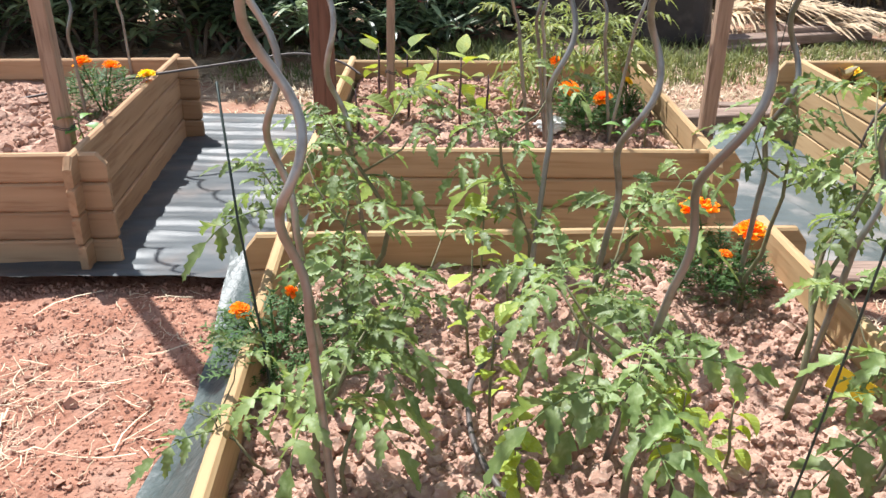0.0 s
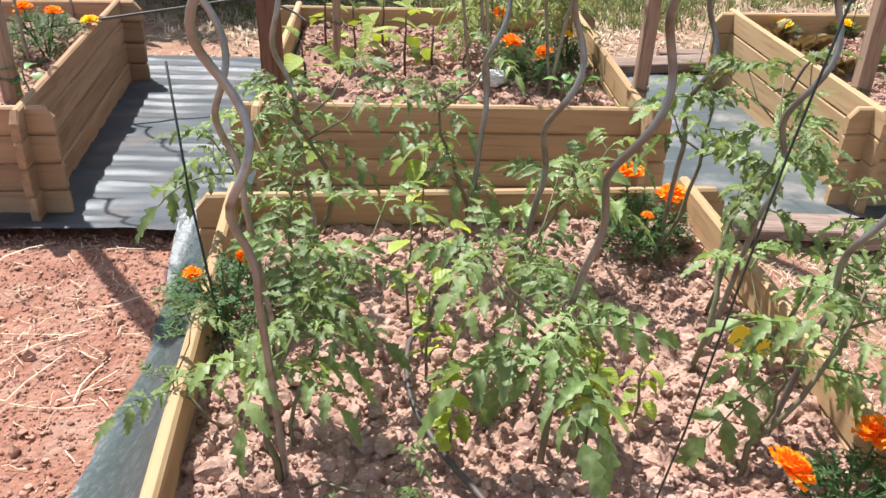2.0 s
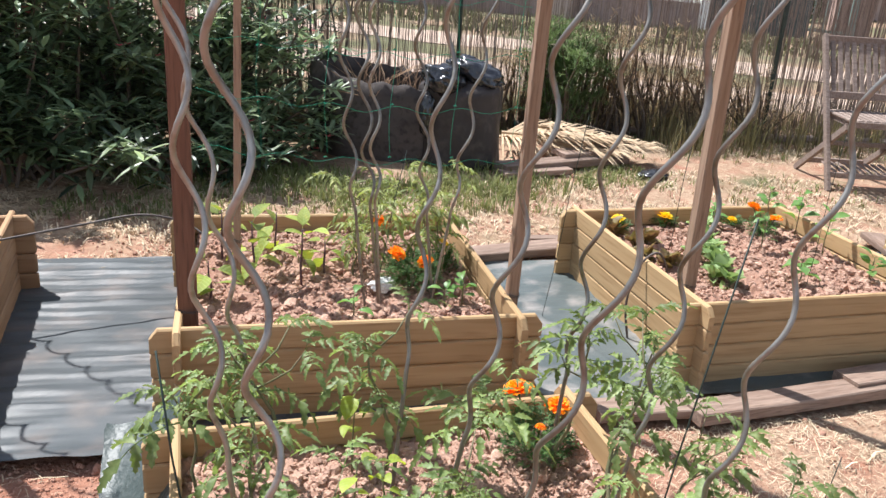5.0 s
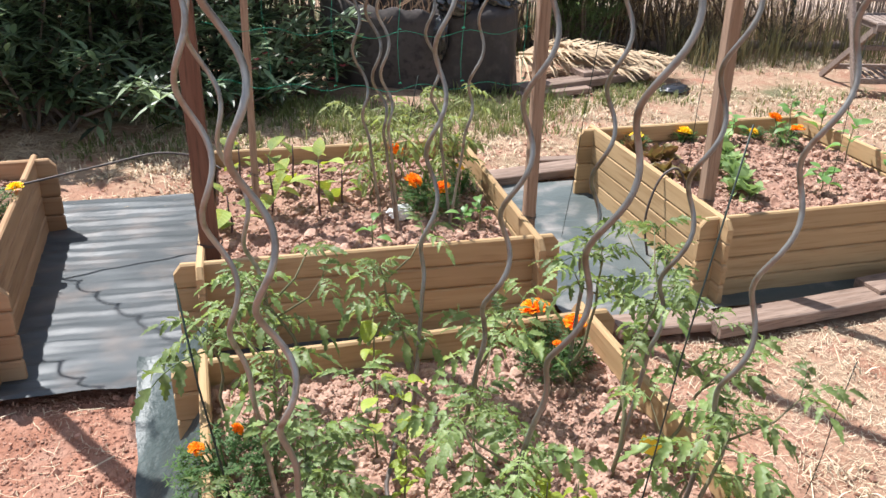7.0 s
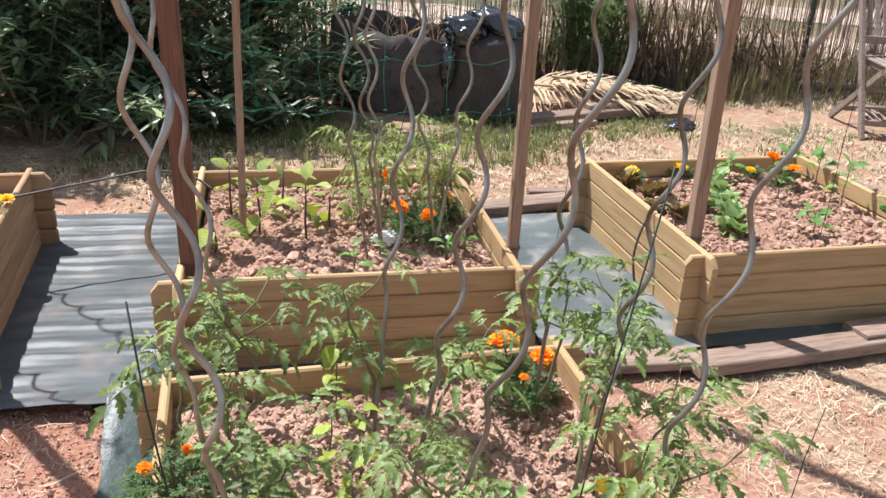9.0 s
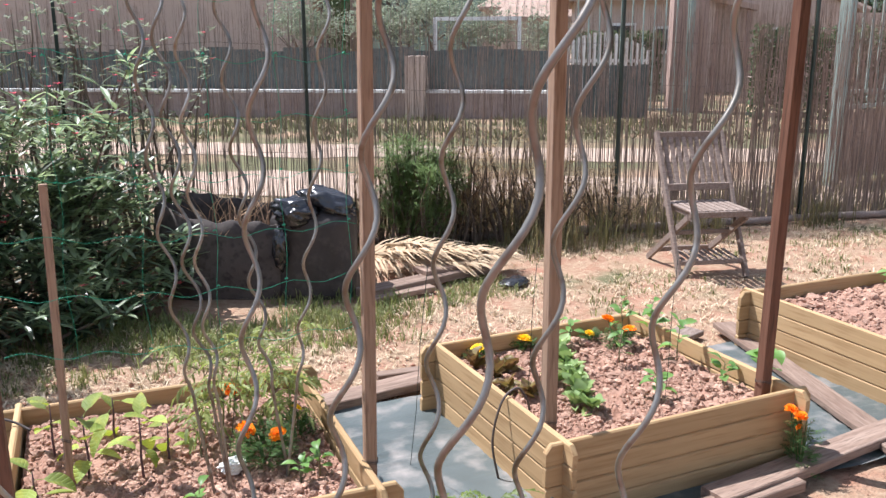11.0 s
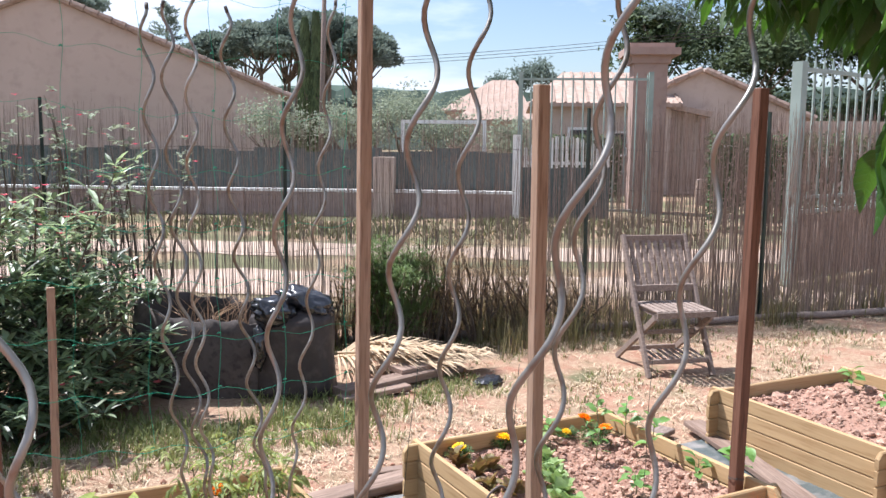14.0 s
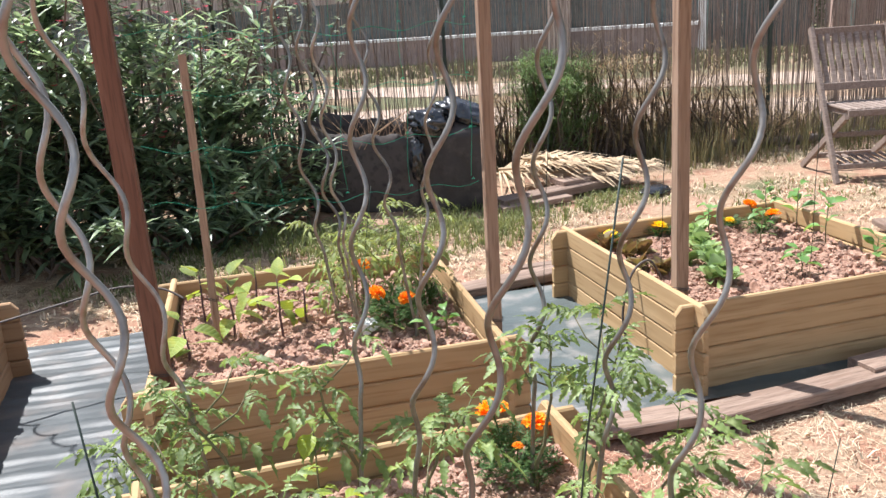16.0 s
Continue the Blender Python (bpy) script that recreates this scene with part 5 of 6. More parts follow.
stones([(-1.4, -0.40, 0.2, 1.66, 16000, 0.0024), (-1.4, -0.40, 0.2, 1.66, 420, 0.0062), (0.95, 2.8, 0.4, 1.6, 1500, 0.0035), (-0.8, 1.6, 3.0, 4.0, 900, 0.005)], 5)


DRYGRASS = surface("olive_dry_grass", (0.135, 0.13, 0.06), (0.26, 0.22, 0.12), 3.0, 0.8, island=0.4, through_light=0.25, spec=0.2)


def grass(name, label, boxes, material, seed, height, lean=0.4):
    rng = random.Random(seed)
    g = Geo()
    for x0, x1, y0, y1, count in boxes:
        for k in range(count):
            x, y = rng.uniform(x0, x1), rng.uniform(y0, y1)
            if in_bed(x, y) or fbm(x, y, 1.6, 70) < rng.uniform(-0.35, 0.35):
                continue
            for b in range(rng.randint(2, 5)):
                h = height * rng.uniform(0.35, 1.3)
                a = rng.uniform(0, 6.28)
                l = lean * h * rng.uniform(0.2, 1.6)
                w = 0.0022 * rng.uniform(0.7, 1.7)
                px, py = x + rng.gauss(0, 0.012), y + rng.gauss(0, 0.012)
                sx, sy = -math.sin(a) * w, math.cos(a) * w
                mx, my = px + math.cos(a) * l * 0.4, py + math.sin(a) * l * 0.4
                g.add([(px - sx, py - sy, -0.01), (px + sx, py + sy, -0.01), (mx + sx, my + sy, h * 0.65), (mx - sx, my - sy, h * 0.65), (px + math.cos(a) * l, py + math.sin(a) * l, h)], [(0, 1, 2, 3), (3, 2, 4)])
    thing(name, label, "grass", kind="stuff", data=g.mesh(name, material))


grass("grass", "rough green grass tufts round the compost corner", [(-1.0, 1.7, 3.7, 4.7, 2600), (0.5, 2.6, 4.2, 4.75, 1500), (2.4, 6.8, 3.6, 5.6, 900), (0.3, 8.0, 5.4, 6.2, 2600)], GRASS, 2, 0.036, 1.0)
grass("weeds", "green weeds and rough grass before the compost corner", [(-0.1, 1.5, 3.75, 4.55, 900), (0.7, 1.9, 4.0, 4.7, 300)], GRASS, 12, 0.075, 0.7)
grass("tall_grass", "tall green grass growing along the reed fence", [(0.2, 4.2, 5.75, 6.6, 2600), (3.0, 9.0, 5.0, 6.4, 2600)], DRYGRASS, 6, 0.24, 0.35)
grass("dry_grass", "bleached dry grass on the garden ground", [(2.2, 7.0, 3.0, 5.5, 6000), (-1.2, 2.6, 3.0, 4.5, 4200), (0.95, 2.7, 0.3, 1.5, 300)], STRAW, 9, 0.016, 2.6)


# ---- plants ----
TOMATO = surface("tomato_leaf", (0.112, 0.170, 0.048), (0.205, 0.275, 0.092), 14.0, 0.48, 0.6, (0.285, 0.350, 0.160), 55.0, vary=0.32, spec=0.4, through_light=0.36, dist=0.004)
STEM = surface("tomato_stem", (0.125, 0.135, 0.062), (0.21, 0.18, 0.105), 14.0, 0.7, 0.2, (0.17, 0.12, 0.078), 30.0, spec=0.3, dist=0.002)
BASIL = surface("basil_leaf", (0.235, 0.325, 0.045), (0.36, 0.43, 0.075), 14.0, 0.5, 0.3, (0.28, 0.36, 0.05), 40.0, vary=0.25, spec=0.4, through_light=0.38, dist=0.003)
AUBERGINE = surface("aubergine_leaf", (0.165, 0.235, 0.045), (0.27, 0.325, 0.072), 12.0, 0.6, 0.3, (0.40, 0.40, 0.06), 9.0, vary=0.35, spec=0.3, through_light=0.3, dist=0.003)
PURPLE = surface("purple_stem", (0.07, 0.035, 0.05), (0.12, 0.07, 0.07), 20.0, 0.6)
MARILEAF = surface("marigold_leaf", (0.050, 0.105, 0.032), (0.095, 0.165, 0.052), 12.0, 0.6, island=0.35, spec=0.3, through_light=0.28)
ORANGE = surface("orange_petal", (0.86, 0.25, 0.008), (0.92, 0.42, 0.018), 40.0, 0.6, island=0.15, spec=0.25, through_light=0.3)
YELLOW = surface("yellow_petal", (0.85, 0.60, 0.03), (0.90, 0.70, 0.06), 40.0, 0.6, island=0.12, spec=0.25, through_light=0.3)
LETTUCE = surface("lettuce_leaf", (0.19, 0.285, 0.105), (0.30, 0.395, 0.165), 12.0, 0.5, 0.3, None, 40.0, vary=0.3, spec=0.35, through_light=0.25, dist=0.003)
REDLETTUCE = surface("bronze_lettuce_leaf", (0.17, 0.16, 0.05), (0.25, 0.17, 0.07), 12.0, 0.5, 0.3, (0.13, 0.075, 0.04), 30.0, vary=0.2, spec=0.35, through_light=0.25, dist=0.003)
PEPPER = surface("pepper_leaf", (0.10, 0.22, 0.05), (0.17, 0.30, 0.08), 12.0, 0.45, 0.3, None, 40.0, vary=0.2, spec=0.45, through_light=0.3, dist=0.003)
OLEANDER = surface("oleander_leaf", (0.110, 0.162, 0.088), (0.250, 0.305, 0.175), 1.5, 0.38, island=0.8, spec=0.5, through_light=0.42)
FENNEL = surface("feathery_leaf", (0.105, 0.165, 0.062), (0.165, 0.235, 0.092), 3.0, 0.6, island=0.3, spec=0.25, through_light=0.35)
BROWNBUSH = surface("dry_bush", (0.245, 0.190, 0.110), (0.40, 0.305, 0.19), 3.0, 0.85, island=0.35, spec=0.15, through_light=0.3)
CHERRY = surface("cherry_leaf", (0.030, 0.084, 0.016), (0.056, 0.132, 0.027), 9.0, 0.42, 0.35, None, 30.0, vary=0.3, spec=0.45, through_light=0.42, dist=0.004)


def veins(material, width, spacing, tone=1.35, depth=0.0012):
    """Pale side veins slanting off a midrib that runs along the leaf's own x axis."""
    n, l = material.node_tree.nodes, material.node_tree.links
    p = n["Principled BSDF"]
    tc, sp = n.new("ShaderNodeTexCoord"), n.new("ShaderNodeSeparateXYZ")
    l.new(tc.outputs["Object"], sp.inputs[0])

    def op(kind, a, b=0.0):
        x = n.new("ShaderNodeMath")
        x.operation = kind
        for i, v in enumerate((a, b)):
            if isinstance(v, (int, float)):
                x.inputs[i].default_value = v
            else:
                l.new(v, x.inputs[i])
        return x.outputs[0]
    side = op("ABSOLUTE", sp.outputs["Y"])
    phase = op("MULTIPLY", op("SUBTRACT", sp.outputs["X"], op("MULTIPLY", side, 0.8)), 6.283 / spacing)
    rib = op("POWER", op("ABSOLUTE", op("COSINE", op("MULTIPLY", phase, 0.5))), 14.0)
    mid = op("LESS_THAN", side, width)
    line = op("MAXIMUM", rib, mid)
    col = p.inputs["Base Color"].links[0].from_socket
    hs = n.new("ShaderNodeHueSaturation")
    hs.inputs["Value"].default_value, hs.inputs["Saturation"].default_value = tone, 0.9
    l.new(line, hs.inputs["Fac"])
    l.new(col, hs.inputs["Color"])
    l.new(hs.outputs[0], p.inputs["Base Color"])
    bp = n.new("ShaderNodeBump")
    bp.inputs["Strength"].default_value, bp.inputs["Distance"].default_value, bp.invert = 0.9, depth, True
    l.new(line, bp.inputs["Height"])
    if p.inputs["Normal"].links:
        l.new(p.inputs["Normal"].links[0].from_socket, bp.inputs["Normal"])
    l.new(bp.outputs[0], p.inputs["Normal"])


veins(CHERRY, 0.0009, 0.0115, 1.14, 0.0005)
veins(AUBERGINE, 0.0012, 0.018)
veins(BASIL, 0.0006, 0.011, 1.08, 0.0005)
PINKFLOWER = surface("pink_petal", (0.55, 0.08, 0.10), (0.65, 0.16, 0.16), 10.0, 0.6, island=0.2, through_light=0.25)


def leaf_blade(g, at, d, up, length, width, shape, fold=0.25, droop=0.3, n=7):
    """One leaf blade with a midrib: shape gives the half width along it."""
    d, up = Vector(d).normalized(), Vector(up)
    side = d.cross(up).normalized()
    up = side.cross(d).normalized()
    v, f = [], []
    p = Vector(at)
    step = length / (n - 1)
    for i in range(n):
        q = i / (n - 1)
        w = shape(q) * width
        lift = up * (w * fold)
        v += [p - side * w + lift, p, p + side * w + lift]
        d = (d - Vector((0, 0, 1)) * droop / n).normalized()
        up = side.cross(d).normalized()
        p = p + d * step
    for i in range(n - 1):
        a, b = 3 * i, 3 * i + 3
        f += [(a, a + 1, b + 1, b), (a + 1, a + 2, b + 2, b + 1)]
    g.add(v, f)


TEETH = ((0.0, 0.03, 0.0), (0.10, 0.42, 0.0), (0.21, 0.95, 0.06), (0.31, 0.60, 0.0), (0.42, 1.0, 0.07), (0.53, 0.56, 0.0), (0.63, 0.88, 0.07), (0.73, 0.46, 0.0), (0.82, 0.58, 0.05), (0.91, 0.25, 0.0), (1.0, 0.02, 0.0))


def toothed_blade(g, at, d, up, length, width, fold, droop, rng):
    """A tomato leaflet: forward-pointing teeth on a pointed oval, cupped and a little ruffled."""
    d, up = Vector(d).normalized(), Vector(up)
    side = d.cross(up).normalized()
    up = side.cross(d).normalized()
    p, last, v = Vector(at), 0.0, []
    for q, reach, ahead in TEETH:
        p = p + d * length * (q - last)
        last = q
        w = width * reach * (1.10 - 0.55 * q)
        for sg in (-1, 0, 1):
            ruffle = rng.gauss(0, 0.16) * w if sg else 0.0
            v.append(p + side * (sg * w) + d * (length * ahead * abs(sg)) + up * (w * fold * abs(sg) + ruffle))
        d = (d - Vector((0, 0, 1)) * droop / len(TEETH)).normalized()
        up = side.cross(d).normalized()
    f = []
    for i in range(len(TEETH) - 1):
        a, b = 3 * i, 3 * i + 3
        f += [(a, a + 1, b + 1, b), (a + 1, a + 2, b + 2, b + 1)]
    g.add(v, f)


def ovate(q):
    return max(0.01, math.sin(math.pi * q ** 0.75) ** 0.85)


def lance(q):
    return max(0.01, math.sin(math.pi * q ** 0.9))


def cherryshape(q):
    return max(0.01, math.sin(math.pi * q ** 0.72) ** 0.9 * (1 - 0.25 * q ** 3) * (1 + 0.06 * math.cos(q * 60)))


def tomato_leaf_mesh(seed, material, wide=0.225):
    rng = random.Random(seed)
    g = Geo()
    d, p = Vector((1, 0, 0.35)).normalized(), Vector((0, 0, 0))
    pts = [p.copy()]
    L, n = 0.15, 8
    for i in range(n):
        p = p + d * L / n
        d = (d + Vector((0, rng.gauss(0, 0.05), -0.16))).normalized()
        pts.append(p.copy())
    g.tube(pts, [0.0022 - 0.0012 * i / n for i in range(n + 1)], 4, False)
    for i, big in ((2, 0.6), (4, 0.95), (6, 1.0)):
        for s in (-1, 1):
            t = (pts[i + 1] - pts[i - 1]).normalized()
            lat = t.cross(Vector((0, 0, 1))).normalized() * s
            ln = 0.068 * big * rng.uniform(0.8, 1.15)
            toothed_blade(g, pts[i], lat + t * rng.uniform(0.45, 0.8) + Vector((0, 0, rng.uniform(-0.15, 0.2))), Vector((0, 0, 1)) + t * rng.gauss(0, 0.2), ln, ln * wide, rng.uniform(0.3, 0.9), rng.uniform(0.7, 2.0), rng)
    for i in (3, 5):
        for s in (-1, 1):
            t = (pts[i + 1] - pts[i - 1]).normalized()
            lat = t.cross(Vector((0, 0, 1))).normalized() * s
            leaf_blade(g, pts[i], lat + t * 0.3, (0, 0, 1), 0.016, 0.005, ovate, 0.2, 0.3, 4)
    t = (pts[-1] - pts[-2]).normalized()
    toothed_blade(g, pts[-1], t, (0, 0, 1), 0.085, 0.085 * wide, 0.3, 0.8, rng)
    return g.mesh("leaf", material, True)


TOMATO_LEAVES = [tomato_leaf_mesh(s, TOMATO) for s in range(6)]
WISPY = surface("wispy_tomato_leaf", (0.155, 0.205, 0.062), (0.245, 0.285, 0.095), 14.0, 0.5, 0.5, (0.31, 0.33, 0.14), 55.0, vary=0.3, spec=0.3, through_light=0.35, dist=0.004)
WISPY_LEAVES = [tomato_leaf_mesh(s + 20, WISPY, 0.16) for s in range(4)]


def simple_leaf_mesh(seed, length, width, shape, material, fold, droop, stalk):
    g = Geo()
    g.tube([(0, 0, 0), (stalk * 0.5, 0, stalk * 0.12), (stalk, 0, stalk * 0.15)], 0.0012, 4, False)
    leaf_blade(g, (stalk, 0, stalk * 0.15), (1, 0, 0.15), (0, 0, 1), length, width, shape, fold, droop, 8)
    return g.mesh("leaf", material, True)


def place_leaf(parent, mesh, p, azimuth, pitch, scale, rng, roll=None):
    m = Matrix.Translation(p) @ Euler((radians(rng.gauss(0, 14) if roll is None else roll), radians(-pitch), azimuth), "XYZ").to_matrix().to_4x4() @ Matrix.Scale(scale, 4)
    return part("leaf", mesh, None, parent, at=m)


def tomato_plant(base, top, leaves, size, seed, label, thick=0.0052, spread=1.0, low=0.25, meshes=None):
    rng = random.Random(seed)
    thick *= min(1.0, (leaves + 3) / 13)
    b, t = Vector(base), Vector(top)
    plant = thing("tomato_plant", label, "plant", "tomato plants", at=Matrix.Translation(b))
    t = t - b
    side = Vector((rng.gauss(0, 0.02), rng.gauss(0, 0.02), 0))
    pts = [Vector((0, 0, -0.05))] + [t * q + side * math.sin(q * 4 + seed) + Vector((rng.gauss(0, 0.004), rng.gauss(0, 0.004), 0)) for q in (0.15, 0.3, 0.45, 0.6, 0.75, 0.9, 1.0)]
    g = Geo()
    g.tube(pts, [thick, thick, thick * 0.95, thick * 0.85, thick * 0.75, thick * 0.6, thick * 0.45, thick * 0.3], 7)
    part("stem", g, STEM, plant, smooth=True)
    az = rng.uniform(0, 6.28)
    for k in range(leaves):
        q = low + (1 - low) * (k + 0.5) / leaves
        f = q * (len(pts) - 2) + 1
        i = min(int(f), len(pts) - 2)
        p = pts[i].lerp(pts[i + 1], f - i)
        az += 2.4 + rng.gauss(0, 0.4)
        s = size * 0.98 * (1.1 - 0.5 * max(0, q - 0.6) / 0.4) * rng.uniform(0.75, 1.15) * spread
        place_leaf(plant, rng.choice(meshes or TOMATO_LEAVES), p, az, rng.uniform(-18, 22) + 50 * max(0, q - 0.72), s, rng)
    for k in range(5 if leaves > 5 else 2):
        place_leaf(plant, rng.choice(meshes or TOMATO_LEAVES), pts[-1] - Vector((0, 0, 0.012 * k)), az + 2.4 * k, rng.uniform(20, 62), size * rng.uniform(0.34, 0.52), rng)
    for k in range(max(1, leaves // 5)):
        q = rng.uniform(0.5, 0.85)
        f = q * (len(pts) - 2) + 1
        i = min(int(f), len(pts) - 2)
        p = pts[i].lerp(pts[i + 1], f - i)
        a = rng.uniform(0, 6.28)
        e = p + Vector((math.cos(a), math.sin(a), 0.9)).normalized() * size * 0.16
        s = Geo()
        s.tube([p, p.lerp(e, 0.5) + Vector((math.cos(a), math.sin(a), 0)) * 0.02, e], [thick * 0.5, thick * 0.4, thick * 0.25], 6)
        part("side_shoot", s, STEM, plant, smooth=True)
        for j in range(3):
            place_leaf(plant, rng.choice(meshes or TOMATO_LEAVES), e, a + (j - 1) * 1.3, rng.uniform(0, 40), size * 0.64, rng)
    return plant


TL = "bushy green tomato plant tied to a spiral stake"
for base, top, n, size, label in [
    ((-0.025, 0.548, 0.24), (0.000, 0.610, 0.475), 12, 0.85, TL),
    ((-0.010, 0.610, 0.24), (0.035, 0.720, 0.450), 5, 0.85, TL),
    ((0.315, 0.565, 0.24), (0.365, 0.650, 0.465), 12, 0.90, TL),
    ((0.282, 0.730, 0.24), (0.370, 0.840, 0.430), 7, 0.85, TL),
    ((0.590, 0.540, 0.24), (0.720, 0.620, 0.500), 9, 0.88, TL),
    ((0.590, 0.790, 0.24), (0.740, 0.900, 0.600), 9, 0.88, TL),
    ((0.242, 1.155, 0.24), (0.220, 1.160, 0.570), 9, 0.80, "slender tomato plant by the bed's back wall"),
    ((-0.060, 1.130, 0.24), (-0.050, 1.120, 0.575), 10, 0.80, TL),
    ((-0.150, 1.080, 0.24), (-0.190, 1.120, 0.490), 7, 0.85, TL),
    ((-0.060, 0.930, 0.24), (-0.050, 0.980, 0.480), 8, 0.82, TL),
    ((0.640, 1.120, 0.24), (0.660, 1.080, 0.600), 8, 0.80, TL),
    ((0.400, 1.060, 0.24), (0.420, 1.080, 0.460), 8, 0.85, TL),
    ((-0.120, 0.640, 0.24), (-0.185, 0.650, 0.335), 3, 0.55, "small tomato shoot leaning over the bed wall"),
    ((0.075, 0.500, 0.24), (0.085, 0.505, 0.275), 3, 0.35, "small tomato seedling in crumbly soil"),
    ((0.610, 0.600, 0.24), (0.670, 0.620, 0.420), 5, 0.80, TL),
    ((0.670, 0.960, 0.24), (0.800, 1.020, 0.600), 7, 0.80, TL),
    ((0.690, 0.820, 0.24), (0.850, 0.800, 0.480), 7, 0.85, TL),
]:
    tomato_plant(base, top, n, size, int(1000 * (base[0] + 2 * base[1])), label, low=0.52 if label == TL else 0.3)
for base, top, n in (((0.33, 2.30, 0.24), (0.34, 2.32, 0.45), 10), ((0.42, 2.42, 0.24), (0.43, 2.40, 0.54), 13), ((0.55, 2.38, 0.24), (0.57, 2.38, 0.51), 13), ((0.66, 2.40, 0.24), (0.67, 2.38, 0.46), 10), ((0.60, 2.52, 0.24), (0.62, 2.52, 0.51), 12), ((0.38, 2.56, 0.24), (0.37, 2.58, 0.48), 10)):
    tomato_plant(base, top, n, 0.86, int(1000 * (base[0] + 3 * base[1])), "tall wispy tomato plant behind a marigold", 0.0035, 0.9, 0.2, WISPY_LEAVES)


def fern_foliage(g, centre, radius, height, count, rng, length=0.03):
    c = Vector(centre)
    for k in range(count):
        a, r = rng.uniform(0, 6.28), radius * rng.random() ** 0.5
        z = height * rng.random() ** 0.8 * (1 - 0.35 * (r / radius) ** 2)
        p = c + Vector((math.cos(a) * r, math.sin(a) * r, z))
        d = Vector((math.cos(a) + rng.gauss(0, 0.5), math.sin(a) + rng.gauss(0, 0.5), rng.uniform(-0.2, 0.9))).normalized()
        ln = length * rng.uniform(0.6, 1.4)
        s = d.cross(Vector((0, 0, 1))).normalized()
        for j in range(3):
            for sg in (-1, 1):
                q = p + d * ln * (0.2 + 0.3 * j)
                e = q + (d * 0.6 + s * sg).normalized() * ln * 0.42
                w = d * 0.0022
                g.add([q - w, q + w, e], [(0, 1, 2)])
        w = s * 0.0022
        g.add([p - w, p + w, p + d * ln * 1.15], [(0, 1, 2)])


def flower_mesh(material, seed, r=0.026):
    rng = random.Random(seed)
    g = Geo()
    for ring, (n, rad, tilt, ln) in enumerate(((11, 0.16, 8, 0.95), (10, 0.15, 28, 0.85), (9, 0.13, 48, 0.72), (7, 0.10, 66, 0.58), (4, 0.05, 82, 0.45))):
        for k in range(n):
            a = 2 * math.pi * (k + rng.uniform(-0.3, 0.3)) / n + ring
            t = radians(tilt + rng.gauss(0, 7))
            d = Vector((math.cos(a) * math.cos(t), math.sin(a) * math.cos(t), math.sin(t)))
            s = Vector((-math.sin(a), math.cos(a), 0))
            u = s.cross(d)
            p = Vector((math.cos(a) * rad * r, math.sin(a) * rad * r, ring * 0.06 * r))
            l, w = ln * r, 0.30 * r
            v = [p - s * w * 0.4, p + s * w * 0.4, p + d * l * 0.65 - s * w + u * 0.05 * r, p + d * l * 0.7 + u * -0.08 * r, p + d * l * 0.65 + s * w + u * 0.05 * r, p + d * l * 0.95 - s * w * 0.7 - u * 0.1 * r, p + d * l * 1.02 + u * 0.06 * r, p + d * l * 0.95 + s * w * 0.7 - u * 0.1 * r]
            g.add(v, [(0, 3, 2), (0, 1, 3), (1, 4, 3), (2, 3, 6, 5), (3, 4, 7, 6)])
    return g.mesh("flower", material)


FLOWERS = {"o": [flower_mesh(ORANGE, s) for s in range(3)], "y": [flower_mesh(YELLOW, 7)]}


def marigold(base, radius, height, flowers, label, seed, count=330):
    rng = random.Random(seed)
    b = Vector(base)
    plant = thing("marigold_plant", label, "plant", "marigold plants", at=Matrix.Translation(b))
    f = Geo()
    fern_foliage(f, (0, 0, 0.005), radius, height, count, rng)
    tagged(part("foliage", f, MARILEAF, plant), kind="stuff")
    for k in range(5):
        a = rng.uniform(0, 6.28)
        s = Geo()
        s.tube([(0, 0, -0.03), (math.cos(a) * radius * 0.3, math.sin(a) * radius * 0.3, height * 0.5), (math.cos(a) * radius * 0.6, math.sin(a) * radius * 0.6, height * 0.9)], [0.003, 0.0025, 0.0015], 5)
        part("stem", s, MARILEAF, plant)
    for (x, y, z), kind, scale in flowers:
        p = Vector((x, y, z)) - b
        s = Geo()
        s.tube([(p.x * 0.5, p.y * 0.5, height * 0.4), (p.x * 0.8, p.y * 0.8, p.z * 0.75), p - Vector((0, 0, 0.008))], [0.002, 0.0018, 0.0025], 5)
        part("stalk", s, MARILEAF, plant)
        m = Matrix.Translation(p - Vector((0, 0, 0.010))) @ Euler((rng.uniform(-0.7, 0.25), rng.uniform(-0.4, 0.4), rng.uniform(0, 6))).to_matrix().to_4x4() @ Matrix.Scale(scale, 4)
        part("flower", rng.choice(FLOWERS[kind]), None, plant, "ruffled orange flower head" if kind == "o" else "ruffled yellow flower head", at=m)
    return plant


ML = "marigold with ferny leaves and orange flowers"
marigold((-0.150, 0.885, 0.235), 0.080, 0.125, [((-0.202, 0.898, 0.354), "o", 0.6), ((-0.126, 0.915, 0.376), "o", 0.5)], ML, 1, 300)
marigold((0.610, 1.185, 0.235), 0.075, 0.10, [((0.580, 1.250, 0.376), "o", 1.45), ((0.669, 1.209, 0.352), "o", 1.15), ((0.61, 1.16, 0.33), "o", 0.5)], ML, 2)
marigold((0.700, 0.480, 0.235), 0.05, 0.08, [((0.612, 0.478, 0.330), "o", 1.2), ((0.752, 0.53, 0.335), "o", 1.25)], ML, 3, 130)
marigold((0.520, 2.215, 0.235), 0.090, 0.115, [((0.465, 2.216, 0.366), "o", 1.15), ((0.561, 2.192, 0.343), "o", 1.05), ((0.47, 2.58, 0.36), "o", 1.0)], ML, 4, 480)
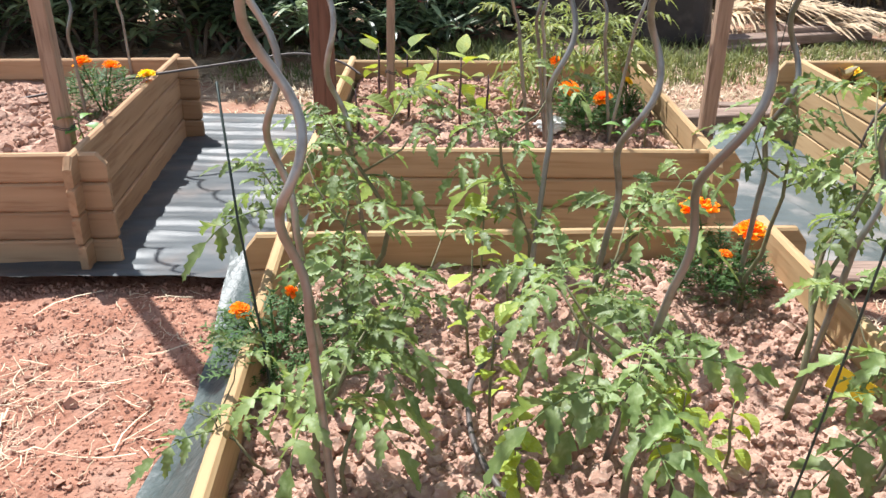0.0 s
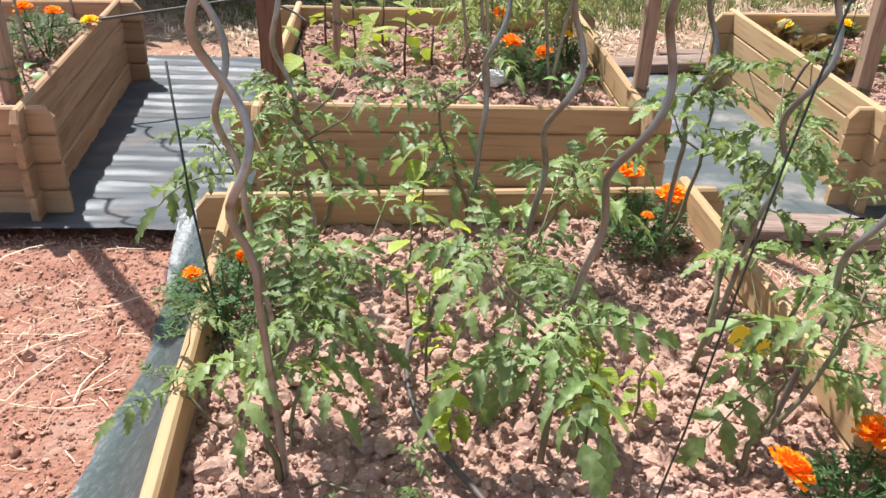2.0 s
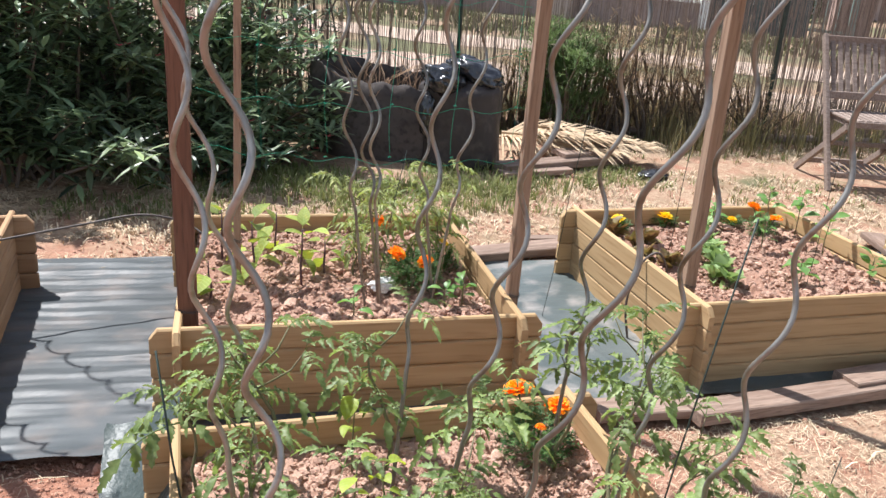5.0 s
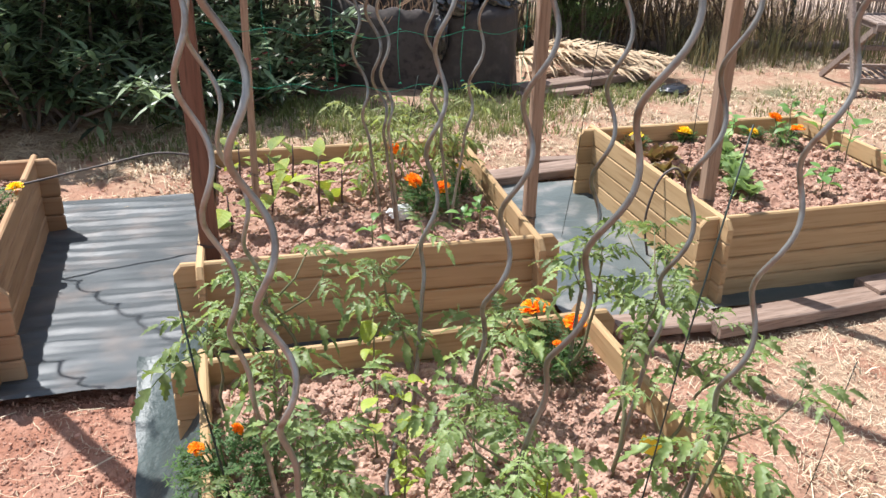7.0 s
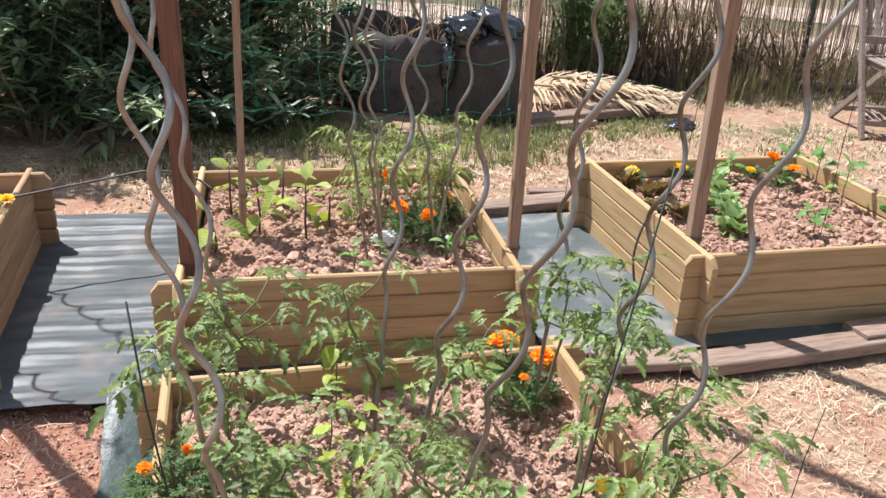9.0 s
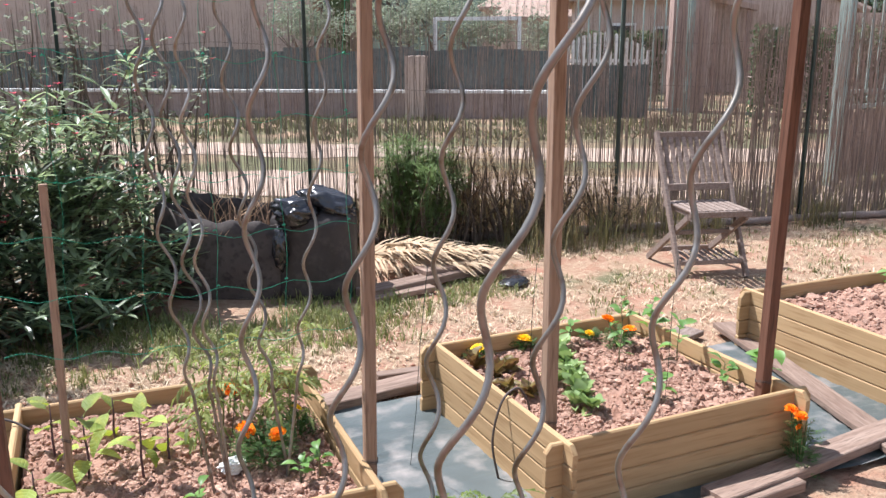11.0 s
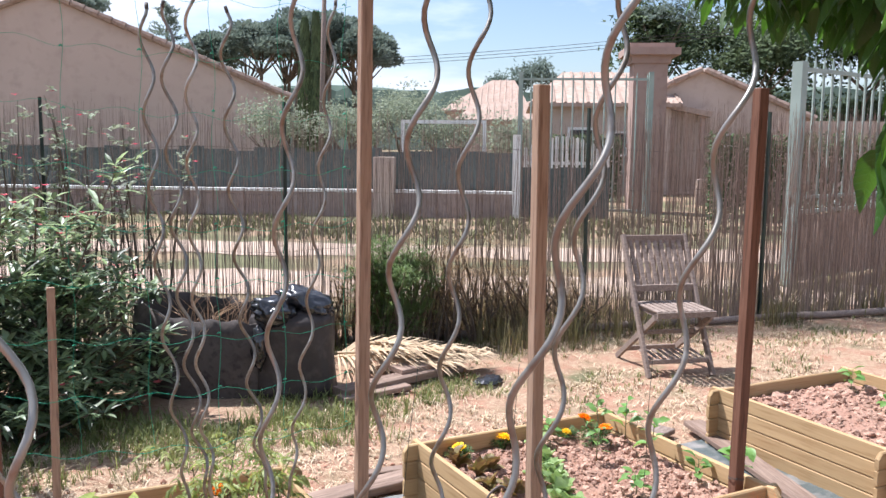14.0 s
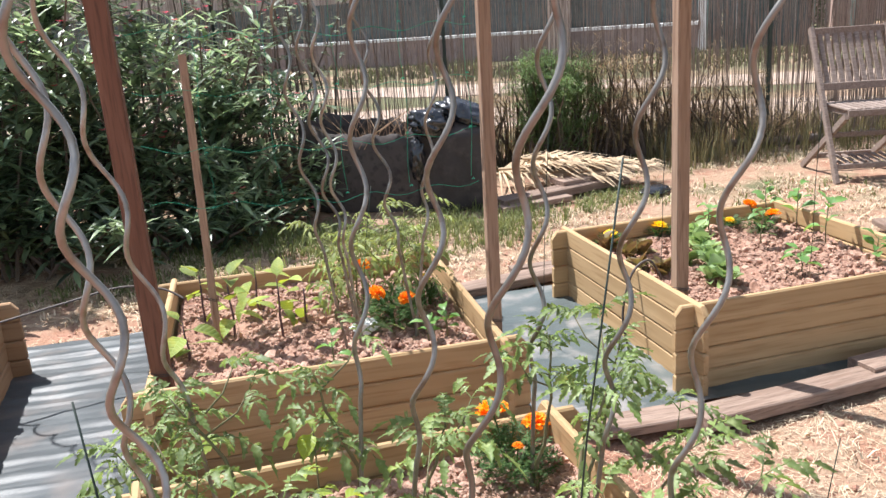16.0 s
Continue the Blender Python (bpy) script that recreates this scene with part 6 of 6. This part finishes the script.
marigold((-0.960, 2.370, 0.235), 0.105, 0.135, [((-1.010, 2.375, 0.398), "o", 1.1), ((-0.920, 2.372, 0.388), "o", 1.0), ((-0.847, 2.460, 0.338), "y", 1.1)], ML, 5, 480)
marigold((2.185, 2.670, 0.235), 0.06, 0.085, [((2.164, 2.728, 0.355), "o", 1.15), ((2.213, 2.630, 0.330), "o", 1.15)], ML, 6, 160)
marigold((2.375, 1.775, 0.0), 0.05, 0.24, [((2.335, 1.800, 0.275), "o", 0.95), ((2.385, 1.800, 0.240), "o", 0.9), ((2.372, 1.79, 0.205), "o", 0.5)], "leggy marigold growing outside the bed corner", 7, 170)
marigold((1.545, 2.780, 0.235), 0.045, 0.035, [((1.545, 2.780, 0.285), "y", 1.25)], "low marigold with a yellow flower", 8, 90)
marigold((1.790, 2.820, 0.235), 0.045, 0.035, [((1.790, 2.815, 0.285), "y", 1.25)], "low marigold with a yellow flower", 9, 90)
marigold((2.12, 2.80, 0.235), 0.04, 0.035, [((2.11, 2.79, 0.275), "y", 0.9)], "low marigold with a yellow flower", 10, 90)
marigold((0.66, 2.34, 0.235), 0.05, 0.10, [((0.655, 2.33, 0.36), "y", 0.7)], "marigold with a small yellow flower", 12, 150)


def leafy_plant(name, base, height, leaves, mesh_list, stem_material, label, category, group, seed, scale=1.0, low=0.3, thick=0.0035, pitch=(0, 30), lean=(0, 0)):
    rng = random.Random(seed)
    plant = thing(name, label, category, group, at=Matrix.Translation(base))
    g = Geo()
    top = Vector((lean[0], lean[1], height))
    pts = [Vector((0, 0, -0.03)), top * 0.33 + Vector((rng.gauss(0, 0.006), rng.gauss(0, 0.006), 0)), top * 0.66, top]
    g.tube(pts, [thick, thick * 0.9, thick * 0.7, thick * 0.4], 6)
    part("stem", g, stem_material, plant, smooth=True)
    az = rng.uniform(0, 6.28)
    for k in range(leaves):
        q = low + (1 - low) * (k + 0.5) / leaves
        f = 3 * q
        i = min(int(f), 2)
        p = pts[i].lerp(pts[i + 1], f - i)
        az += 2.2 + rng.gauss(0, 0.4)
        place_leaf(plant, rng.choice(mesh_list), p, az, rng.uniform(*pitch), scale * rng.uniform(0.7, 1.2), rng)
    return plant


BASIL_L = [simple_leaf_mesh(s, 0.055, 0.020, ovate, BASIL, 0.15 + 0.2 * s, 0.5 + 0.5 * s, 0.014) for s in range(3)]
AUB_L = [simple_leaf_mesh(s, 0.130, 0.034, ovate, AUBERGINE, 0.1 + 0.15 * s, 0.5 + 0.4 * s, 0.035) for s in range(3)]
PEP_L = [simple_leaf_mesh(s, 0.060, 0.017, lance, PEPPER, 0.2 + 0.15 * s, 0.5 + 0.4 * s, 0.016) for s in range(3)]
LET_L = [simple_leaf_mesh(s, 0.055, 0.022, ovate, LETTUCE, 0.3 + 0.2 * s, -0.2 + 0.4 * s, 0.006) for s in range(3)]
RED_L = [simple_leaf_mesh(s, 0.075, 0.028, ovate, REDLETTUCE, 0.3 + 0.2 * s, -0.2 + 0.4 * s, 0.006) for s in range(3)]
for x, y, h, n, sc, lab in ((0.148, 0.935, 0.19, 6, 0.75, "spindly yellow-green basil plant"), (0.203, 0.945, 0.17, 7, 0.7, "spindly yellow-green basil plant"), (0.190, 0.580, 0.14, 20, 0.50, "bushy yellowing basil plant"), (0.172, 0.750, 0.18, 12, 0.58, "bushy yellowing basil plant"), (0.395, 0.622, 0.15, 18, 0.58, "bushy yellowing basil plant"), (0.175, 1.165, 0.21, 6, 0.9, "wilting pepper-like basil by the bed's back wall"), (0.47, 0.66, 0.11, 8, 0.65, "bushy yellowing basil plant")):
    leafy_plant("basil_plant", (x, y, 0.24), h, n, BASIL_L, STEM, lab, "plant", "basil plants", int(x * 1000), sc, 0.25, 0.0025, (-25, 25))
for x, y, h, n, sc in ((-0.150, 2.150, 0.13, 6, 0.85), (-0.010, 2.330, 0.20, 8, 0.78), (0.150, 2.250, 0.20, 7, 0.78), (0.080, 2.520, 0.17, 6, 0.75), (-0.110, 2.520, 0.18, 6, 0.75), (0.235, 2.330, 0.13, 5, 0.7)):
    leafy_plant("aubergine_plant", (x, y, 0.24), h, n, AUB_L, PURPLE, "young aubergine plant with yellowing broad leaves", "plant", "aubergine plants", int(x * 1000 + 500), sc * 0.94, 0.25, 0.0045, (-35, 40))
for x, y, h, n, sc in ((0.662, 2.060, 0.07, 8, 0.9), (0.600, 2.040, 0.06, 6, 0.8), (0.285, 1.960, 0.08, 5, 0.9), (-0.880, 1.985, 0.09, 7, 1.0), (1.985, 2.120, 0.10, 9, 1.0), (2.330, 2.150, 0.09, 10, 1.0), (2.300, 2.400, 0.20, 8, 1.1), (2.335, 2.640, 0.19, 8, 1.1), (2.280, 2.790, 0.17, 8, 1.0), (2.06, 2.47, 0.16, 7, 0.9), (1.99, 2.76, 0.13, 8, 0.9), (4.02, 2.80, 0.12, 9, 1.1), (3.86, 2.45, 0.09, 8, 1.0), (2.47, 2.05, 0.16, 8, 1.2)):
    leafy_plant("pepper_plant", (x, y, 0.24), h, n, PEP_L, STEM, "young pepper plant in lumpy clay soil", "plant", "young pepper plants", int(x * 1000 + 77), sc, 0.3, 0.003, (-5, 45))
rl = random.Random(9)
for k in range(16):
    x, y = 1.70 + 0.012 * k + rl.gauss(0, 0.035), 2.18 + 0.034 * k + rl.gauss(0, 0.02)
    leafy_plant("lettuce", (x, y, 0.235), 0.02, 10, LET_L, STEM, "small green leaf lettuce in a row", "plant", "lettuces", 300 + k, rl.uniform(0.95, 1.35), 0.1, 0.004, (15, 60))
leafy_plant("lettuce", (1.70, 2.13, 0.235), 0.04, 9, LET_L, STEM, "broad-leaved green lettuce beside the post", "plant", "lettuces", 331, 1.1, 0.1, 0.004, (0, 40))
for k, (x, y) in enumerate(((1.50, 2.42), (1.52, 2.56), (1.60, 2.60), (1.49, 2.70), (1.56, 2.33))):
    leafy_plant("lettuce", (x, y, 0.235), 0.02, 12, RED_L, STEM, "bronze-tinged leaf lettuce by the bed wall", "plant", "lettuces", 360 + k, rl.uniform(0.85, 1.15), 0.1, 0.004, (10, 60))

tag_g = Geo()
tag_g.prism([(0, 0), (0.062, -0.012), (0.066, 0.022), (0.004, 0.040)], 0, 0.001)
tag = thing("sticky_trap", "yellow plastic sticky trap card on the rod", "plant tag", at=pose(0.652, 0.80, 0.282, 0, 8, -18))
part("card", tag_g, surface("yellow_card", (0.80, 0.56, 0.02), (0.86, 0.62, 0.03), 8, 0.5), tag)
crumpled_bag(pose(0.415, 2.19, 0.255, 0, 0, 30), (0.045, 0.03, 0.02), "crumpled white plastic scrap on the soil", 3.0, WHITE).name = "plastic_scrap"


# ---- shrubs ----
def shrub(name, label, stems, material, seed, leaf_len, leaf_w, leaves_each, category="shrub", flowers=0, whorl=5, bare=0.12):
    rng = random.Random(seed)
    s = thing(name, label, category)
    w, c, fl = Geo(), Geo(), Geo()
    for (x, y), (tx, ty, h) in stems:
        pts = [Vector((x, y, -0.05))]
        for q in (0.3, 0.6, 0.85, 1.0):
            pts.append(Vector((x + tx * q + rng.gauss(0, 0.02), y + ty * q + rng.gauss(0, 0.02), h * q)))
        w.tube(pts, [0.012, 0.010, 0.007, 0.005, 0.002], 5)
        for k in range(leaves_each):
            q = bare + (1 - bare) * rng.random() ** 0.7
            f = q * 4
            i = min(int(f), 3)
            p = pts[i].lerp(pts[i + 1], f - i) + Vector((rng.gauss(0, 0.05), rng.gauss(0, 0.05), rng.gauss(0, 0.03)))
            a0 = rng.uniform(0, 6.28)
            for j in range(whorl):
                a = a0 + 6.28 * j / whorl + rng.gauss(0, 0.3)
                d = Vector((math.cos(a), math.sin(a), rng.uniform(-0.3, 1.1)))
                ln = leaf_len * rng.uniform(0.6, 1.2)
                leaf_blade(c, p, d, Vector((0, 0, 1)), ln, leaf_w * rng.uniform(0.8, 1.2), lance, 0.3, 0.5, 4)
        for k in range(flowers):
            p = pts[-1] + Vector((rng.gauss(0, 0.04), rng.gauss(0, 0.04), rng.gauss(0, 0.03)))
            for j in range(5):
                a = 6.28 * j / 5
                d = Vector((math.cos(a), math.sin(a), 0.4))
                leaf_blade(fl, p, d, (0, 0, 1), 0.030, 0.009, ovate, 0.1, 0.2, 3)
    tagged(part("branch", w, BARK, s), kind="stuff")
    tagged(part("leaf", c, material, s), kind="stuff")
    if flowers:
        tagged(part("flower", fl, PINKFLOWER, s, "faded pink flower clusters"), kind="stuff")
    return s


ro = random.Random(17)
for k, (cx, cy, n, hh) in enumerate(((-2.6, 4.80, 24, 1.95), (-1.9, 4.72, 24, 2.0), (-1.2, 4.72, 24, 1.90), (-0.62, 4.95, 20, 1.70), (-0.12, 5.1, 14, 1.50), (-3.3, 4.8, 22, 1.9), (-2.9, 5.5, 24, 2.1), (-2.2, 5.5, 24, 2.1), (-1.5, 5.5, 22, 2.05), (-0.95, 5.6, 9, 1.75), (-0.15, 5.15, 22, 0.85), (-0.70, 5.1, 20, 0.95), (-1.15, 4.45, 20, 0.75), (-1.75, 4.40, 22, 0.80), (-2.4, 4.40, 22, 0.85), (-3.0, 4.5, 20, 0.9), (-3.9, 5.0, 24, 1.9), (-3.5, 5.5, 24, 2.0))):
    stems = [((cx + ro.gauss(0, 0.10), cy + ro.gauss(0, 0.10)), (ro.gauss(0, 0.33), ro.gauss(-0.10, 0.30), hh * ro.uniform(0.35, 1.05))) for _ in range(n)]
    shrub("oleander_bush", "dense dark oleander bush with narrow leaves", stems, OLEANDER, 50 + k, 0.150, 0.0165, 19 if k < 6 or k > 9 else 16, flowers=2 if k in (2, 3, 4) else 0, bare=0.22 if k < 10 else 0.1)
for k, (cx, cy, n, hh) in enumerate(((0.02, 4.66, 8, 0.34), (-0.45, 4.65, 7, 0.38), (-1.0, 4.70, 6, 0.40), (0.28, 4.64, 3, 0.22), (-2.1, 4.6, 8, 0.5), (-0.20, 4.45, 7, 0.28))):
    stems = [((cx + ro.gauss(0, 0.12), cy + ro.gauss(0, 0.10)), (ro.gauss(0, 0.16), ro.gauss(-0.08, 0.14), hh * ro.uniform(0.4, 1.05))) for _ in range(n)]
    shrub("oleander_shoots", "low oleander suckers with long narrow leaves", stems, OLEANDER, 80 + k, 0.13, 0.0150, 10, flowers=2 if k in (0,) else 0)
for cx, cy, seed in ((0.15, 6.05, 95), (0.55, 5.95, 96), (-0.35, 6.15, 97)):
    stems = [((cx + ro.gauss(0, 0.14), cy + ro.gauss(0, 0.08)), (ro.gauss(0, 0.26), ro.gauss(0, 0.10), 1.92 * ro.uniform(0.55, 1.03))) for _ in range(11)]
    shrub("climbing_shrub", "thin flowering shrub leaning on the reed fence", stems, OLIVE, seed, 0.048, 0.014, 15, flowers=1)
for k, (cx, cy, n, hh, spread, mat_, nm, lab) in enumerate((
        (2.34, 5.62, 46, 0.86, 0.16, FENNEL, "fennel_bush", "feathery bright green fennel bush by the fence"),
        (2.78, 5.75, 26, 0.88, 0.20, BROWNBUSH, "dry_bush", "brownish dry bush against the reed fence"),
        (3.20, 5.68, 24, 0.86, 0.20, BROWNBUSH, "dry_bush", "brownish dry bush against the reed fence"),
        (3.62, 5.62, 20, 0.70, 0.20, BROWNBUSH, "dry_bush", "brownish dry bush against the reed fence"),
        (4.10, 5.55, 16, 0.55, 0.20, BROWNBUSH, "dry_bush", "brownish dry bush against the reed fence"),
        (2.05, 5.85, 16, 0.62, 0.16, BROWNBUSH, "dry_bush", "brownish dry bush against the reed fence"))):
    stems = [((cx + ro.gauss(0, 0.09), cy + ro.gauss(0, 0.06)), (ro.gauss(0, spread), ro.gauss(0, 0.10), hh * ro.uniform(0.45, 1.05))) for _ in range(n)]
    shrub(nm, lab, stems, mat_, 110 + k, 0.055 if k == 0 else 0.070, 0.0030 if k == 0 else 0.0032, 70 if k == 0 else 26, whorl=6 if k == 0 else 4)


# ---- cherry tree whose low boughs hang beside the path ----
def cherry_tree():
    rng = random.Random(33)
    a = radians(YAW)

    def at(u, d, z):
        return Vector((ORIGIN.x + u * math.cos(a) + d * math.sin(a), ORIGIN.y - u * math.sin(a) + d * math.cos(a), z))
    t = thing("cherry_tree", "cherry tree with long drooping green leaves", "tree")
    g = Geo()
    foot = at(1.95, 2.60, -0.05)
    fork = at(1.85, 2.50, 1.85)
    g.tube([foot, at(1.93, 2.57, 0.8), fork, at(1.80, 2.45, 2.5)], [0.10, 0.085, 0.075, 0.05], 10)
    part("trunk", g, BARK, t, smooth=True)
    boughs = []
    for (u1, d1, z1), (u2, d2, z2) in (((1.1, 2.0, 2.55), (0.30, 1.35, 2.22)), ((1.2, 2.3, 2.5), (0.55, 1.85, 2.15)), ((1.0, 1.7, 2.5), (0.28, 0.95, 2.18)), ((1.4, 2.4, 2.3), (0.9, 2.0, 1.98)), ((1.2, 1.8, 2.2), (0.52, 1.15, 1.70))):
        p = [fork, at(u1, d1, z1), at((u1 + u2) / 2, (d1 + d2) / 2, (z1 + z2) / 2 + 0.06), at(u2, d2, z2)]
        b = Geo()
        b.tube(p, [0.035, 0.016, 0.009, 0.003], 6)
        boughs.append(part("bough", b, BARK, t, smooth=True))
    meshes = []
    for s in range(4):
        m = Geo()
        m.tube([(0, 0, 0), (0.012, 0, 0.002), (0.025, 0, 0)], 0.0011, 4, False)
        leaf_blade(m, (0.025, 0, 0), (1, 0, 0.1), (0, 0, 1), 0.112, 0.0205, cherryshape, 0.25 + 0.12 * s, 0.35 + 0.25 * s, 14)
        meshes.append(m.mesh("leaf", CHERRY, True))
    lows = ((0.10, 0.215), (0.16, 0.16), (0.21, 0.075), (0.28, 0.045), (0.37, 0.035), (0.45, -0.05), (0.52, -0.12), (0.60, -0.17), (0.9, -0.15))

    def floor_at(k):
        for (k0, w0), (k1, w1) in zip(lows, lows[1:]):
            if k <= k1:
                return w0 + (w1 - w0) * max(0, k - k0) / (k1 - k0)
        return -0.1
    for n in range(1050):
        k = rng.uniform(0.115, 0.80)
        d = rng.uniform(0.9, 1.15) if rng.random() < 0.14 and k > 0.2 else rng.uniform(1.15, 2.3)
        tip = floor_at(k) + 0.40 * rng.random() ** 1.35
        s = rng.uniform(0.75, 1.1)
        z = 1.767 + tip * d + 0.145 * s
        az = rng.uniform(0, 6.28)
        m = Matrix.Translation(at(k * d, d, z)) @ Euler((rng.gauss(0, 0.9), radians(rng.uniform(58, 88)), az), "XYZ").to_matrix().to_4x4() @ Matrix.Scale(s, 4)
        part("leaf", meshes[n % 4], None, boughs[n % 4], at=m)
    inner = Geo()
    for n in range(6500):
        d = rng.uniform(1.5, 3.0)
        k = rng.uniform(0.14, 0.95)
        p = at(k * d, d, 1.80 + (floor_at(k) + 0.03 + 0.5 * rng.random()) * d)
        w = rng.uniform(0, 6.28)
        leaf_blade(inner, p, (math.cos(w) * 0.5, math.sin(w) * 0.5, -0.7), (math.cos(w), math.sin(w), 0.6), 0.115, 0.021, cherryshape, 0.3, 0.3, 5)
    tagged(part("inner_foliage", inner, CHERRY, t, "dense shaded leaves deeper in the crown"), kind="stuff")
    for n in range(22):
        k = rng.uniform(0.43, 0.58)
        d = rng.uniform(1.0, 1.25)
        z = 1.767 - rng.uniform(0.085, 0.15) * d
        m = Matrix.Translation(at(k * d, d, z)) @ Euler((rng.gauss(0, 0.4), radians(rng.uniform(45, 80)), rng.uniform(0, 6.28)), "XYZ").to_matrix().to_4x4() @ Matrix.Scale(rng.uniform(0.6, 0.9), 4)
        part("leaf", meshes[n % 4], None, boughs[4], at=m)


cherry_tree()
